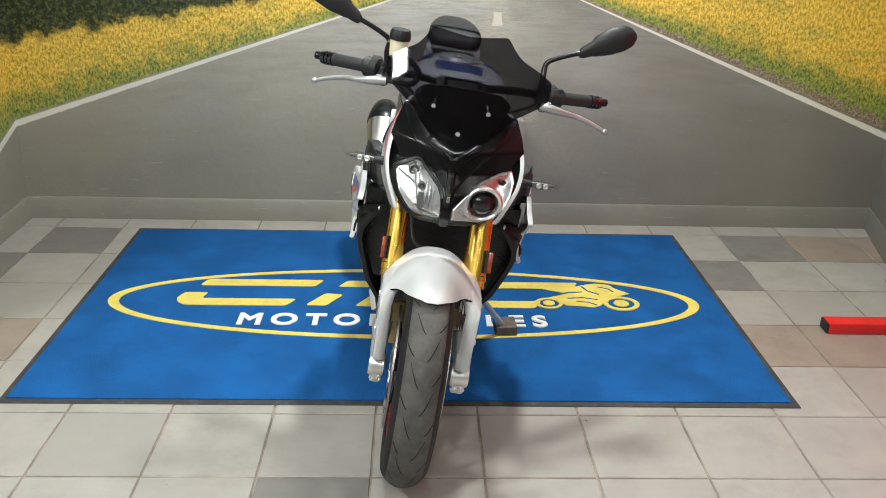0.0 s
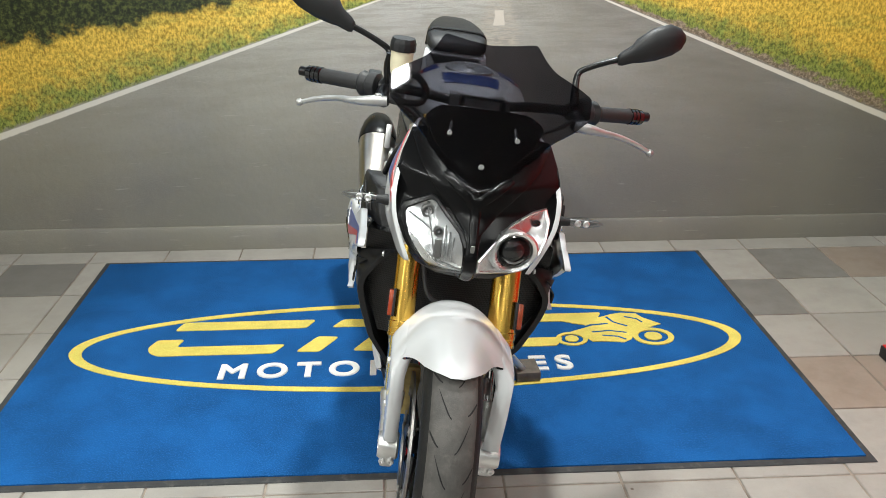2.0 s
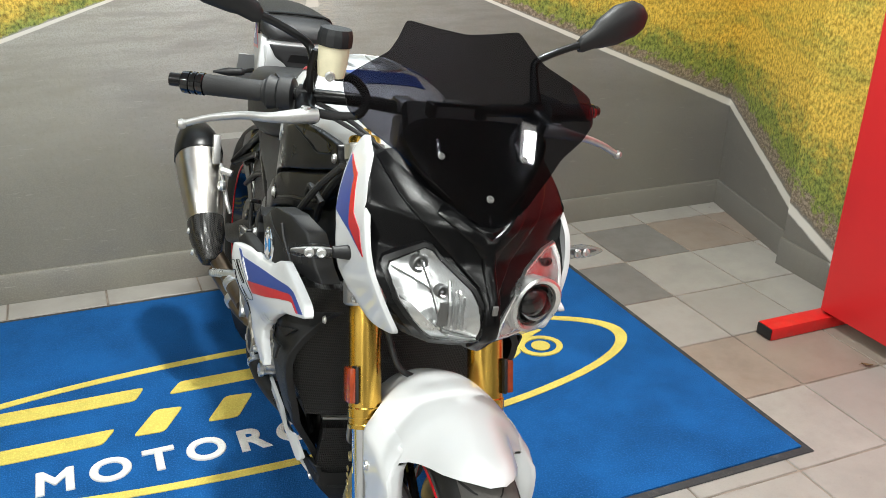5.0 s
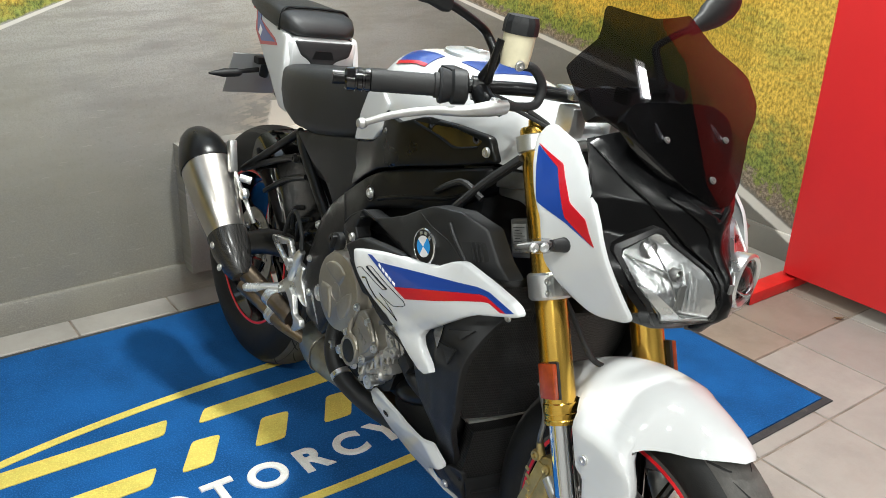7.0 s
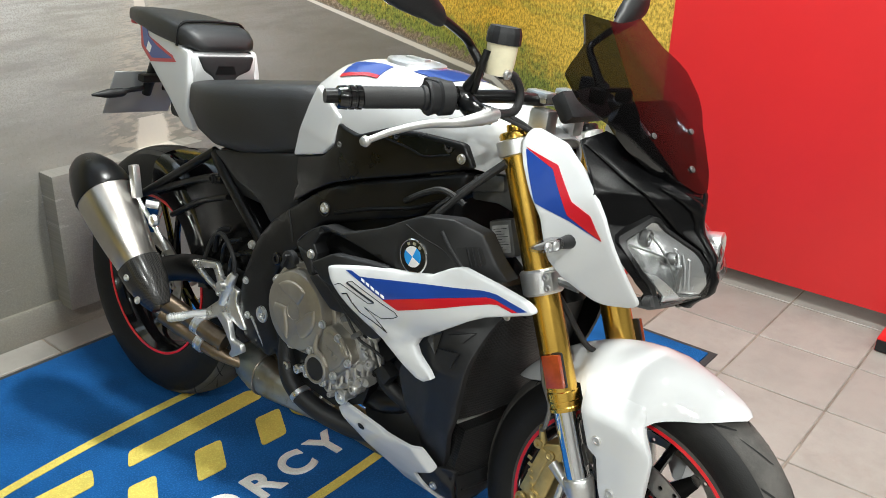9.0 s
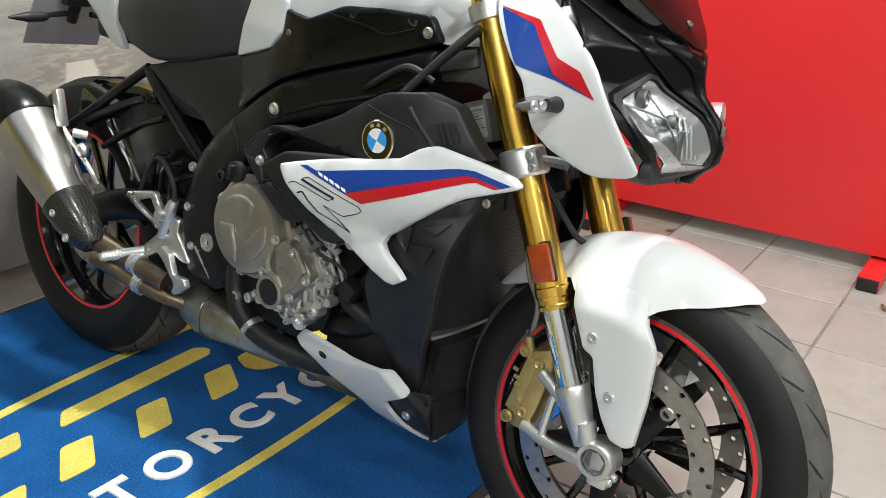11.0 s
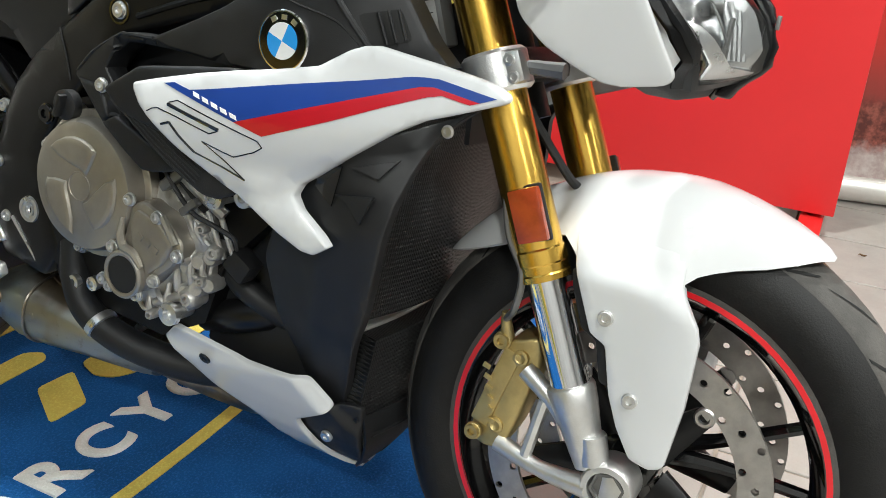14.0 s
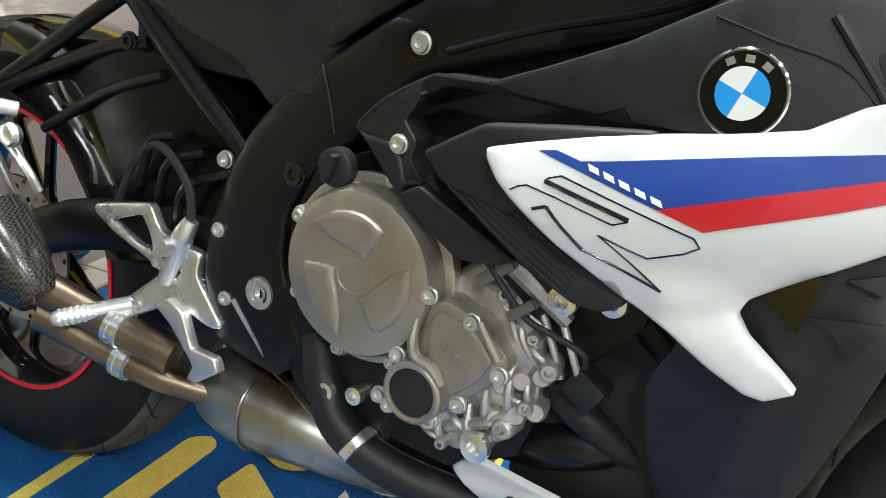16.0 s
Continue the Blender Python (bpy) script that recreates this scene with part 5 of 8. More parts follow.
part("shutter_glint", tube([LC + Vector((-0.019 + 0.0063 * k, -0.0065 - 0.0055 * math.sin(math.pi * k / 6), -0.011 - 0.008 * math.sin(math.pi * k / 6))) for k in range(7)], [0.0008, 0.0018, 0.0024, 0.0026, 0.0024, 0.0018, 0.0008], 8, 2), CHROME, hl)
part("position_lamp", lathe([(0, 0.0075), (0.003, 0.0070), (0.002, 0.0045), (-0.006, 0.004)], (0.120, nose_y(0.12, 0.805) + 0.002, 0.804), (0.3, -1, 0), 16), BLACK_GLOSS, hl, "small dark lamp socket")
part("lens", sheet(rounded(grown(LAMP_L, 1.02), 0.004, 2), lambda a, b: (a, nose_y(a, b) - 0.010 - 0.014 * max(0, 1 - ((a - 0.082) / 0.05) ** 2 - ((b - 0.765) / 0.05) ** 2), b), None, 2), LENS, hl, "clear lens").visible_shadow = False
for s in SIDES:
    part("lower_lip", sheet([(s * 0.115, 0.722), (s * 0.075, 0.702), (s * 0.02, 0.712), (s * 0.014, 0.694), (s * 0.06, 0.688), (s * 0.10, 0.700)], lambda a, b: (a, nose_y(a, b) + 0.002, b), (0, 0.03, 0), 1, 0.002), BLACK_PLASTIC, bike)


def screen_y(x, z):
    return 0.047 + (z - 0.911) * 0.9 + 0.8 * x * x


SCREEN = [(0.0, 0.879), (0.022, 0.882), (0.062, 0.903), (0.10, 0.934), (0.126, 0.958), (0.164, 0.980), (0.190, 1.000), (0.193, 1.034), (0.168, 1.050), (0.124, 1.074), (0.108, 1.092), (0.092, 1.116), (0.045, 1.110), (0.0, 1.106)]
scr = SCREEN + [(-x, z) for x, z in reversed(SCREEN[1:-1])]
ws = part("windscreen", sheet(rounded(scr, 0.006, 2), lambda a, b: (a, screen_y(a, b), b), (0, 0.003, -0.003), 2), SMOKE, bike, "dark smoked windscreen")
ws.visible_shadow = False
bolt((0, screen_y(0, 0.911) - 0.001, 0.911), (0, -1, 0.9), 0.005, 0.003, ws, GREY_METAL)
for s in SIDES:
    bolt((s * 0.066, screen_y(0.066, 0.957) - 0.001, 0.957), (0, -1, 0.9), 0.0045, 0.003, ws, GREY_METAL)
    part("screen_stay", tube([(s * 0.066, 0.098, 0.955), (s * 0.062, 0.125, 0.972), (s * 0.056, 0.165, 0.985)], 0.0035, 8), BRIGHT, bike, "bright screen stay")
part("inner_cowl", sheet(rounded([(0, 0.886), (0.030, 0.893), (0.062, 0.912), (0.098, 0.943), (0.116, 0.978), (0.090, 0.996), (0.04, 1.000), (0, 0.999), (-0.04, 1.000), (-0.090, 0.996), (-0.116, 0.978), (-0.098, 0.943), (-0.062, 0.912), (-0.030, 0.893)], 0.01, 2), lambda a, b: (a, screen_y(a, b) + 0.014, b), (0, 0.014, -0.012), 2, 0.002), BLACK_GLOSS, bike, "gloss black inner cowl")
dash = part("instrument", box((0.13, 0.03, 0.052), Matrix.Translation((0, 0.262, 0.962)) @ pose(0, 0, 0, -38), 0.010), BLACK_PLASTIC, bike, "black instrument housing")
part("hood", join(box((0.085, 0.010, 0.007), pose(0, 0.205, 1.002), 0.003), *[box((0.010, 0.03, 0.024), pose(s * 0.042, 0.212, 0.990), 0.004) for s in SIDES]), BLACK_SATIN, dash)

# side shrouds beside the nose
SHROUD = [(0.276, 0.926), (0.262, 0.931), (0.198, 0.922), (0.137, 0.884), (0.095, 0.837), (0.055, 0.766), (0.027, 0.714), (0.034, 0.704), (0.074, 0.696), (0.092, 0.697), (0.118, 0.708), (0.146, 0.722), (0.171, 0.746), (0.186, 0.785), (0.196, 0.808), (0.228, 0.838), (0.262, 0.876), (0.282, 0.905)]


def shroud_x(a, b):
    along = (a - 0.033) * 0.747 + (b - 0.707) * 0.666
    back = (a - 0.033) * 0.666 - (b - 0.707) * 0.747
    return 0.121 + 0.046 * math.sin(math.pi * min(1.0, max(0.0, along / 0.33))) ** 0.9 + (0.30 * min(1.0, max(0.0, (along - 0.08) / 0.12)) - 0.05) * back


SHR_B = [(0.267, 0.898), (0.248, 0.872), (0.212, 0.826), (0.148, 0.816), (0.089, 0.800), (0.153, 0.823), (0.172, 0.846), (0.202, 0.882)]
SHR_R = [(0.269, 0.900), (0.196, 0.890), (0.153, 0.845), (0.116, 0.833), (0.099, 0.812), (0.089, 0.800), (0.153, 0.823), (0.172, 0.846), (0.202, 0.882)]
for s in SIDES:
    sh = part("side_shroud", sheet(rounded(SHROUD, 0.008, 3), lambda a, b, s=s: (s * shroud_x(a, b), a, b), (-s * 0.007, 0, 0), 2, 0.0015), WHITE_PAINT, bike, "white side shroud with blue and red stripe", 50)
    part("blue_stripe", sheet(rounded(SHR_B, 0.004, 2), lambda a, b, s=s: (s * (shroud_x(a, b) + 0.0006), a, b), (-s * 0.001, 0, 0), 2), DECAL_BLUE, sh)
    part("red_stripe", sheet(rounded(SHR_R, 0.003, 2), lambda a, b, s=s: (s * (shroud_x(a, b) + 0.0009), a, b), (-s * 0.001, 0, 0), 2), DECAL_RED, sh)
    # indicators
    iz = 0.785
    ind = part("indicator", tube([(s * 0.150, 0.140, iz), (s * 0.166, 0.141, iz), (s * 0.190, 0.142, iz)], [0.0135, 0.0115, 0.0085], 12), BLACK_PLASTIC, bike, "slim front indicator on a black stem")
    part("indicator_tray", tube([(s * 0.188, 0.147, iz - 0.001), (s * 0.205, 0.149, iz - 0.001), (s * 0.230, 0.150, iz - 0.001), (s * 0.250, 0.151, iz)], [0.007, 0.0095, 0.0085, 0.003], 12, 4, 0.6), GREY_METAL, ind, "grey inner tray")
    part("indicator_lens", tube([(s * 0.186, 0.143, iz), (s * 0.196, 0.143, iz), (s * 0.216, 0.144, iz + 0.001), (s * 0.240, 0.146, iz + 0.001), (s * 0.261, 0.149, iz)], [0.0080, 0.0125, 0.0135, 0.0105, 0.003], 16, 5, 0.85), LENS, ind, "clear indicator lens").visible_shadow = False
    for k in range(2):
        part("bulb", lathe([(0, 0.0075), (0.002, 0.0072), (0.0035, 0.005), (0.002, 0.002)], (s * (0.207 + 0.018 * k), 0.1385 + 0.002 * k, iz), (s * 0.2, -1, 0.15), 16), BRIGHT, ind)

# -- handlebar --
bar = [(-0.395, 0.468, 0.943), (-0.30, 0.420, 0.950), (-0.20, 0.365, 0.960), (-0.12, 0.330, 0.966), (-0.05, 0.318, 0.962), (0.05, 0.318, 0.962), (0.12, 0.330, 0.966), (0.20, 0.365, 0.960), (0.30, 0.420, 0.950), (0.395, 0.468, 0.943)]
part("handlebar", tube(bar, 0.011, 12, 5), BLACK_SATIN, bike, "black tubular handlebar")
GV = (Vector(bar[0]) - Vector(bar[2])).normalized()
for s in SIDES:
    v = Vector((GV.x * -s, GV.y, GV.z)) if s > 0 else GV
    g0 = Vector((s * 0.252, 0.394, 0.953))
    gr = part("grip", lathe([(0, 0.0195), (0.006, 0.0195), (0.008, 0.0168)] + [(0.012 + 0.004 * k, 0.0168 + (0.0004 if k % 2 else 0)) for k in range(22)] + [(0.103, 0.0166)], g0, v, 24), GRIP, bike, "ribbed black rubber grip")
    part("bar_end", lathe([(0.103, 0.0155), (0.105, 0.0185), (0.112, 0.0185), (0.113, 0.0165), (0.116, 0.0165), (0.117, 0.0185), (0.123, 0.0185), (0.124, 0.0165), (0.127, 0.0165), (0.128, 0.0185), (0.140, 0.0175), (0.143, 0.014), (0.143, 0.006)], g0, v, 24), BLACK_GLOSS, gr, "black bar end weight")
    part("switch_housing", join(lathe([(-0.045, 0.022), (-0.042, 0.027), (-0.022, 0.028), (-0.018, 0.024), (-0.004, 0.028), (0.0, 0.026)], g0, v, 24), box((0.030, 0.035, 0.030), Matrix.Translation(g0 - v * 0.03 + Vector((0, 0.018, 0.012))), 0.006)), BLACK_PLASTIC, gr, "black switch housing")
    part("switch_button", box((0.008, 0.006, 0.014), Matrix.Translation(g0 - v * 0.032 + Vector((0, 0.036, 0.016))), 0.002), DECAL_RED if s < 0 else GREY_FILM, gr)
    perch = part("lever_perch", join(tube([g0 - v * 0.052, g0 - v * 0.075], 0.019, 14), tube([g0 - v * 0.064, Vector((s * 0.205, 0.330, 0.945)), Vector((s * 0.198, 0.300, 0.943))], [0.016, 0.016, 0.013], 12)), BLACK_SATIN, bike)
    tip_y = 0.384 if s < 0 else 0.346
    lv = part("brake_lever" if s < 0 else "clutch_lever", join(tube([(s * 0.192, 0.300, 0.945), (s * 0.222, 0.300, 0.942), (s * 0.262, 0.312, 0.934), (s * 0.30, 0.312 + (tip_y - 0.312) * 0.42, 0.926), (s * 0.345, 0.312 + (tip_y - 0.312) * 0.78, 0.911), (s * 0.380, tip_y, 0.895)], [0.013, 0.014, 0.0095, 0.0075, 0.0068, 0.0062], 12, 5, 0.8),
                              lathe([(-0.008, 0.003), (-0.006, 0.0065), (0, 0.0088), (0.006, 0.0065), (0.008, 0.003)], (s * 0.384, tip_y, 0.894), X, 16)), LEVER_ALLOY, bike, "dull alloy lever with a ball end")
    bolt((s * 0.212, 0.300, 0.952), (0, 0, 1), 0.008, 0.006, lv)
    # mirrors
    my = 0.40 if s > 0 else 0.36
    mr = part("mirror_stem", tube([(s * 0.196, 0.358, 0.975), (s * 0.195, my - 0.02, 1.010), (s * 0.200, my, 1.038), (s * 0.222, my, 1.054), (s * 0.262, my, 1.072), (s * 0.290, my, 1.082)], [0.010, 0.008, 0.007, 0.0065, 0.0065, 0.007], 10, 5), BLACK_SATIN, bike, "black mirror on a curved stem")
    rings = []
    for t, up, dep, lift in ((0.0, 0.010, 0.008, 0.0), (0.06, 0.015, 0.011, 0.001), (0.22, 0.019, 0.014, 0.003), (0.30, 0.026, 0.018, 0.006), (0.55, 0.035, 0.024, 0.008), (0.8, 0.033, 0.023, 0.006), (0.93, 0.023, 0.016, 0.002), (1.0, 0.008, 0.006, 0.0)):
        c = Vector((s * 0.280, my, 1.077)).lerp(Vector((s * 0.424, my + 0.022, 1.142)), t) + Vector((-s * lift * 0.4, 0, lift))
        rings.append([c + Vector((s * -0.25 * up * math.sin(a), math.cos(a) * dep, math.sin(a) * up)) for a in (2 * math.pi * k / 18 for k in range(18))])
    part("mirror_shell", loft(rings), BLACK_PLASTIC, mr, "black mirror shell", 70)
    part("mirror_glass", sheet([(0.045 * math.cos(2 * math.pi * k / 20), 0.024 * math.sin(2 * math.pi * k / 20)) for k in range(20)], lambda a, b, s=s, my=my: (s * (0.372 + a * 0.9), my + 0.034, 1.118 + b + a * 0.45), (0, 0.002, 0), 0), CHROME, mr)

# brake fluid reservoir
rv = part("brake_reservoir", lathe([(0, 0.012), (0.002, 0.021), (0.022, 0.0235), (0.050, 0.0245), (0.052, 0.02)], (-0.172, 0.322, 1.002), (0, 0, 1), 28), CREAM, bike, "translucent cream brake fluid reservoir")
part("cap", lathe([(0.050, 0.0275), (0.066, 0.0275)] + [(0.070, 0.0262), (0.076, 0.024), (0.077, 0.010)], (-0.172, 0.322, 1.002), (0, 0, 1), 14), BLACK_PLASTIC, rv, "black ribbed cap", 20)
part("bracket", tube([(-0.196, 0.345, 0.972), (-0.202, 0.334, 1.010), (-0.198, 0.330, 1.040)], 0.006, 8), BLACK_SATIN, rv)
bolt((-0.180, 0.300, 1.008), (0, -1, 0), 0.007, 0.006, rv)
part("reservoir_hose", tube([(-0.165, 0.322, 1.004), (-0.135, 0.318, 1.002), (-0.112, 0.315, 0.975), (-0.122, 0.312, 0.948), (-0.160, 0.308, 0.944), (-0.19, 0.304, 0.948)], 0.0075, 10), GRIP, bike, "black rubber hose")
for n, (pts, r) in enumerate((
        ([(-0.20, 0.34, 0.95), (-0.15, 0.30, 0.935), (-0.09, 0.265, 0.905), (-0.06, 0.26, 0.86)], 0.0035),
        ([(-0.19, 0.36, 0.955), (-0.13, 0.30, 0.935), (-0.09, 0.27, 0.90), (-0.06, 0.28, 0.84)], 0.004),
        ([(0.20, 0.34, 0.95), (0.16, 0.27, 0.945), (0.10, 0.235, 0.915), (0.07, 0.235, 0.86)], 0.0035),
        ([(-0.128, 0.305, 0.862), (-0.135, 0.37, 0.80), (-0.132, 0.43, 0.745), (-0.125, 0.47, 0.70)], 0.0075),
        ([(-0.178, 0.392, 0.752), (-0.165, 0.345, 0.81), (-0.142, 0.299, 0.865)], 0.006),
        ([(-0.150, 0.36, 0.775), (-0.160, 0.40, 0.79), (-0.150, 0.45, 0.77), (-0.140, 0.50, 0.74)], 0.006),
        ([(-0.10, 0.20, 0.69), (-0.075, 0.17, 0.64), (-0.060, 0.13, 0.59), (-0.03, 0.12, 0.57)], 0.005))):
    part("cable", tube(pts, r, 8), GRIP, bike, "black cable")

# -- tank, covers, seat, tail --
TANK = [(0.285, 0.075, 0.838, 0.900), (0.31, 0.092, 0.836, 0.915), (0.37, 0.108, 0.828, 0.930), (0.42, 0.113, 0.832, 0.941), (0.46, 0.121, 0.836, 0.948), (0.56, 0.142, 0.838, 0.958), (0.66, 0.149, 0.822, 0.961), (0.72, 0.146, 0.775, 0.955), (0.77, 0.130, 0.752, 0.938), (0.82, 0.112, 0.740, 0.905), (0.86, 0.095, 0.735, 0.872)]


def tank_at(y, phi, lift=0.0):
    ys = [t[0] for t in TANK]
    w, lo, hi = (float(np.interp(y, ys, [t[i] for t in TANK])) for i in (1, 2, 3))
    c, sn = math.cos(phi), math.sin(phi)
    x = (w + lift) * math.copysign(abs(c) ** 0.62, c)
    return Vector((x, y, lo + (hi - lo + lift) * max(0.0, sn) ** 0.70))


ty = [TANK[0][0] + (TANK[-1][0] - TANK[0][0]) * k / 30 for k in range(31)]
tank = part("fuel_tank", grid([[tank_at(y, math.pi * k / 28) for k in range(29)] for y in ty], 0.004), WHITE_PAINT, bike, "glossy white fuel tank", 50)
part("filler_cap", join(lathe([(0, 0.060), (0.006, 0.058), (0.008, 0.050), (0.006, 0.046), (0.009, 0.040), (0.010, 0.012)], (0, 0.640, 0.958), (0, -0.02, 1), 40), box((0.02, 0.05, 0.006), pose(0, 0.64, 0.969), 0.002)), SILVER, tank, "silver fuel filler cap")
for a, b in ((0.27, 0.39), (0.61, 0.73)):
    part("blue_stripe", grid([[tank_at(y, math.pi * (a + (b - a) * k / 8), 0.0015) for k in range(9)] for y in (0.63, 0.655, 0.68, 0.705, 0.73)], 0.001), DECAL_BLUE, tank)
    part("red_stripe", grid([[tank_at(y, math.pi * ((a if a < 0.5 else b) + d), 0.0022) for d in (-0.012, 0.0, 0.012)] for y in (0.63, 0.655, 0.68, 0.705, 0.73)], 0.001), DECAL_RED, tank)
part("blue_front", grid([[tank_at(y, math.pi * (0.40 + 0.20 * k / 12), 0.0015) for k in range(13)] for y in (0.51, 0.535, 0.56, 0.585)], 0.001), DECAL_BLUE, tank)

TRIM = [(0.818, 0.738), (0.719, 0.767), (0.686, 0.793), (0.681, 0.842), (0.661, 0.836), (0.624, 0.831), (0.557, 0.861), (0.485, 0.867), (0.401, 0.868), (0.389, 0.849), (0.376, 0.831), (0.489, 0.790), (0.599, 0.754), (0.675, 0.725), (0.746, 0.685), (0.836, 0.626), (0.890, 0.612), (0.905, 0.650), (0.880, 0.710)]
TRIM_HOLE = [(0.858, 0.664), (0.806, 0.690), (0.822, 0.650)]


def trim_x(a, b):
    return float(np.interp(a, (0.33, 0.42, 0.52, 0.62, 0.70, 0.80, 0.90), (0.118, 0.125, 0.145, 0.160, 0.152, 0.128, 0.110))) + 0.05 * max(0.0, 0.76 - b) * min(1.0, max(0.0, (0.80 - a) * 8))


def frame_x(a, b):
    return float(np.interp(a, (0.35, 0.45, 0.6, 0.7, 0.8, 0.9, 0.96), (0.115, 0.130, 0.150, 0.158, 0.147, 0.139, 0.134)))


FRAME = [(0.385, 0.822), (0.491, 0.785), (0.604, 0.747), (0.673, 0.719), (0.730, 0.684), (0.800, 0.634), (0.855, 0.590), (0.895, 0.545), (0.918, 0.500), (0.945, 0.430), (0.950, 0.370), (0.920, 0.292), (0.822, 0.284), (0.790, 0.335), (0.830, 0.416), (0.830, 0.469), (0.800, 0.525), (0.765, 0.555), (0.720, 0.600), (0.685, 0.640), (0.572, 0.680), (0.481, 0.712), (0.436, 0.745), (0.392, 0.775)]
PANEL = [(0.561, 0.612), (0.533, 0.621), (0.481, 0.636), (0.436, 0.647), (0.393, 0.656), (0.345, 0.668), (0.335, 0.675), (0.316, 0.688), (0.300, 0.695), (0.289, 0.697), (0.260, 0.694), (0.218, 0.690), (0.173, 0.6845), (0.160, 0.6815), (0.149, 0.676), (0.147, 0.671), (0.153, 0.667), (0.202, 0.647), (0.225, 0.638), (0.254, 0.620), (0.310, 0.578), (0.354, 0.545), (0.359, 0.532), (0.348, 0.519), (0.307, 0.491), (0.326, 0.477), (0.341, 0.478), (0.369, 0.490), (0.402, 0.509), (0.436, 0.522), (0.458, 0.533), (0.494, 0.553), (0.533, 0.580), (0.547, 0.591), (0.559, 0.605)]


def panel_x(a, b):
    ridge = 0.018 * math.exp(-(((b - 0.60 + 0.18 * (a - 0.38)) / 0.055) ** 2))
    fold = float(np.interp(a, (0.316, 0.344, 0.372, 0.397, 0.432), (0.583, 0.565, 0.543, 0.530, 0.536)))
    low = 0.007 * ease(fold - b, -0.001, 0.010) * ease(a, 0.300, 0.325) * (1 - ease(a, 0.420, 0.450))
    return 0.205 + 0.10 * (a - 0.15) + ridge - low + 0.016 * ease(0.56 - b, 0.0, 0.06) * (1 - ease(a, 0.40, 0.46))


P_BLUE = [(0.519, 0.619), (0.506, 0.622), (0.486, 0.618), (0.467, 0.622), (0.410, 0.636), (0.369, 0.646), (0.292, 0.664), (0.245, 0.676), (0.231, 0.678), (0.217, 0.679), (0.157, 0.672), (0.172, 0.6655), (0.219, 0.671), (0.233, 0.669), (0.290, 0.648), (0.362, 0.621), (0.425, 0.597)]
P_RED = [(0.425, 0.597), (0.362, 0.621), (0.290, 0.648), (0.233, 0.669), (0.219, 0.671), (0.172, 0.6655), (0.181, 0.662), (0.210, 0.665), (0.224, 0.661), (0.262, 0.645), (0.317, 0.620), (0.391, 0.589)]
# outlined letter on the panel: strokes and their half widths
STROKES = [([(0.533, 0.587), (0.527, 0.591), (0.521, 0.593), (0.498, 0.589), (0.453, 0.579), (0.442, 0.584)], 0.0007),
           ([(0.508, 0.599), (0.442, 0.585)], 0.0020),
           ([(0.507, 0.601), (0.497, 0.605), (0.424, 0.589), (0.396, 0.583), (0.391, 0.577), (0.401, 0.570), (0.425, 0.560), (0.439, 0.563), (0.462, 0.569)], 0.0007),
           ([(0.462, 0.569), (0.411, 0.538)], 0.0007),
           ([(0.513, 0.577), (0.503, 0.581), (0.490, 0.569), (0.472, 0.555)], 0.0014),
           ([(0.472, 0.555), (0.411, 0.538)], 0.0010)]
COVER_LINE = [(0.733, 0.588), (0.697, 0.623), (0.657, 0.648), (0.643, 0.652), (0.606, 0.654), (0.593, 0.655), (0.545, 0.675), (0.481, 0.704), (0.435, 0.731), (0.392, 0.755), (0.330, 0.766), (0.285, 0.753), (0.255, 0.708), (0.232, 0.684), (0.262, 0.678), (0.300, 0.680), (0.345, 0.655), (0.374, 0.650), (0.459, 0.645), (0.499, 0.645), (0.563, 0.646), (0.640, 0.642), (0.660, 0.630), (0.676, 0.605), (0.660, 0.590), (0.664, 0.574), (0.654, 0.550), (0.673, 0.538), (0.697, 0.562)]


def cover_x(a, b):
    fold = max(0.0, (0.652 - b) / 0.012) if 0.37 < a < 0.66 else 0.0
    return 0.200 - 0.35 * max(0.0, 0.32 - a) + 0.026 * math.exp(-(((a - 0.40) / 0.11) ** 2)) - 0.10 * max(0, b - 0.70) - 0.10 * max(0, a - 0.55) - 0.006 * min(1.5, fold)


DROP = [(0.200, 0.650), (0.262, 0.618), (0.335, 0.574), (0.365, 0.562), (0.395, 0.500), (0.420, 0.440), (0.410, 0.360), (0.392, 0.290), (0.378, 0.220), (0.370, 0.170), (0.345, 0.225), (0.306, 0.345), (0.285, 0.400), (0.274, 0.443), (0.265, 0.483), (0.258, 0.517), (0.252, 0.545), (0.247, 0.580), (0.240, 0.610), (0.222, 0.634)]


def drop_x(a, b):
    nose = float(np.interp(b, (0.17, 0.22, 0.26, 0.36, 0.443, 0.483, 0.517, 0.545, 0.58, 0.61, 0.635), (0.056, 0.098, 0.116, 0.163, 0.187, 0.202, 0.210, 0.207, 0.188, 0.165, 0.150)))
    full = float(np.interp(b, (0.17, 0.22, 0.30, 0.374, 0.45, 0.50), (0.060, 0.098, 0.136, 0.176, 0.200, 0.212))) - 0.10 * max(0.0, a - 0.30)
    t = min(1.0, max(0.0, (a - 0.245 - 0.20 * max(0.0, 0.45 - b)) / 0.055))
    return nose + (full - nose) * t * t * (3 - 2 * t) + 0.006 * math.exp(-(((a - 0.315 - (0.56 - b) * 0.20) / 0.018) ** 2))


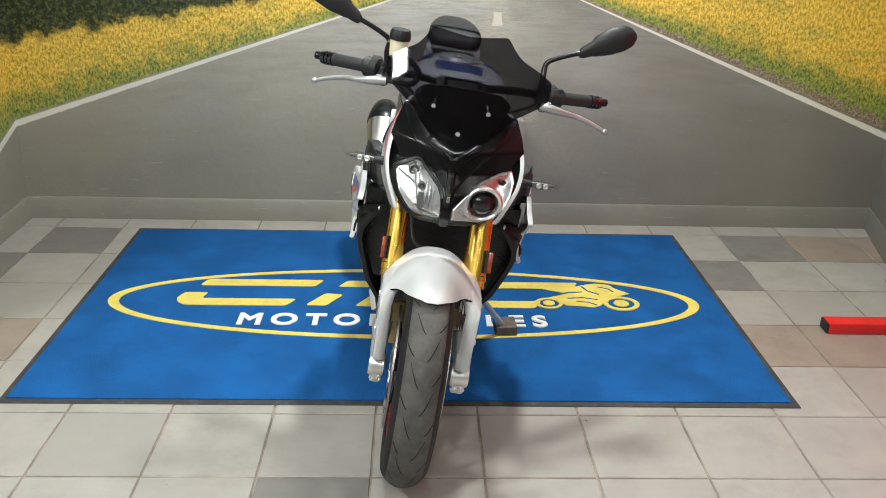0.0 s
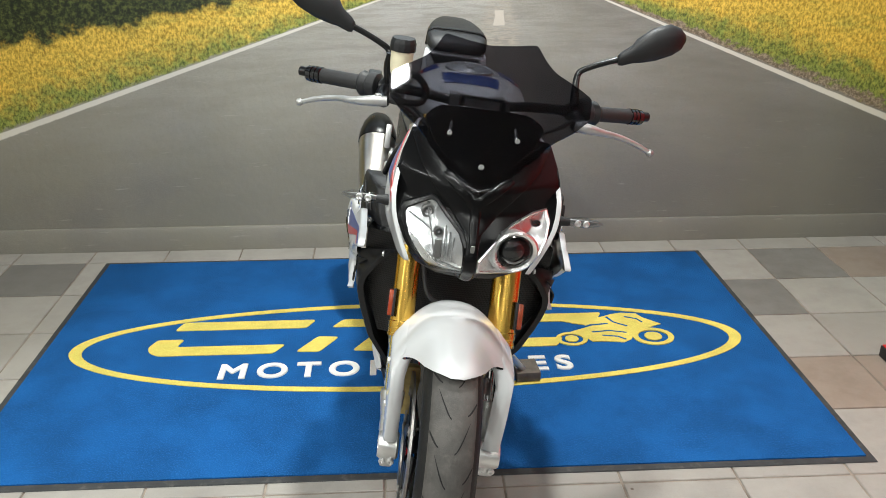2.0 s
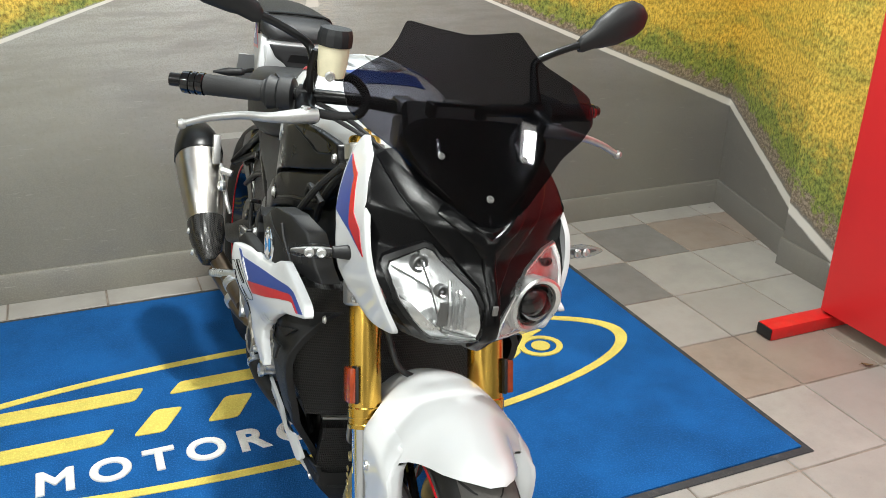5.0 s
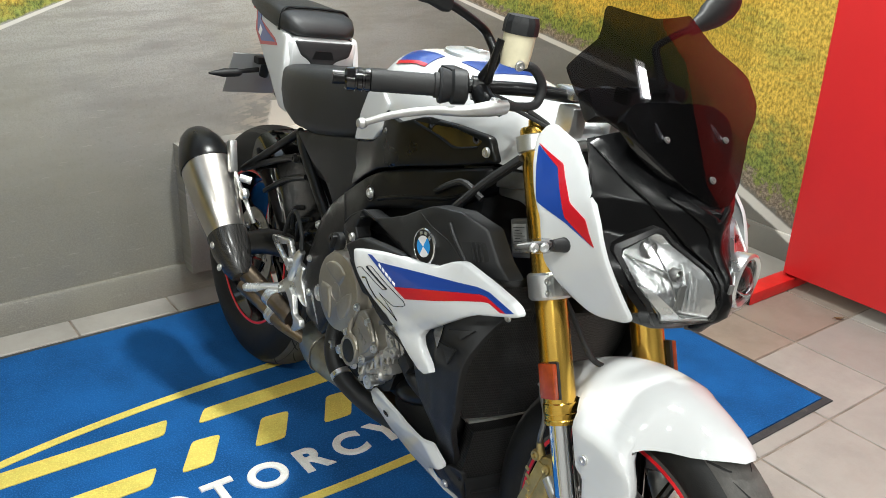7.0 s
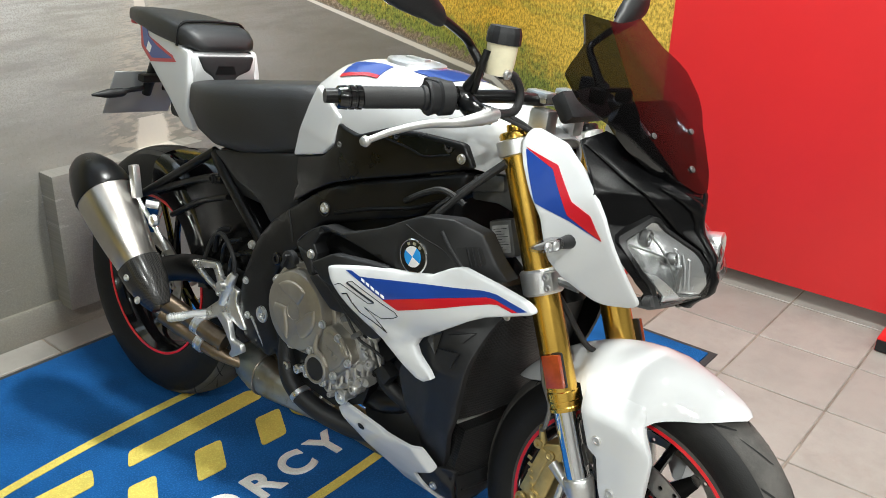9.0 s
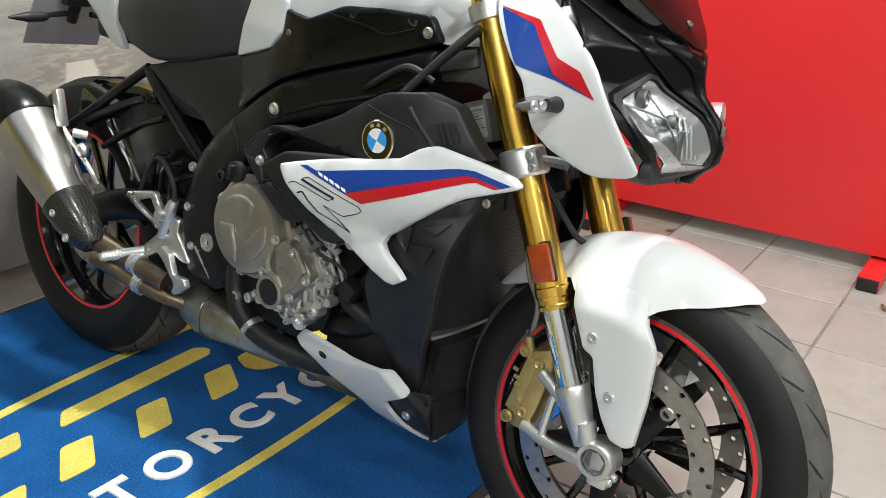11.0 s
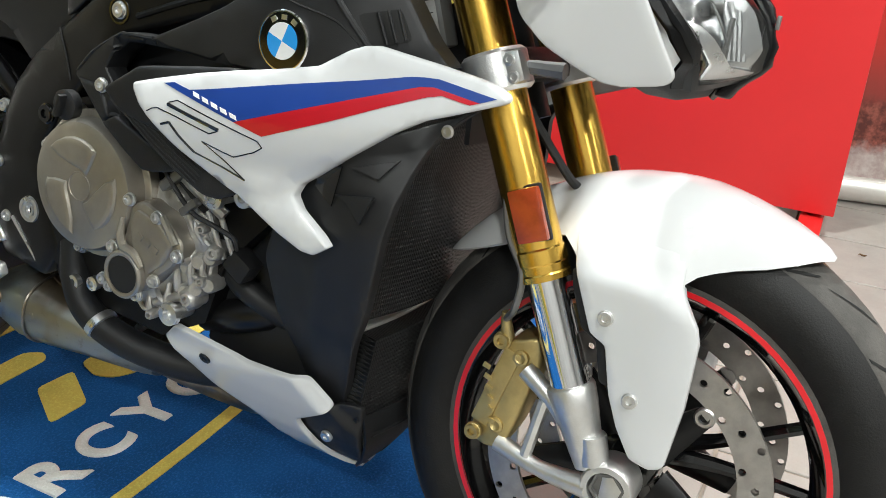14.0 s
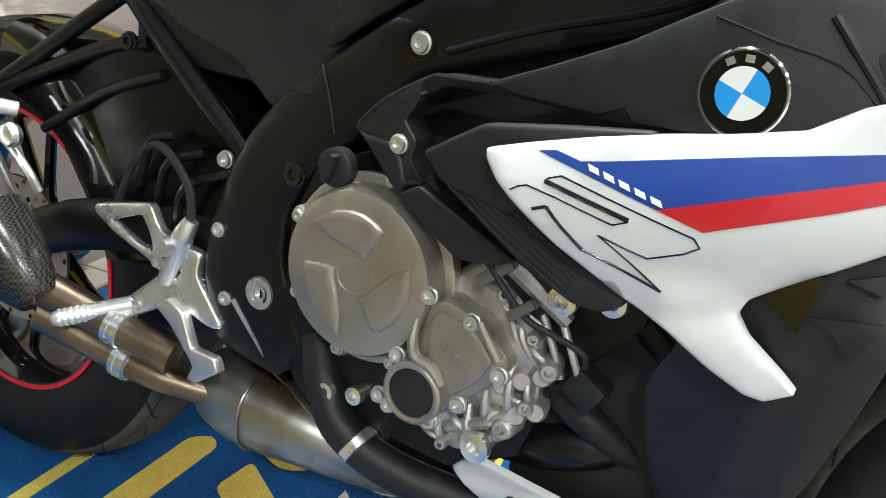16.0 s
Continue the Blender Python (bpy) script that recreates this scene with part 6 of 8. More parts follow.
BELLY = [(0.597, 0.269), (0.571, 0.296), (0.458, 0.281), (0.368, 0.291), (0.338, 0.262), (0.338, 0.253), (0.393, 0.217), (0.380, 0.180), (0.364, 0.150), (0.346, 0.120), (0.352, 0.110), (0.380, 0.114), (0.402, 0.134), (0.422, 0.152), (0.442, 0.169), (0.465, 0.196), (0.520, 0.218), (0.552, 0.242)]


def belly_x(a, b):
    x = float(np.interp(b, (0.10, 0.114, 0.134, 0.152, 0.169, 0.198, 0.225, 0.25, 0.28, 0.305), (-0.006, 0.010, 0.046, 0.071, 0.090, 0.114, 0.130, 0.143, 0.155, 0.166)))
    front = (0.368 - a) * 0.696 - (0.291 - b) * 0.718  # along the chamfer's normal
    return x - 0.011 * ease(front, -0.016, 0.0) - 0.006 * ease(b + 0.13 * (a - 0.46), 0.272, 0.286) * ease(a, 0.40, 0.46)


for s in SIDES:
    tr = part("tank_side_trim", sheet(rounded(TRIM, 0.010, 3), lambda a, b, s=s: (s * trim_x(a, b), a, b), (-s * 0.02, 0, 0), 2, 0.003, (TRIM_HOLE,)), BLACK_SATIN, bike, "satin black tank side trim", 40)
    bolt((s * trim_x(0.402, 0.842), 0.402, 0.842), X * s, 0.008, 0.005, tr)
    bolt((s * trim_x(0.668, 0.802), 0.668, 0.802), X * s, 0.005, 0.003, tr, GREY_METAL)
    part("vent_slot", sheet(rounded([(0.580, 0.846), (0.479, 0.861), (0.417, 0.857), (0.425, 0.845), (0.474, 0.830), (0.508, 0.837)], 0.004, 2), lambda a, b, s=s: (s * (trim_x(a, b) + 0.0006), a, b), (-s * 0.002, 0, 0), 1), BLACK_GLOSS, tr)
    part("vent_lip", tube([(s * (trim_x(a, b) + 0.0006), a, b) for a, b in ((0.580, 0.845), (0.508, 0.836), (0.474, 0.829), (0.425, 0.844))], 0.0022, 6, 3), BLACK_SATIN, tr)
    part("tank_flap", sheet(rounded([(0.774, 0.892), (0.679, 0.852), (0.687, 0.798), (0.719, 0.769), (0.826, 0.738), (0.815, 0.791), (0.796, 0.847)], 0.005, 2), lambda a, b, s=s: (s * (trim_x(a, b) + 0.003 - 0.10 * max(0.0, b - 0.80)), a, b), (-s * 0.010, 0, 0), 2, 0.002), WHITE_PAINT, tank, "white rear flank of the tank", 50)
    tg = part("label", box((0.002, 0.048, 0.019), Matrix.Translation((s * 0.1225, 0.356, 0.850)) @ pose(0, 0, -s * 12, -15), 0.0004), BLACK_SATIN, tank, "small black label with pale bars")
    part("label_bar", join(*[box((0.001, 0.0045, 0.008), Matrix.Translation((s * 0.1225, 0.356, 0.850)) @ pose(0, 0, -s * 12, -15) @ pose(s * 0.0013, -0.0185 + 0.0062 * k, -0.002)) for k in range(7)]), DECAL_WHITE, tg)
    fr = part("frame", sheet(rounded(FRAME, 0.014, 3), lambda a, b, s=s: (s * frame_x(a, b), a, b), (-s * 0.045, 0, 0), 2, 0.006), BLACK_FRAME, bike, "black cast main frame", 40)
    part("frame_seam", tube([(s * (frame_x(a, b) + 0.0005), a, b) for a, b in ((0.800, 0.632), (0.785, 0.600), (0.775, 0.570))], 0.0015, 6), GROOVE, fr)
    part("frame_rib", tube([(s * (frame_x(a, b) - 0.001), a, b) for a, b in ((0.430, 0.757), (0.490, 0.728), (0.580, 0.700), (0.660, 0.668))], 0.0045, 8), BLACK_SATIN, fr)
    part("bolt_recess", lathe([(-0.001, 0.0165), (0.0012, 0.016), (0.0012, 0.0135), (-0.001, 0.013)], (s * frame_x(0.687, 0.670), 0.687, 0.670), X * s, 24), BLACK_GLOSS, fr)
    bolt((s * (frame_x(0.687, 0.670) - 0.001), 0.686, 0.671), X * s, 0.0095, 0.006, fr)
    bolt((s * (frame_x(0.82, 0.517) + 0.001), 0.820, 0.517), X * s, 0.012, 0.006, fr, BLACK_GLOSS)
    for y, z in ((0.925, 0.428), (0.907, 0.352)):
        bolt((s * (frame_x(y, z) + 0.001), y, z), X * s, 0.0075, 0.005, fr)
    part("polished_edge", sheet([(0.899, 0.352), (0.893, 0.356), (0.848, 0.312), (0.842, 0.303)], lambda a, b, s=s: (s * (frame_x(a, b) + 0.0012), a, b), (-s * 0.002, 0, 0), 0), BRIGHT, fr, "polished edge")
    part("headstock_plate", sheet(rounded([(0.490, 0.796), (0.415, 0.814), (0.404, 0.785), (0.431, 0.768), (0.470, 0.764)], 0.004, 2), lambda a, b, s=s: (s * 0.100, a, b), (-s * 0.01, 0, 0), 1, 0.002), GREY_METAL, fr, "dull grey cast headstock")
    part("headstock_plate", sheet(rounded([(0.400, 0.795), (0.349, 0.828), (0.300, 0.846), (0.284, 0.770), (0.335, 0.778), (0.389, 0.770)], 0.004, 2), lambda a, b, s=s: (s * 0.090, a, b), (-s * 0.01, 0, 0), 1, 0.002), GREY_METAL, fr, "dull grey cast headstock")
    part("pivot_ring", lathe([(0, 0.019), (0.004, 0.018), (0.004, 0.0125), (0.0005, 0.012), (0.0005, 0.0095), (0.0035, 0.009), (0.0035, 0.006), (-0.001, 0.0055)], (s * 0.1425, 0.855, 0.375), X * s, 28), BRIGHT, fr)
    pn = part("side_panel", sheet(rounded(PANEL, 0.003, 3), lambda a, b, s=s: (s * panel_x(a, b), a, b), (-s * 0.011, 0, 0), 3, 0.0028), WHITE_PAINT, bike, "white side panel with blue and red stripe", 60)
    part("blue_stripe", sheet(P_BLUE, lambda a, b, s=s: (s * (panel_x(a, b) + 0.0006), a, b), (-s * 0.001, 0, 0), 2), DECAL_BLUE, pn, "", 60)
    part("red_stripe", sheet(P_RED, lambda a, b, s=s: (s * (panel_x(a, b) + 0.0008), a, b), (-s * 0.001, 0, 0), 2), DECAL_RED, pn, "", 60)
    for line, lw in STROKES:
        for (a0, b0), (a1, b1) in zip(line, line[1:]):
            part("outline_mark", tube([(s * (panel_x(a, b) + 0.0002), a, b) for a, b in ((a0, b0), ((a0 + a1) / 2, (b0 + b1) / 2), (a1, b1))], lw, 6, 2), BLACK_GLOSS, pn)
    for k in range(5):
        y0, z0 = 0.475 - 0.0122 * k, 0.6150 - 0.0030 * k
        part("pale_mark", sheet([(y0 - 0.0052, z0 - 0.0036), (y0 + 0.0028, z0 - 0.0016), (y0 + 0.0050, z0 + 0.0028), (y0 - 0.0030, z0 + 0.0008)], lambda a, b, s=s: (s * (panel_x(a, b) + 0.0016), a, b), (-s * 0.0008, 0, 0), 0), DECAL_WHITE, pn)
    cv = part("airbox_cover", sheet(rounded(COVER_LINE, 0.005, 2), lambda a, b, s=s: (s * cover_x(a, b), a, b), (-s * 0.03, 0, 0), 2, 0.003), BLACK_PLASTIC, bike, "matt black airbox cover with a round badge", 25)
    part("facet", sheet([(0.722, 0.585), (0.688, 0.584), (0.672, 0.572), (0.662, 0.548), (0.674, 0.541)], lambda a, b, s=s: (s * (cover_x(a, b) + 0.004), a, b), (-s * 0.008, 0, 0), 1, 0.003), BLACK_PLASTIC, cv)
    part("top_edge", tube([(s * (cover_x(a, b) - 0.001), a, b) for a, b in ((0.725, 0.594), (0.697, 0.621), (0.657, 0.646), (0.643, 0.650), (0.606, 0.652), (0.593, 0.653))], 0.0022, 6, 3), BLACK_PLASTIC, cv)
    bc = Vector((s * 0.224, 0.391, 0.684))
    bd = part("badge", lathe([(0, 0.0308), (0.003, 0.0308), (0.0045, 0.0295), (0.0045, 0.0283), (0.0035, 0.0278)], bc, X * s, 40), CHROME, cv, "round chrome-edged badge with blue and white quarters")
    part("badge_face", lathe([(0.001, 0.0282), (0.0040, 0.0278), (0.0042, 0.0186)], bc, X * s, 40), BLACK_GLOSS, cv)
    for q in range(4):
        a0 = math.pi / 2 * q + radians(20)
        fan = [(0, 0)] + [(0.0182 * math.cos(a0 + math.pi / 2 * k / 8), 0.0182 * math.sin(a0 + math.pi / 2 * k / 8)) for k in range(9)]
        part("badge_quarter", sheet(fan, lambda a, b, s=s, bc=bc: (bc.x + s * 0.0052, bc.y + a, bc.z + b), (-s * 0.001, 0, 0), 0), DECAL_SKY if q % 2 else DECAL_WHITE, cv)
    for k in range(3):
        a0 = radians(58 + 32 * k)
        part("badge_mark", box((0.001, 0.006, 0.005), Matrix.Translation(bc + Vector((s * 0.0048, -0.0232 * math.cos(a0), 0.0232 * math.sin(a0)))) @ pose(0, 0, 0, 90 - math.degrees(a0))), BRIGHT, cv)
    bolt((s * (cover_x(0.676, 0.584) + 0.001), 0.676, 0.584), X * s, 0.008, 0.006, cv)
    part("cover_seam", tube([(s * (cover_x(a, b) + 0.0004), a, b) for a, b in ((0.420, 0.731), (0.379, 0.721), (0.337, 0.712), (0.309, 0.690))], 0.0012, 6, 3), GROOVE, cv)
    vent = part("air_vent", sheet(rounded([(0.318, 0.722), (0.282, 0.733), (0.267, 0.705), (0.300, 0.692)], 0.005, 2), lambda a, b, s=s: (s * (cover_x(a, b) + 0.0006), a, b), (-s * 0.003, 0, 0), 0), GROOVE, cv, "dark intake grille")
    for k in range(4):
        part("vent_bar", tube([(s * (cover_x(0.30, 0.71) + 0.001), 0.311 - 0.011 * k, 0.724 + 0.003 * k), (s * (cover_x(0.29, 0.70) + 0.001), 0.298 - 0.010 * k, 0.694 + 0.004 * k)], 0.0016, 6), BLACK_PLASTIC, vent)
    part("cover_edge", tube([(s * (cover_x(a, b) + 0.001), a, b) for a, b in ((0.347, 0.742), (0.329, 0.722), (0.303, 0.692))], 0.0035, 8, 3), BLACK_PLASTIC, cv)
    # black parts behind the white panel's rear edge
    part("panel_underlay", sheet(rounded([(0.628, 0.592), (0.619, 0.598), (0.576, 0.626), (0.511, 0.637), (0.440, 0.648), (0.440, 0.630), (0.530, 0.600), (0.540, 0.560), (0.600, 0.570)], 0.005, 2), lambda a, b, s=s: (s * 0.234, a, b), (-s * 0.016, 0, 0), 1, 0.003), BLACK_PLASTIC, pn)
    part("knee_guard", sheet(rounded([(0.630, 0.590), (0.614, 0.573), (0.528, 0.523), (0.480, 0.503), (0.455, 0.503), (0.436, 0.516), (0.470, 0.552), (0.540, 0.596), (0.570, 0.610)], 0.006, 2), lambda a, b, s=s: (s * (0.229 - 0.05 * max(0.0, a - 0.56)), a, b), (-s * 0.012, 0, 0), 1, 0.003), GRIP, pn, "finely ribbed black guard")
    for k in range(9):
        u = k / 8
        part("guard_rib", tube([(s * (0.2295 - 0.05 * max(0.0, a - 0.56)), a, b) for a, b in ((0.622 - 0.022 * u, 0.585 + 0.012 * u), (0.560 - 0.030 * u, 0.546 + 0.030 * u), (0.490 - 0.020 * u, 0.511 + 0.034 * u))], 0.0009, 5, 3), GRIP, pn)
    part("side_plate", sheet(rounded([(0.668, 0.541), (0.647, 0.554), (0.610, 0.540), (0.543, 0.513), (0.560, 0.505), (0.585, 0.500), (0.600, 0.499), (0.629, 0.515)], 0.003, 2), lambda a, b, s=s: (s * (0.196 + 0.02 * (0.67 - a)), a, b), (-s * 0.014, 0, 0), 1, 0.002), BLACK_PLASTIC, pn, "flat black side plate")
    dr = part("radiator_side_cover", sheet(rounded(DROP, 0.012, 3), lambda a, b, s=s: (s * drop_x(a, b), a, b), (-s * 0.012, 0, 0), 3, 0.002), BLACK_PLASTIC, bike, "matt black radiator side cover", 30)
    bolt((s * (drop_x(0.229, 0.622) + 0.001), 0.229, 0.622), X * s, 0.006, 0.004, dr)
    part("crease", sheet([(0.314, 0.544), (0.269, 0.552), (0.280, 0.521), (0.300, 0.540)], lambda a, b, s=s: (s * (drop_x(a, b) + 0.004 + 0.2 * max(0, 0.32 - a)), a, b), (-s * 0.004, 0, 0), 1), BLACK_PLASTIC, dr)
    part("crease", sheet([(0.297, 0.576), (0.258, 0.589), (0.271, 0.569)], lambda a, b, s=s: (s * (drop_x(a, b) + 0.003 + 0.15 * max(0, 0.32 - a)), a, b), (-s * 0.004, 0, 0), 1), BLACK_PLASTIC, dr)
    part("smoky_insert", sheet([(0.34, 0.566), (0.31, 0.574), (0.318, 0.53), (0.345, 0.545)], lambda a, b, s=s: (s * (drop_x(a, b) + 0.003), a, b), (-s * 0.002, 0, 0), 0), BLACK_GLOSS, dr)
    bl = part("belly_pan", sheet(rounded(BELLY, 0.007, 3), lambda a, b, s=s: (s * belly_x(a, b), a, b), (-s * 0.006, 0, 0.002), 3, 0.0015), WHITE_PAINT, bike, "white belly pan", 50)
    bolt((s * (belly_x(0.522, 0.265) + 0.001), 0.522, 0.265), Vector((s, 0, -0.5)), 0.0075, 0.002, bl, BLACK_SATIN)
    part("belly_fill", sheet(rounded([(0.33, 0.262), (0.41, 0.225), (0.39, 0.18), (0.362, 0.124), (0.338, 0.128), (0.322, 0.165), (0.312, 0.21), (0.305, 0.262)], 0.008, 3), lambda a, b, s=s: (s * (belly_x(a, b) - 0.013 - 0.3 * max(0, 0.33 - a)), a, b), (-s * 0.008, 0, 0), 2, 0.002), BLACK_PLASTIC, bl)
    bolt((s * (belly_x(0.355, 0.202) - 0.010), 0.355, 0.202), Vector((s, 0, -0.3)), 0.0075, 0.005, bl)

# seats
def pad(rows, n=20, power=0.55):
    """A padded form: rows of (y, half width, bottom, top)."""
    rings = []
    for y, w, lo, hi in rows:
        mid, hh = (lo + hi) / 2, (hi - lo) / 2
        ring = []
        for k in range(n):
            a = 2 * math.pi * k / n
            c, sn = math.cos(a), math.sin(a)
            ring.append(Vector((w * math.copysign(abs(c) ** power, c), y, mid + hh * math.copysign(abs(sn) ** power, sn))))
        rings.append(ring)
    return loft(rings)


part("rider_seat", pad([(0.772, 0.060, 0.775, 0.850), (0.780, 0.088, 0.755, 0.874), (0.800, 0.104, 0.742, 0.880), (0.84, 0.120, 0.726, 0.880), (0.90, 0.134, 0.708, 0.872), (1.00, 0.147, 0.690, 0.852), (1.08, 0.149, 0.686, 0.836), (1.14, 0.140, 0.700, 0.823), (1.20, 0.120, 0.730, 0.813), (1.235, 0.095, 0.760, 0.804)], 28, 0.40), VINYL, bike, "black vinyl rider seat", 60)
part("pillion_seat", pad([(1.235, 0.055, 0.874, 0.886), (1.245, 0.082, 0.868, 0.906), (1.28, 0.094, 0.868, 0.922), (1.34, 0.094, 0.868, 0.930), (1.42, 0.084, 0.872, 0.932), (1.50, 0.068, 0.878, 0.930), (1.58, 0.048, 0.886, 0.922), (1.60, 0.03, 0.894, 0.910)], 24, 0.45), VINYL, bike, "black vinyl pillion seat", 60)
part("seat_strap", tube([(-0.094, 1.30, 0.872), (-0.086, 1.30, 0.921), (-0.04, 1.30, 0.929), (0.04, 1.30, 0.929), (0.086, 1.30, 0.921), (0.094, 1.30, 0.872)], 0.0035, 8), BLACK_SATIN, bike)
part("seat_step", pad([(1.236, 0.084, 0.79, 0.862), (1.246, 0.092, 0.785, 0.868), (1.30, 0.090, 0.80, 0.870), (1.45, 0.066, 0.83, 0.872), (1.54, 0.038, 0.86, 0.883)], 24, 0.35), WHITE_PAINT, bike, "white seat base cowl", 50)
ins = part("step_pad", sheet(rounded([(-0.080, 0.860), (0.080, 0.860), (0.072, 0.826), (0.036, 0.812), (0.026, 0.798), (-0.026, 0.798), (-0.036, 0.812), (-0.060, 0.826)], 0.006, 2), lambda a, b: (a, 1.2335, b), (0, 0.006, 0), 1, 0.003), VINYL, bike, "black padded front of the pillion step")
part("step_crease", sheet([(-0.022, 0.838), (0.022, 0.838), (0.030, 0.818), (-0.030, 0.818)], lambda a, b: (a, 1.2325, b), (0, 0.002, 0), 0), BLACK_SATIN, ins)
for s in SIDES:
    part("seat_rail_cover", sheet(rounded([(1.105, 0.675), (0.80, 0.745), (0.76, 0.70), (0.84, 0.585), (0.875, 0.572), (0.93, 0.615), (1.01, 0.632)], 0.012, 3), lambda a, b, s=s: (s * (0.126 - 0.05 * max(0, a - 0.9)), a, b), (-s * 0.02, 0, 0), 1, 0.003), BLACK_PLASTIC, bike, "black seat rail cover", 40)
TAIL = [(1.212, 0.688), (1.238, 0.740), (1.236, 0.800), (1.250, 0.868), (1.301, 0.874), (1.400, 0.885), (1.455, 0.900), (1.492, 0.912), (1.507, 0.888), (1.484, 0.836), (1.425, 0.806), (1.330, 0.750), (1.255, 0.693)]


def tail_x(a, b):
    return 0.094 - 0.12 * max(0, a - 1.25) + 0.008 * math.sin(max(0, min(1, (b - 0.67) / 0.22)) * math.pi)


for s in SIDES:
    tl = part("tail_panel", sheet(rounded(TAIL, 0.010, 3), lambda a, b, s=s: (s * tail_x(a, b), a, b), (-s * 0.012, 0, 0), 2, 0.003), WHITE_PAINT, bike, "white tail panel with blue and red flash", 50)
    part("red_flash", sheet([(1.480, 0.906), (1.500, 0.887), (1.479, 0.839), (1.424, 0.812), (1.298, 0.834), (1.320, 0.846), (1.450, 0.870)], lambda a, b, s=s: (s * (tail_x(a, b) + 0.0010), a, b), (-s * 0.001, 0, 0), 1), DECAL_RED, tl)
    part("blue_flash", sheet([(1.470, 0.902), (1.488, 0.885), (1.466, 0.845), (1.418, 0.822), (1.316, 0.839), (1.400, 0.854), (1.450, 0.870)], lambda a, b, s=s: (s * (tail_x(a, b) + 0.0018), a, b), (-s * 0.001, 0, 0), 1), DECAL_BLUE, tl)
    part("pale_mark", sheet([(1.425, 0.848), (1.445, 0.858), (1.450, 0.838), (1.430, 0.832)], lambda a, b, s=s: (s * (tail_x(a, b) + 0.0026), a, b), (-s * 0.001, 0, 0), 0), DECAL_WHITE, tl)
    ri = part("rear_indicator", tube([(s * 0.03, 1.535, 0.722), (s * 0.075, 1.534, 0.716), (s * 0.088, 1.534, 0.712), (s * 0.125, 1.535, 0.709), (s * 0.168, 1.536, 0.706)], [0.007, 0.006, 0.011, 0.012, 0.003], 12), BLACK_PLASTIC, bike, "black rear indicator")
    # subframe
    sb = part("subframe", tube([(s * 0.10, 0.930, 0.510), (s * 0.10, 1.075, 0.625), (s * 0.09, 1.13, 0.66)], [0.014, 0.015, 0.014], 10, 4, 0.8), BLACK_FRAME, bike, "black subframe tube")
    part("subframe_tube", tube([(s * 0.12, 1.36, 0.500), (s * 0.10, 1.20, 0.615), (s * 0.09, 1.13, 0.665)], 0.0105, 10), BLACK_FRAME, sb)
    part("subframe_tube", tube([(s * 0.12, 1.37, 0.495), (s * 0.10, 1.175, 0.585), (s * 0.10, 1.085, 0.609)], 0.0085, 10), BLACK_FRAME, sb)
    part("subframe_tube", tube([(s * 0.10, 1.27, 0.468), (s * 0.10, 1.16, 0.535), (s * 0.10, 1.06, 0.575)], 0.007, 10), BLACK_FRAME, sb)
    bolt((s * 0.114, 0.942, 0.502), X * s, 0.009, 0.008, sb)
    bolt((s * 0.108, 1.108, 0.606), X * s, 0.010, 0.008, sb, BLACK_SATIN)
    # rear foot peg
    rp = part("rear_footpeg", box((0.020, 0.022, 0.080), Matrix.Translation((s * 0.178, 1.312, 0.548)) @ pose(0, 0, 0, -16), 0.005), SILVER, bike, "folded silver rear footpeg")
    part("peg_mount", join(tube([(s * 0.165, 1.285, 0.500), (s * 0.14, 1.27, 0.495)], 0.010, 10), tube([(s * 0.16, 1.33, 0.50), (s * 0.155, 1.24, 0.435), (s * 0.145, 1.22, 0.40)], 0.006, 8)), SILVER, rp)
    part("mount_ball", lathe([(-0.012, 0.006), (-0.008, 0.013), (0, 0.016), (0.008, 0.013), (0.012, 0.006)], (s * 0.168, 1.243, 0.470), X, 18), BRIGHT, rp)
    # swing arm
    part("swingarm", tube([(s * 0.085, 0.87, 0.372), (s * 0.090, 1.02, 0.385), (s * 0.105, 1.20, 0.355), (s * 0.110, 1.38, 0.272), (s * 0.110, 1.43, 0.262)], [0.030, 0.036, 0.034, 0.028, 0.022], 12, 4, 0.55), BLACK_FRAME, bike, "black swingarm")
part("tail_light", box((0.07, 0.02, 0.02), pose(0, 1.585, 0.888), 0.004), DECAL_RED, bike)
pl = part("plate_bracket", join(tube([(0, 1.50, 0.83), (0, 1.545, 0.75), (0, 1.565, 0.70)], [0.02, 0.014, 0.012], 10), box((0.10, 0.03, 0.02), pose(0, 1.515, 0.752), 0.006)), BLACK_PLASTIC, bike, "black plate bracket")
part("plate_back", box((0.19, 0.004, 0.13), Matrix.Translation((0, 1.585, 0.700)) @ pose(0, 0, 0, 24), 0.001), GREY_FILM, pl, "plain grey back of the plate")


def hug_row(th, r=0.345):
    return [REAR + Vector((x, -math.cos(th) * (r - d), math.sin(th) * (r - d))) for x, d in ((-0.100, 0.10), (-0.099, 0.06), (-0.095, 0.03), (-0.080, 0.014), (-0.05, 0.004), (0, 0), (0.05, 0.004), (0.080, 0.014), (0.095, 0.03), (0.099, 0.06), (0.100, 0.10))]


part("rear_hugger", grid([hug_row(radians(a)) for a in range(14, 92, 6)], 0.004), BLACK_GLOSS, bike, "black rear hugger", 50)
part("chain_guard", box((0.03, 0.30, 0.03), Matrix.Translation((0.115, 1.15, 0.43)) @ pose(0, 0, 0, -5), 0.006), BLACK_PLASTIC, bike)
part("shock", join(tube([(0, 0.97, 0.40), (0, 1.02, 0.62)], 0.024, 12), tube([(0, 0.98, 0.62), (0, 1.04, 0.70)], 0.035, 12)), BLACK_SATIN, bike)

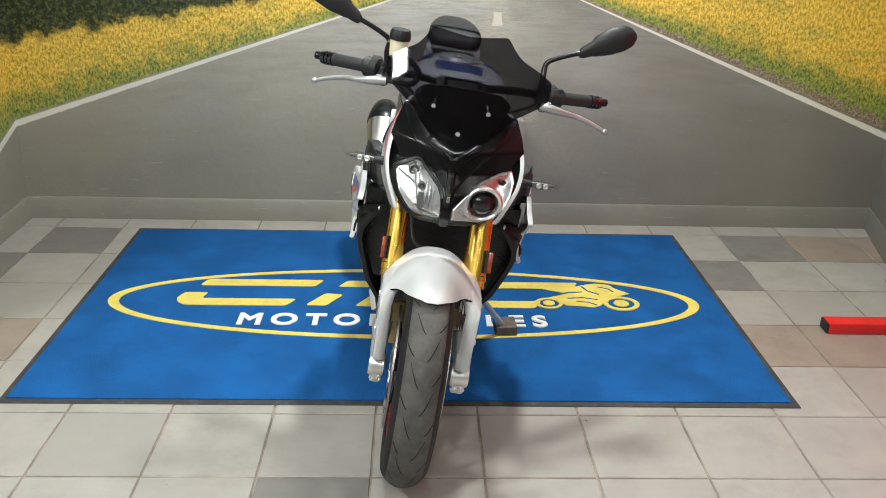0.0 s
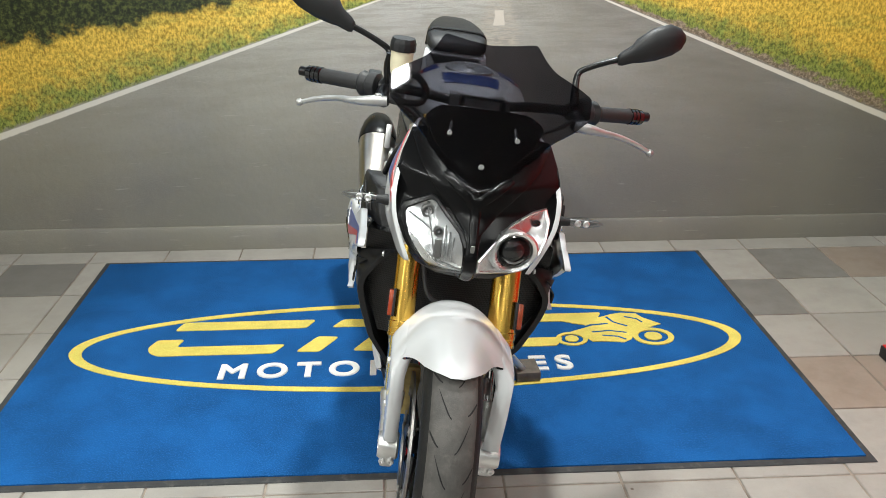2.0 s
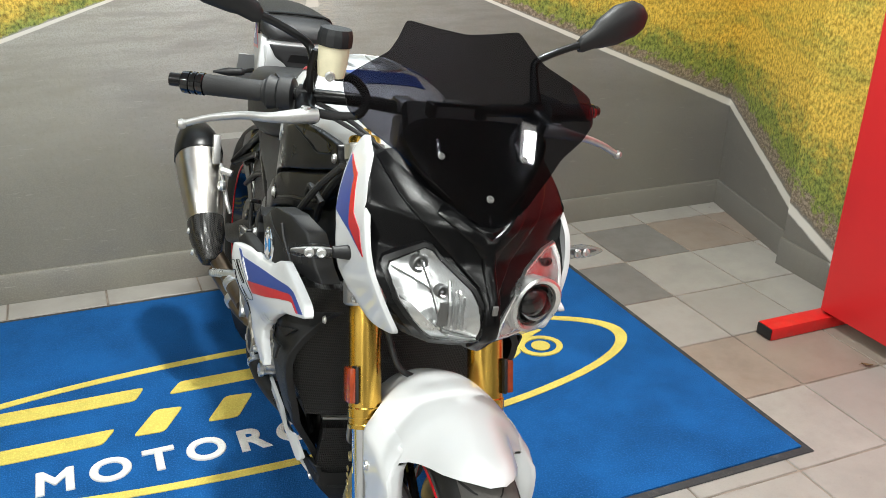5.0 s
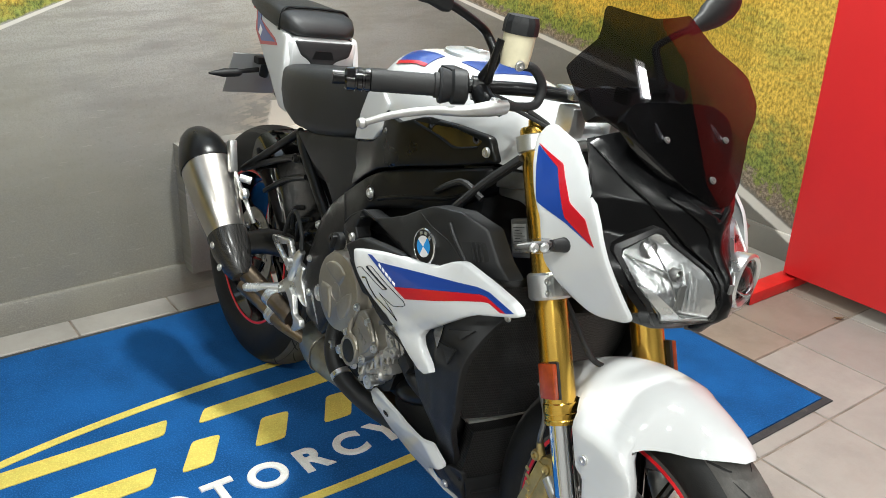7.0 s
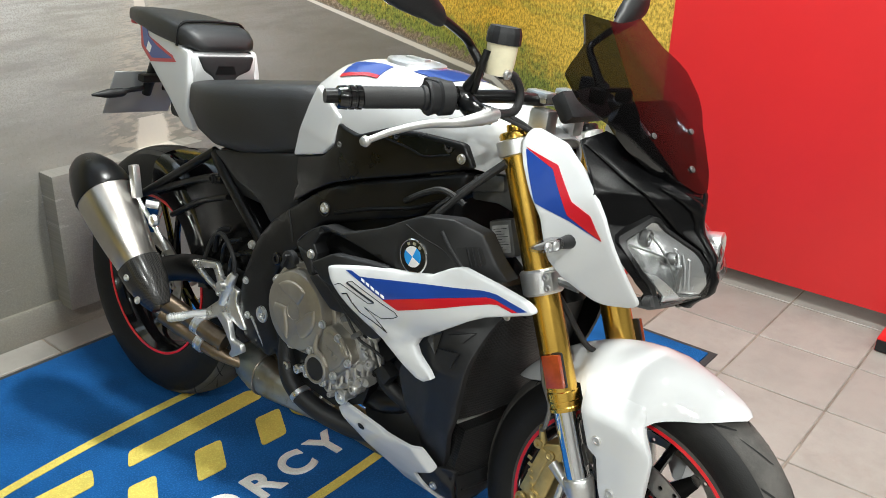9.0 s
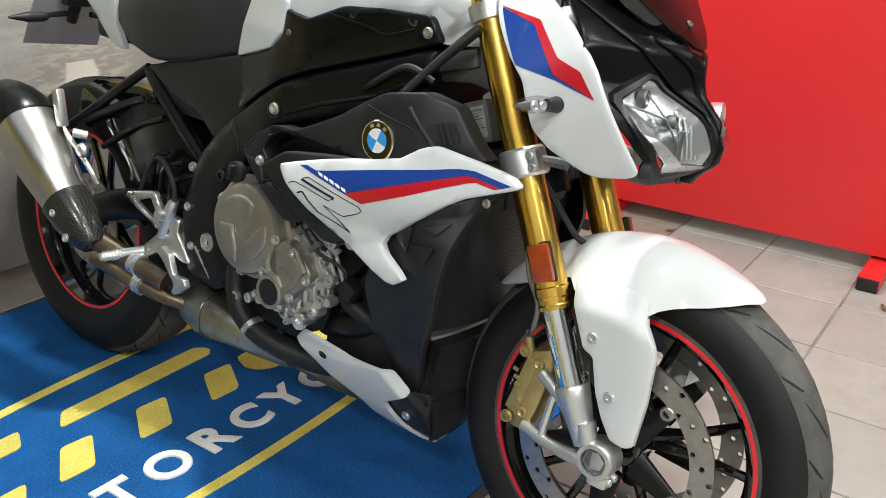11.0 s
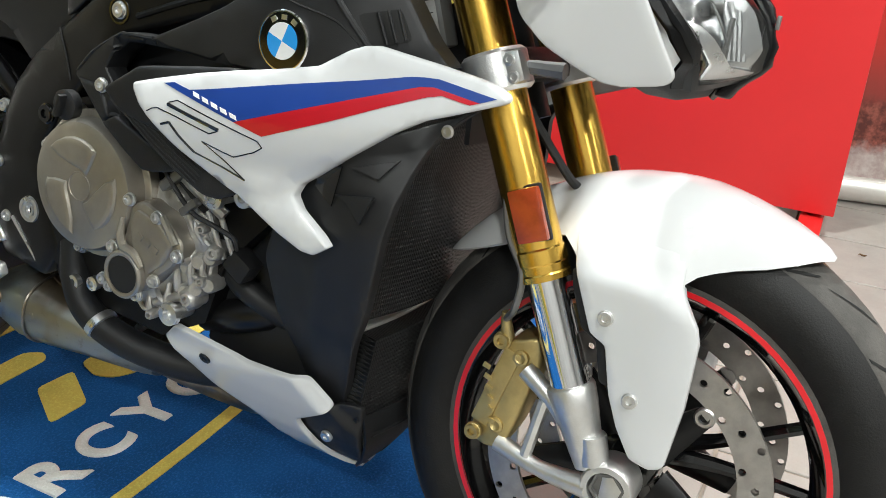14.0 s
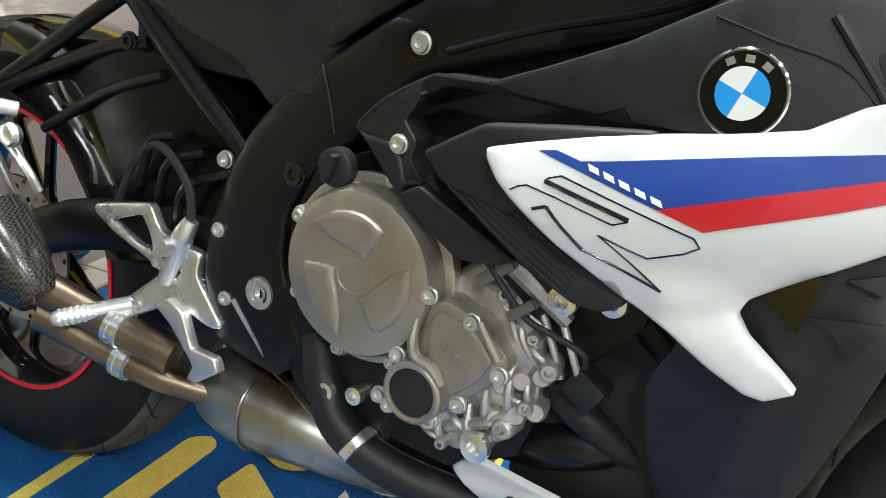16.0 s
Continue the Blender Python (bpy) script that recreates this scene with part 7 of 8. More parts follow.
# -- exhaust --
EA, EBv = Vector((-0.205, 1.235, 0.362)), Vector((-0.213, 1.395, 0.502))
ED = (EBv - EA).normalized()


def oval_rings(stops, a=EA, d=ED, n=28):
    out = []
    su = X.copy()
    su = (su - d * su.dot(d)).normalized()
    uv = d.cross(su)
    for t, rx, rz, sh in stops:
        c = a + d * t
        out.append([c + su * rx * math.copysign(abs(math.cos(q)) ** 0.85, math.cos(q)) + uv * (rz * math.copysign(abs(math.sin(q)) ** 0.85, math.sin(q)) + sh) for q in (2 * math.pi * k / n for k in range(n))])
    return out


ex = part("silencer", loft(oval_rings([(-0.01, 0.034, 0.040, 0), (0.015, 0.046, 0.050, 0), (0.09, 0.055, 0.061, 0), (0.16, 0.061, 0.067, 0), (0.206, 0.063, 0.069, 0)])), CAN, bike, "brushed titanium silencer with a black end cap", 50)
part("end_cap", loft(oval_rings([(0.202, 0.065, 0.071, 0), (0.208, 0.066, 0.072, 0), (0.235, 0.063, 0.069, 0), (0.27, 0.054, 0.058, 0.004), (0.30, 0.041, 0.043, 0.010), (0.312, 0.030, 0.034, 0.012), (0.309, 0.026, 0.030, 0.012), (0.285, 0.024, 0.028, 0.012)])), BLACK_SATIN, ex, "black end cap", 50)
sh = part("heat_shield", loft(oval_rings([(-0.115, 0.022, 0.024, -0.006), (-0.09, 0.034, 0.036, -0.004), (-0.04, 0.046, 0.050, -0.002), (0.008, 0.048, 0.053, 0), (0.012, 0.042, 0.046, 0)])), CARBON, bike, "dark carbon exhaust heat shield", 50)
bolt(EA + Vector((-0.044, -0.020, -0.012)), Vector((-1, 0, 0.3)), 0.008, 0.005, sh)
bolt(EA + Vector((-0.036, -0.055, -0.058)), Vector((-1, 0, 0.3)), 0.008, 0.005, sh)
for n, pts in enumerate(([(-0.185, 1.170, 0.300), (-0.160, 1.090, 0.276), (-0.147, 1.030, 0.262), (-0.132, 0.985, 0.250)], [(-0.180, 1.165, 0.262), (-0.155, 1.090, 0.234), (-0.142, 1.010, 0.220), (-0.110, 0.945, 0.206)])):
    lp = part("link_pipe", tube(pts, [0.024, 0.021, 0.022, 0.025] if n == 0 else [0.023, 0.019, 0.0175, 0.015], 16), PIPE, bike, "bronze-stained steel link pipe")
    mid = (Vector(pts[1]) + Vector(pts[2])) / 2
    d = (Vector(pts[1]) - Vector(pts[2])).normalized()
    part("pipe_clamp", lathe([(-0.012, 0.0205), (-0.010, 0.0240), (-0.003, 0.0240), (-0.002, 0.0228), (0.002, 0.0228), (0.003, 0.0240), (0.010, 0.0240), (0.012, 0.0205)], mid, d, 20), BRIGHT, lp)
def collector_ring(y, w, cx, zc, h, n=20):
    out = []
    for k in range(n):
        a = 2 * math.pi * k / n
        c, d = math.cos(a), math.sin(a)
        out.append(Vector((cx + w * math.copysign(abs(c) ** 0.75, c), y, zc + h * math.copysign(abs(d) ** 0.75, d))))
    return out


cb = part("collector_box", loft([collector_ring(*r) for r in ((1.000, 0.020, -0.060, 0.205, 0.014), (0.985, 0.055, -0.050, 0.203, 0.032), (0.955, 0.082, -0.040, 0.200, 0.048), (0.91, 0.100, -0.030, 0.197, 0.057), (0.85, 0.106, -0.020, 0.196, 0.056), (0.79, 0.094, -0.018, 0.190, 0.046), (0.75, 0.070, -0.02, 0.178, 0.040), (0.72, 0.046, -0.02, 0.168, 0.036), (0.70, 0.038, -0.02, 0.168, 0.034))]), HEATED, bike, "stained steel exhaust collector box", 60)
part("weld_seam", tube([p + Vector((0, 0, 0)) for p in collector_ring(0.885, 0.1045, -0.025, 0.1965, 0.0575)] + [collector_ring(0.885, 0.1045, -0.025, 0.1965, 0.0575)[0]], 0.0022, 6), EXHAUST, cb)
part("pressed_rib", tube([(-0.100, 0.930, 0.236), (-0.112, 0.895, 0.222), (-0.120, 0.872, 0.205), (-0.118, 0.862, 0.186), (-0.100, 0.858, 0.166)], [0.003, 0.006, 0.007, 0.006, 0.003], 8, 4), HEATED, cb)
part("pressed_rib", tube([(-0.060, 0.930, 0.250), (-0.080, 0.860, 0.244), (-0.092, 0.800, 0.222), (-0.090, 0.770, 0.205)], [0.003, 0.006, 0.006, 0.003], 8, 4), HEATED, cb)
part("end_bead", lathe([(-0.008, 0.040), (-0.005, 0.048), (0.0, 0.050), (0.005, 0.048), (0.008, 0.040)], (-0.022, 0.738, 0.174), (0, 1, 0.12), 24), BRIGHT, cb, "bright rolled bead")
part("collector_pipe", tube([(-0.02, 0.72, 0.168), (-0.02, 0.60, 0.165), (-0.02, 0.50, 0.175), (-0.03, 0.40, 0.23)], 0.034, 16), PIPE, bike)
for n, x in enumerate((-0.10, -0.035, 0.035, 0.10)):
    part("header_pipe", tube([(x, 0.455, 0.47), (x * 1.03, 0.395, 0.42), (x, 0.365, 0.34), (x * 0.8, 0.41, 0.255), (x * 0.45, 0.50, 0.20), (x * 0.3, 0.58, 0.175)], 0.021, 14), BLACK_FRAME, bike, "dark exhaust header pipe")

# -- engine --
eng = part("engine", join(
    loft([[Vector((x, y, z)) for y, z in ((0.82, 0.33), (0.82, 0.47), (0.79, 0.54), (0.70, 0.57), (0.60, 0.55), (0.53, 0.50), (0.50, 0.42), (0.53, 0.31), (0.60, 0.27), (0.76, 0.28))] for x in (-0.145, -0.13, 0.13, 0.145)]),
    box((0.20, 0.10, 0.10), pose(0, 0.57, 0.40), 0.01)), BLACK_FRAME, bike, "dark engine block with silver castings", 30)
part("cylinder_head", loft([[Vector((x, y, z)) for y, z in ((0.62, 0.52), (0.50, 0.62), (0.42, 0.56), (0.44, 0.47), (0.52, 0.38), (0.60, 0.42))] for x in (-0.146, -0.13, 0.13, 0.146)]), BLACK_FRAME, eng, "black cylinder head")
CL = Vector((-0.150, 0.707, 0.451))
cc = part("clutch_cover", lathe([(-0.01, 0.091), (0.012, 0.091), (0.016, 0.086), (0.030, 0.084), (0.038, 0.080), (0.041, 0.072), (0.0415, 0.001)], CL, -X, 56), COVER, eng, "bronze-grey round clutch cover", 25)
for a0 in (38, 158, 278):
    pad_line = [(CL.y + math.cos(radians(a0 + d)) * r, CL.z + math.sin(radians(a0 + d)) * r) for d, r in ((0, 0.0655), (14, 0.0645), (28, 0.0635), (42, 0.0625), (56, 0.0615), (70, 0.060), (81, 0.057), (85, 0.040), (88, 0.0215), (60, 0.0225), (25, 0.028), (3.5, 0.046))]
    part("raised_pad", sheet(pad_line, lambda a, b: (CL.x - 0.0462, a, b), (0.008, 0, 0), 2, 0.0042), COVER, cc, "", 25)
part("centre_mark", lathe([(0.041, 0.0195), (0.0424, 0.0190), (0.0424, 0.0175), (0.0412, 0.0170)], CL, -X, 28), COVER, cc)
part("cover_flange", lathe([(0.0, 0.095), (0.014, 0.095), (0.016, 0.092)], CL, -X, 48), COVER, eng)
for k, a in enumerate((20, 62, 100, 140, 205, 245, 285, 330)):
    lug = CL + Vector((0, math.cos(radians(a)) * 0.094, math.sin(radians(a)) * 0.094))
    part("cover_lug", lathe([(0, 0.0105), (0.014, 0.010), (0.016, 0.008)], lug, -X, 14), COVER, eng)
    bolt(lug - X * 0.016, -X, 0.0062, 0.005, eng)
part("oil_filler", join(lathe([(0, 0.019), (0.012, 0.019), (0.014, 0.016)], (-0.170, 0.748, 0.545), -X, 24), box((0.014, 0.006, 0.030), Matrix.Translation((-0.188, 0.748, 0.545)) @ pose(0, 0, 0, 20), 0.002)), BLACK_PLASTIC, eng, "black oil filler cap")
TIMING = [(0.630, 0.424), (0.624, 0.449), (0.608, 0.457), (0.573, 0.447), (0.540, 0.418), (0.542, 0.402), (0.557, 0.382), (0.581, 0.362), (0.600, 0.340), (0.622, 0.330), (0.648, 0.334), (0.658, 0.353), (0.653, 0.378), (0.636, 0.401)]
part("timing_cover", sheet(rounded(TIMING, 0.008, 3), lambda a, b: (-0.186, a, b), (0.04, 0, 0), 2, 0.005), COVER, eng, "bronze-grey timing cover", 30)
part("timing_face", sheet(rounded([(0.621, 0.430), (0.612, 0.446), (0.577, 0.438), (0.551, 0.415), (0.565, 0.388), (0.589, 0.366), (0.600, 0.382), (0.618, 0.392)], 0.006, 3), lambda a, b: (-0.1895, a, b), (0.006, 0, 0), 2, 0.0025), COVER, eng, "", 30)
part("cover_plug", lathe([(0, 0.032), (0.007, 0.031), (0.009, 0.028), (0.008, 0.0245), (0.004, 0.024)], (-0.186, 0.626, 0.358), -X, 36), COVER, eng, "", 25)
part("plug_cap", lathe([(0.003, 0.0243), (0.0065, 0.024), (0.0072, 0.021), (0.0072, 0.001)], (-0.186, 0.626, 0.358), -X, 28), BLACK_PLASTIC, eng, "black round plug")
part("cover_ridge", join(tube([(-0.189, 0.633, 0.430), (-0.193, 0.632, 0.408), (-0.193, 0.626, 0.395), (-0.192, 0.610, 0.390), (-0.191, 0.597, 0.375)], [0.003, 0.0055, 0.006, 0.006, 0.004], 8, 4), tube([(-0.188, 0.570, 0.447), (-0.190, 0.546, 0.418)], 0.005, 8)), COVER, eng)
for k in range(3):
    part("raised_mark", box((0.002, 0.009, 0.008), Matrix.Translation((-0.1905, 0.603 - 0.013 * k, 0.413 - 0.005 * k)) @ pose(0, 0, 0, 25), 0.0005), COVER, eng)
for y, z in ((0.649, 0.388), (0.624, 0.455), (0.578, 0.444), (0.544, 0.404), (0.579, 0.362), (0.605, 0.336), (0.651, 0.335), (0.663, 0.341)):
    bolt((-0.186, y, z), -X, 0.0075, 0.007, eng)
for y, z, r in ((0.559, 0.322, 0.012), (0.503, 0.486, 0.011), (0.46, 0.497, 0.010), (0.740, 0.307, 0.008), (0.705, 0.315, 0.008)):
    part("plug", join(lathe([(-0.02, r * 0.9), (0.02, r * 0.9), (0.022, r * 1.25), (0.030, r * 1.2), (0.031, r * 0.6), (0.024, r * 0.5)], (-0.152 if z > 0.32 else -0.138, y, z), -X, 18)), BRIGHT, eng)
ribs = []
for k in range(4):
    y0 = 0.585 - 0.021 * k
    ribs.append(tube([(-0.158, y0, 0.500 - 0.004 * k), (-0.164, y0 - 0.030, 0.455 - 0.005 * k), (-0.158, y0 - 0.045, 0.42 - 0.006 * k)], 0.0036, 8, 3))
for k in range(6):
    y0, z0 = 0.515 + 0.018 * (k % 3), 0.405 - 0.035 * (k // 3) - 0.010 * (k % 3)
    ribs.append(lathe([(-0.02, 0.012), (0.004, 0.011), (0.010, 0.008)], (-0.158, y0, z0), Vector((-1, -0.3, 0.1)), 14))
ribs += [tube([(-0.160, 0.52, 0.375), (-0.164, 0.555, 0.345), (-0.158, 0.60, 0.320)], 0.0065, 10, 3), tube([(-0.155, 0.60, 0.515), (-0.170, 0.545, 0.492), (-0.160, 0.50, 0.462)], 0.008, 8, 3)]
part("front_casting", sheet(rounded([(0.640, 0.455), (0.598, 0.490), (0.556, 0.500), (0.520, 0.456), (0.519, 0.417), (0.515, 0.383), (0.536, 0.330), (0.589, 0.297), (0.612, 0.295), (0.642, 0.310)], 0.010, 3), lambda a, b: (-0.158 - 0.006 * math.sin(a * 90) * math.sin(b * 70), a, b), (0.02, 0, 0), 2, 0.005), ENGINE, eng, "", 30)
for (y0, z0), (y1, z1), r in (((0.592, 0.490), (0.523, 0.450), 0.0048), ((0.584, 0.473), (0.531, 0.443), 0.0042), ((0.566, 0.398), (0.560, 0.335), 0.0075), ((0.545, 0.408), (0.538, 0.350), 0.0080), ((0.580, 0.352), (0.572, 0.305), 0.0075), ((0.527, 0.400), (0.520, 0.372), 0.0065), ((0.612, 0.330), (0.600, 0.300), 0.0065), ((0.546, 0.452), (0.528, 0.418), 0.0060)):
    part("casting_column", tube([(-0.158, y0, z0), (-0.165, (y0 + y1) / 2, (z0 + z1) / 2), (-0.159, y1, z1)], [r * 0.5, r * 0.68, r * 0.6], 8, 3), ENGINE, eng)
part("casting_ribs", join(*ribs), ENGINE, eng)
for k, (y, z, r) in enumerate(((0.508, 0.415, 0.009), (0.522, 0.372, 0.007), (0.540, 0.345, 0.010), (0.575, 0.322, 0.007), (0.600, 0.306, 0.006), (0.548, 0.392, 0.006), (0.528, 0.440, 0.006), (0.560, 0.470, 0.007))):
    bs = part("casting_boss", lathe([(-0.02, r * 1.3), (0.006, r * 1.15), (0.012, r), (0.014, r * 0.8), (0.014, r * 0.45), (0.008, r * 0.4)], (-0.160, y, z), Vector((-1, -0.25 + 0.12 * (k % 3), 0.15 * (k % 2))), 14), ENGINE, eng)
    part("casting_web", tube([(-0.160, y, z), (-0.166, y + 0.012, z + 0.010 - 0.006 * (k % 3)), (-0.158, y + 0.026, z + 0.016 - 0.012 * (k % 3))], 0.0035, 6, 3), ENGINE, bs)
part("connector", join(box((0.014, 0.040, 0.012), Matrix.Translation((-0.176, 0.568, 0.492)) @ pose(0, 0, 0, -42), 0.003), box((0.012, 0.03, 0.010), Matrix.Translation((-0.178, 0.538, 0.466)) @ pose(0, 0, 0, -42), 0.003)), GREY_METAL, eng)
part("wire", join(tube([(-0.178, 0.595, 0.520), (-0.182, 0.575, 0.500), (-0.180, 0.535, 0.462), (-0.172, 0.505, 0.450), (-0.166, 0.480, 0.440), (-0.160, 0.478, 0.425)], 0.003, 6), tube([(-0.160, 0.66, 0.555), (-0.176, 0.628, 0.532), (-0.176, 0.615, 0.500)], 0.004, 6)), GRIP, eng, "black wire")
part("sensor", box((0.03, 0.035, 0.03), Matrix.Translation((-0.150, 0.475, 0.405)) @ pose(0, 0, 0, 30), 0.006), BLACK_PLASTIC, eng)
part("cylinder_plate", box((0.02, 0.13, 0.05), Matrix.Translation((-0.160, 0.565, 0.515)) @ pose(0, 0, 0, 35), 0.006), BLACK_PLASTIC, eng)
part("coolant_hose", tube([(-0.130, 0.778, 0.345), (-0.150, 0.752, 0.305), (-0.155, 0.720, 0.266), (-0.144, 0.66, 0.238), (-0.112, 0.57, 0.222), (-0.075, 0.46, 0.235)], 0.021, 14), BLACK_PLASTIC, bike, "black rubber coolant hose")
part("hose_clip", lathe([(-0.006, 0.0215), (-0.005, 0.023), (0.005, 0.023), (0.006, 0.0215)], (-0.1535, 0.700, 0.256), (0, 0.70, 0.42), 20), BRIGHT, bike)
part("lower_hose", tube([(-0.10, 0.56, 0.30), (-0.118, 0.49, 0.325), (-0.092, 0.43, 0.345), (-0.07, 0.37, 0.36)], 0.023, 12), BLACK_SATIN, bike, "black coolant hose")
part("airbox", box((0.19, 0.40, 0.28), pose(0, 0.62, 0.69), 0.03), BLACK_PLASTIC, bike, "black airbox")
part("battery_tray", box((0.20, 0.24, 0.10), pose(0, 1.00, 0.635), 0.03), BLACK_PLASTIC, bike)
part("tail_tray", box((0.15, 0.26, 0.08), pose(0, 1.22, 0.735), 0.02), BLACK_PLASTIC, bike)
# stands for the hugger's front, widened past it to black out the wheel opening
part("inner_guard", sheet(rounded([(0.93, 0.30), (0.93, 0.44), (0.95, 0.54), (1.03, 0.60), (1.14, 0.61), (1.25, 0.56), (1.27, 0.47), (1.17, 0.36), (1.05, 0.33)], 0.03, 4), lambda a, b: (-0.086 - 0.012 * math.sin((a - 0.93) * 9), a, b), (0.16, 0, 0), 2, 0.004), BLACK_MATT, bike, "black inner guard before the rear wheel", 40)
# added plate: its black stands in for the shaded gap behind the cover
part("inner_shield", sheet(rounded([(0.36, 0.56), (0.47, 0.53), (0.50, 0.44), (0.53, 0.36), (0.55, 0.27), (0.42, 0.24), (0.36, 0.30)], 0.02, 3), lambda a, b: (-0.118, a, b), (0.01, 0, 0), 1, 0.002), BLACK_PLASTIC, bike, "black plate added to darken the gap behind the side cover")
part("water_hose", tube([(-0.12, 0.52, 0.385), (-0.128, 0.48, 0.365), (-0.105, 0.43, 0.335), (-0.08, 0.385, 0.325)], 0.016, 12), BLACK_PLASTIC, bike, "black rubber water hose")
part("black_link", sheet(rounded([(0.83, 0.335), (0.80, 0.345), (0.775, 0.325), (0.735, 0.275), (0.715, 0.245), (0.735, 0.228), (0.77, 0.250), (0.81, 0.285)], 0.008, 2), lambda a, b: (-0.132, a, b), (0.03, 0, 0), 1, 0.003), BLACK_FRAME, bike)
part("battery_bay", join(*[tube([(-0.11, 1.02 + 0.03 * k, 0.40 + 0.02 * k), (-0.125, 0.99 + 0.03 * k, 0.46 + 0.02 * k), (-0.11, 0.93 + 0.05 * k, 0.49 + 0.01 * k)], 0.006, 8) for k in range(3)]), BLACK_SATIN, bike)
UNIT = Matrix.Translation((-0.080, 0.310, 0.722)) @ pose(0, 0, 0, -21)
fu = part("control_unit", box((0.030, 0.048, 0.066), UNIT, 0.005), GREY_METAL, bike, "grey control unit with a pale label plate")
part("label_plate", box((0.0016, 0.035, 0.048), UNIT @ pose(-0.0152, 0, 0), 0.0005), PLATE_GREY, fu)
for k in range(9):
    part("label_bar", box((0.0008, 0.028 - 0.008 * (k * 5 % 3), 0.0010), UNIT @ pose(-0.0163, 0.004 * (k * 5 % 3) * 0.6, 0.018 - 0.0046 * k)), BLACK_PLASTIC, fu)
part("throttle_body", box((0.20, 0.10, 0.03), Matrix.Translation((0, 0.37, 0.805)) @ pose(0, 0, 0, -15), 0.008), GREY_METAL, bike)

# -- rider controls --
BRK = [(1.129, 0.398), (1.126, 0.408), (1.034, 0.431), (1.016, 0.402), (0.97, 0.394), (0.95, 0.392), (0.954, 0.364), (0.906, 0.313), (0.928, 0.309), (0.960, 0.318), (0.991, 0.317), (1.046, 0.285), (1.062, 0.285), (1.060, 0.306), (1.008, 0.352), (1.030, 0.362), (1.091, 0.380)]
HOLE = [(1.098, 0.394), (1.046, 0.414), (1.030, 0.392), (1.024, 0.374), (1.054, 0.377)]
for s in SIDES:
    bk = part("footrest_plate", sheet(rounded(BRK, 0.008, 2), lambda a, b, s=s: (s * (0.138 + 0.05 * max(0, 0.40 - b)), a, b), (-s * 0.010, 0, 0), 2, 0.002, (rounded(HOLE, 0.004, 2), [(1.000, 0.362), (0.985, 0.350), (0.978, 0.362)])), BRIGHT, bike, "silver machined footrest plate")
    for y, z in ((1.012, 0.366), (0.980, 0.382), (1.042, 0.302)):
        bolt((s * 0.141, y, z), X * s, 0.0075, 0.005, bk)
    pg = part("footpeg", tube([(s * 0.138, 1.054, 0.297), (s * 0.165, 1.080, 0.288), (s * 0.198, 1.113, 0.276), (s * 0.203, 1.118, 0.274)], [0.012, 0.0115, 0.010, 0.006], 10), SILVER, bike, "silver ribbed footpeg")
    a, b = Vector((s * 0.152, 1.068, 0.292)), Vector((s * 0.196, 1.111, 0.277))
    part("peg_teeth", join(*[lathe([(-0.0016, 0.0118), (0.0016, 0.0118)], a.lerp(b, k / 9), b - a, 8) for k in range(10)]), BRIGHT, pg)
    part("foot_lever", sheet(rounded([(1.004, 0.316), (0.985, 0.330), (0.958, 0.320), (0.938, 0.282), (0.900, 0.284), (0.892, 0.270), (0.929, 0.242), (0.944, 0.243), (0.934, 0.262), (0.952, 0.278), (0.978, 0.300)], 0.004, 2), lambda a, b, s=s: (s * (0.152 + 0.10 * max(0, 0.98 - a)), a, b), (-s * 0.012, 0, 0), 1, 0.0015), SILVER, bike, "silver foot lever")
part("brake_cylinder", join(tube([(-0.140, 1.000, 0.345), (-0.142, 0.975, 0.405), (-0.138, 0.966, 0.428)], [0.010, 0.013, 0.009], 12), lathe([(0, 0.012), (0.015, 0.011)], (-0.150, 0.985, 0.395), -X, 14)), SILVER, bike, "silver rear brake cylinder")
part("return_spring", tube([(-0.130 + 0.006 * math.cos(k * 1.05), 0.950 + 0.006 * math.sin(k * 1.05), 0.365 - 0.0011 * k) for k in range(44)], 0.0012, 6, 2), GREY_METAL, bike)
part("rear_brake_line", tube([(-0.138, 0.966, 0.43), (-0.14, 0.975, 0.47), (-0.13, 1.03, 0.50), (-0.12, 1.08, 0.47), (-0.11, 1.12, 0.40)], 0.005, 8), GRIP, bike)

# -- radiator, cooler, chin --
def rad_y(x, z):
    return 0.290 + 0.10 * (0.55 - z) + 0.9 * x * x


def rad_half(z):
    return float(np.interp(z, (0.395, 0.44, 0.50), (0.145, 0.160, 0.192)))


part("radiator", grid([[Vector((x, rad_y(x, z), z)) for x in [rad_half(z) * (k / 6 - 1) for k in range(13)]] for z in (0.395, 0.42, 0.45, 0.48, 0.51, 0.57, 0.63, 0.66)], 0.03), GUARD, bike, "black curved radiator behind a mesh guard", 50)



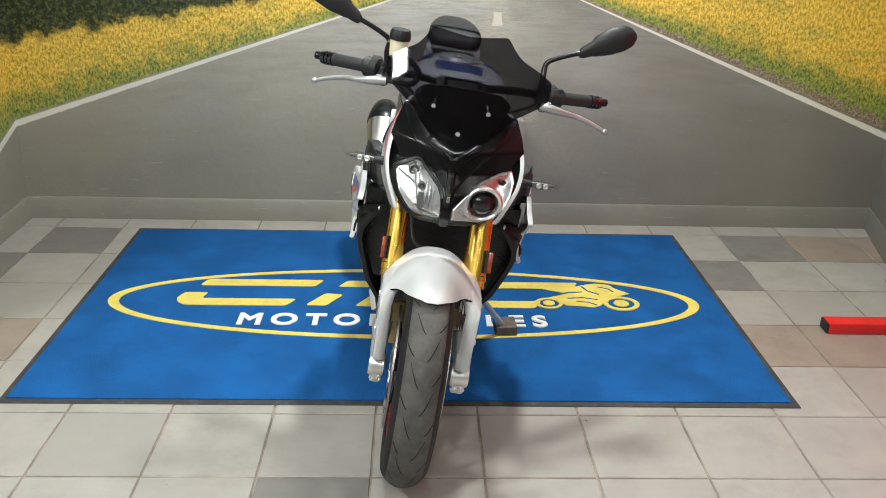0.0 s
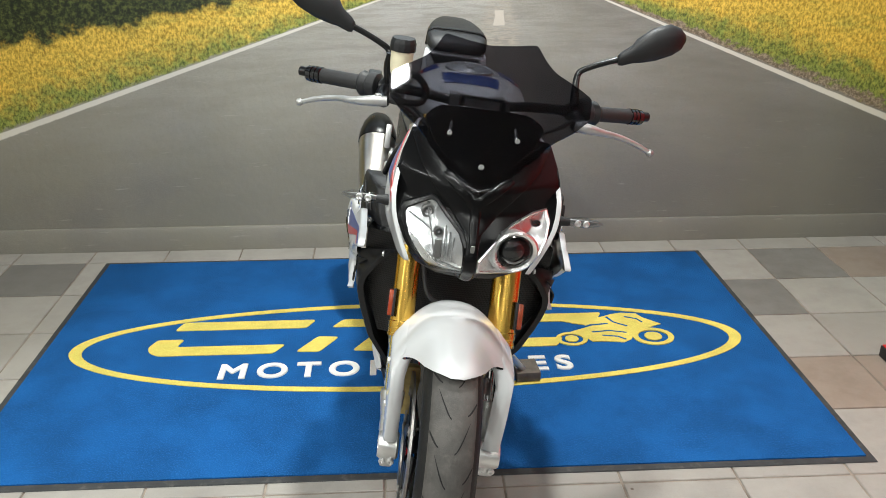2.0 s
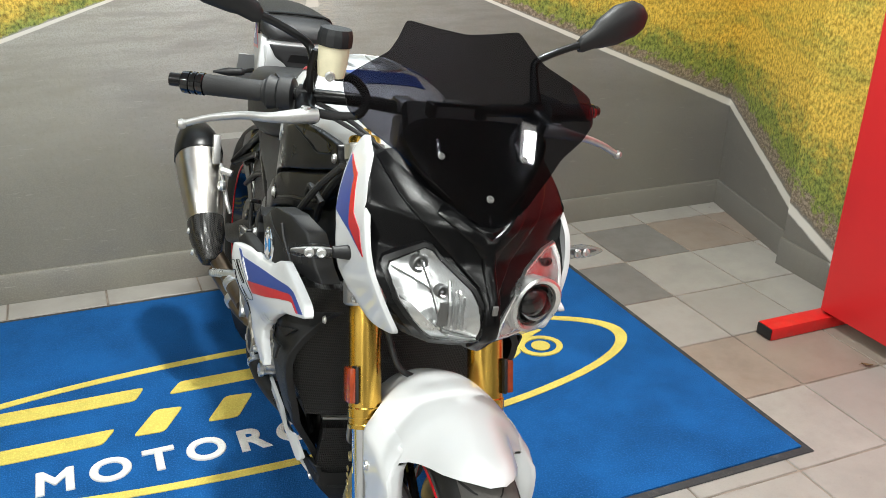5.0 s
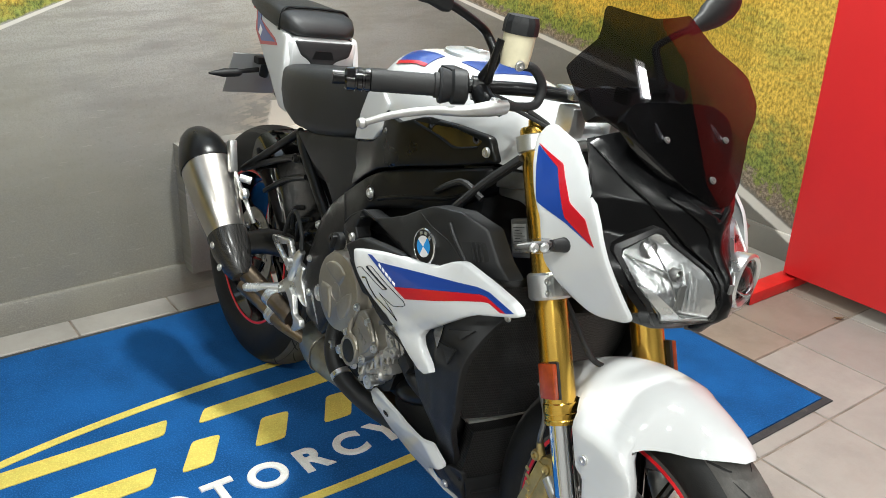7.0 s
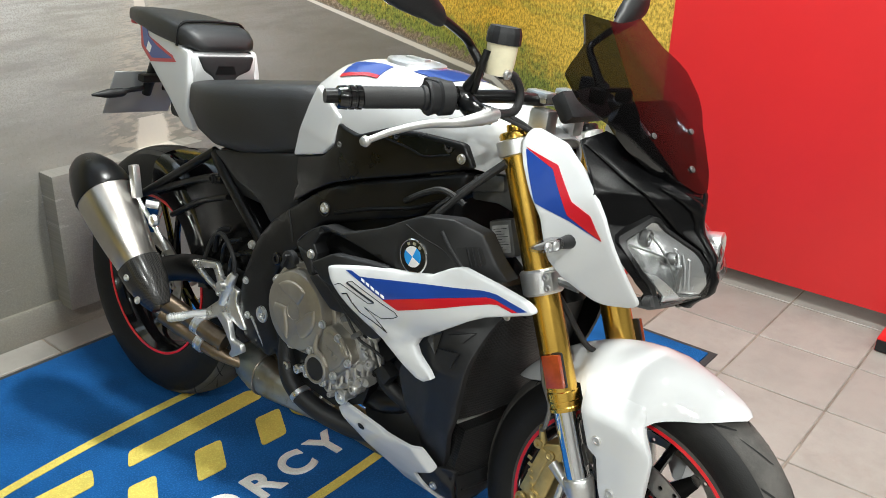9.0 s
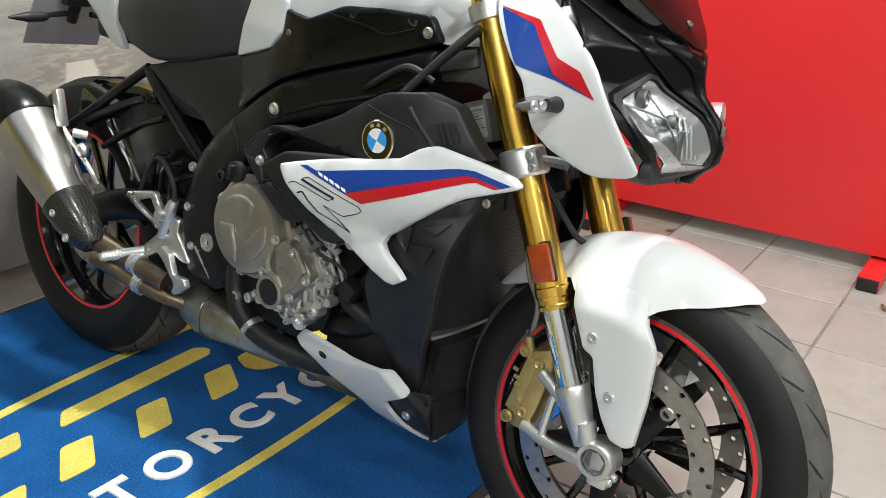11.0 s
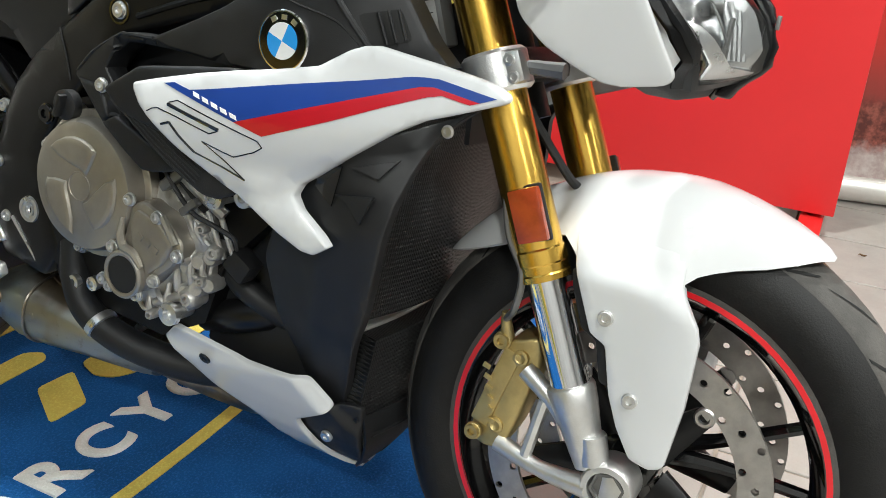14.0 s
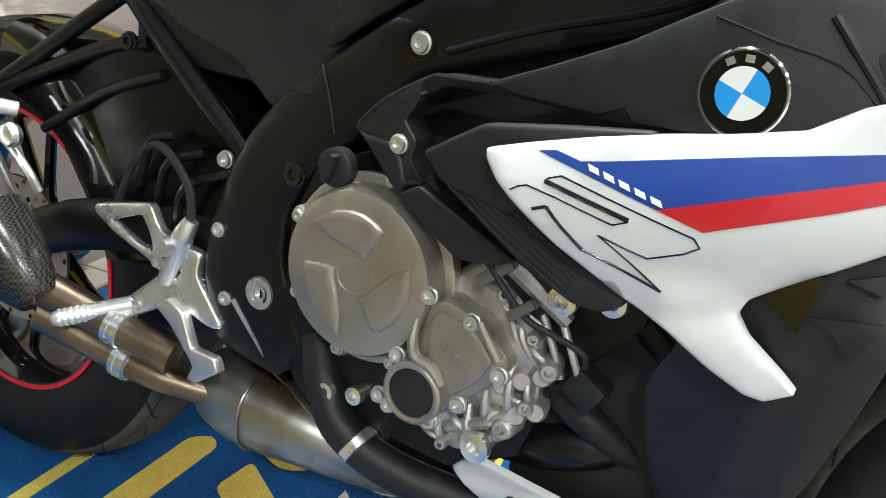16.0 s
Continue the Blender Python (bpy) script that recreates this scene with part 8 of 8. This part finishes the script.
def guard_wires(surf, left, half, low, high, edge, pitch=0.0095, slope=0.85):
    """Bold slanted wires over a fainter set that crosses them, on the surface y = surf(x, z), as one mesh."""
    bm = bmesh.new()
    tall = high - low
    reach = tall * slope
    for lean, wide, deep in ((1, 0.0026, 0.0042), (-1, 0.0010, 0.0020)):
        n = int((half - left + reach) / pitch)
        for k in range(n):
            x0 = left - (reach if lean > 0 else 0.0) + k * pitch
            rows = []
            for j in range(25):
                z = low + tall * j / 24
                x = x0 + lean * reach * j / 24
                if -edge(z) <= x <= edge(z):
                    y = surf(x, z) - 0.0016
                    rows.append([bm.verts.new((x + dx, y + dy, z)) for dx, dy in ((-wide, 0.0008), (0.0, -deep), (wide, 0.0008))])
            for p, q in zip(rows, rows[1:]):
                for i in range(2):
                    bm.faces.new((p[i], p[i + 1], q[i + 1], q[i]))
    bmesh.ops.delete(bm, geom=[v for v in bm.verts if not v.link_faces], context="VERTS")
    return bm


def cooler_y(x, z):
    return 0.326 + 0.10 * (0.33 - z) + 0.7 * x * x


radiator_part = bpy.data.objects["radiator"]
tagged(part("guard_wires", guard_wires(rad_y, -0.192, 0.192, 0.397, 0.658, rad_half), WIRE, radiator_part, "fine black wire lattice"), kind="stuff")
for s in SIDES:
    part("radiator_tank", tube([(s * 0.135, rad_y(0.135, 0.40) + 0.012, 0.40), (s * 0.172, rad_y(0.172, 0.52) + 0.012, 0.52), (s * 0.172, rad_y(0.172, 0.65) + 0.012, 0.65)], 0.012, 10), BLACK_PLASTIC, bike)
cooler = part("oil_cooler", grid([[Vector((x, cooler_y(x, z), z)) for x in [-0.108 + 0.256 * k / 10 for k in range(11)]] for z in (0.240, 0.28, 0.32, 0.355)], 0.03), GUARD, bike, "black oil cooler with a mesh guard", 50)
tagged(part("guard_wires", guard_wires(cooler_y, -0.106, 0.106, 0.241, 0.354, lambda z: 0.106, 0.0095, 0.7), WIRE, cooler, "fine black wire lattice"), kind="stuff")
part("cooler_rail", join(grid([[Vector((x, cooler_y(x, 0.36) - 0.004 + d, 0.357 + 0.25 * d)) for d in (0.0, 0.004, 0.02, 0.045)] for x in [-0.108 + 0.0256 * k for k in range(11)]], 0.006), tube([(x, cooler_y(x, 0.36) - 0.005, 0.357) for x in [-0.108 + 0.0256 * k for k in range(11)]], 0.0035, 8, 2)), PALE_ALLOY, bike, "silver cooler rail", 40)
part("chin_scoop", grid([[Vector((h * k, y + 0.9 * (h * k) ** 2, z + 0.5 * (h * k) ** 2)) for k in [j / 5 - 1 for j in range(11)]] for y, z, h in ((0.302, 0.240, 0.105), (0.298, 0.216, 0.100), (0.304, 0.190, 0.088), (0.322, 0.160, 0.066), (0.346, 0.130, 0.038))], 0.004), BLACK_PLASTIC, bike, "black chin scoop", 50)
for k in range(3):
    part("chin_ridge", tube([(x, 0.296 + 0.014 * k + 0.9 * x * x, 0.212 - 0.024 * k + 0.5 * x * x) for x in (-0.088 + 0.014 * k, -0.04, 0, 0.04, 0.088 - 0.014 * k)], 0.004, 8, 4), BLACK_PLASTIC, bike)
part("fork_shield", sheet([(-0.09, 0.60), (0.09, 0.60), (0.10, 0.70), (-0.10, 0.70)], lambda a, b: (a, 0.235, b), (0, 0.006, 0), 0), BLACK_PLASTIC, bike)

# -- side stand --
part("side_stand", join(tube([(0.12, 0.62, 0.24), (0.20, 0.70, 0.150), (0.318, 0.775, 0.008)], [0.013, 0.012, 0.010], 12), tube([(0.318, 0.745, 0.002), (0.322, 0.79, 0.000), (0.330, 0.82, -0.002)], [0.010, 0.014, 0.008], 10)), SILVER, bike, "bright side stand, folded out")

# ---- tiles, last ----
PX, PY, TX, TY = 0.295, 0.296, -0.045, 2.774
tile_bm = box((PX - 0.0058, PY - 0.0058, 0.010), None, 0.0016, 1)
bmesh.ops.translate(tile_bm, vec=(0, 0, -0.005), verts=tile_bm.verts)
for f in tile_bm.faces:
    f.smooth = False
base = bpy.data.meshes.new("tile")
tile_bm.to_mesh(base)
tile_bm.free()
meshes = {}
for mat in (TILE, TILE_GREY, TILE_BROWN):
    me = base.copy()
    me.materials.append(mat)
    meshes[mat.name] = me
GREY_AT = {(4, 1), (3, 0), (-6, 1), (-7, 0), (-2, -5)}
BROWN_AT = {(3, -2), (4, -2), (5, -2), (-6, -2), (5, 1), (6, 1)}
rnd = random.Random(11)
far_tiles = bmesh.new()
for i in range(-13, 16):
    for j in range(-25, 5):
        x, y = TX + (i + 0.5) * PX, TY + (j + 0.5) * PY
        if x < -3.75 or x > 4.7 or y > WALL_Y + 0.1 or y < -4.5:
            continue
        if -2.2 < x < 2.35 and 0.3 < y:
            mat = TILE_GREY if (i, j) in GREY_AT else TILE_BROWN if (i, j) in BROWN_AT else TILE
            t = new("tile", meshes[mat.name])
            t.matrix_basis = pose(x, y, rnd.uniform(-0.0006, 0.0), rnd.uniform(-0.12, 0.12), rnd.uniform(-0.12, 0.12), rnd.uniform(-0.15, 0.15))
            t.parent = floor
        else:
            vs = [far_tiles.verts.new((x + a * (PX / 2 - 0.002), y + b * (PY / 2 - 0.002), -0.0003)) for a, b in ((-1, -1), (1, -1), (1, 1), (-1, 1))]
            far_tiles.faces.new(vs)
tagged(part("far_tiles", far_tiles, TILE, floor), kind="stuff")
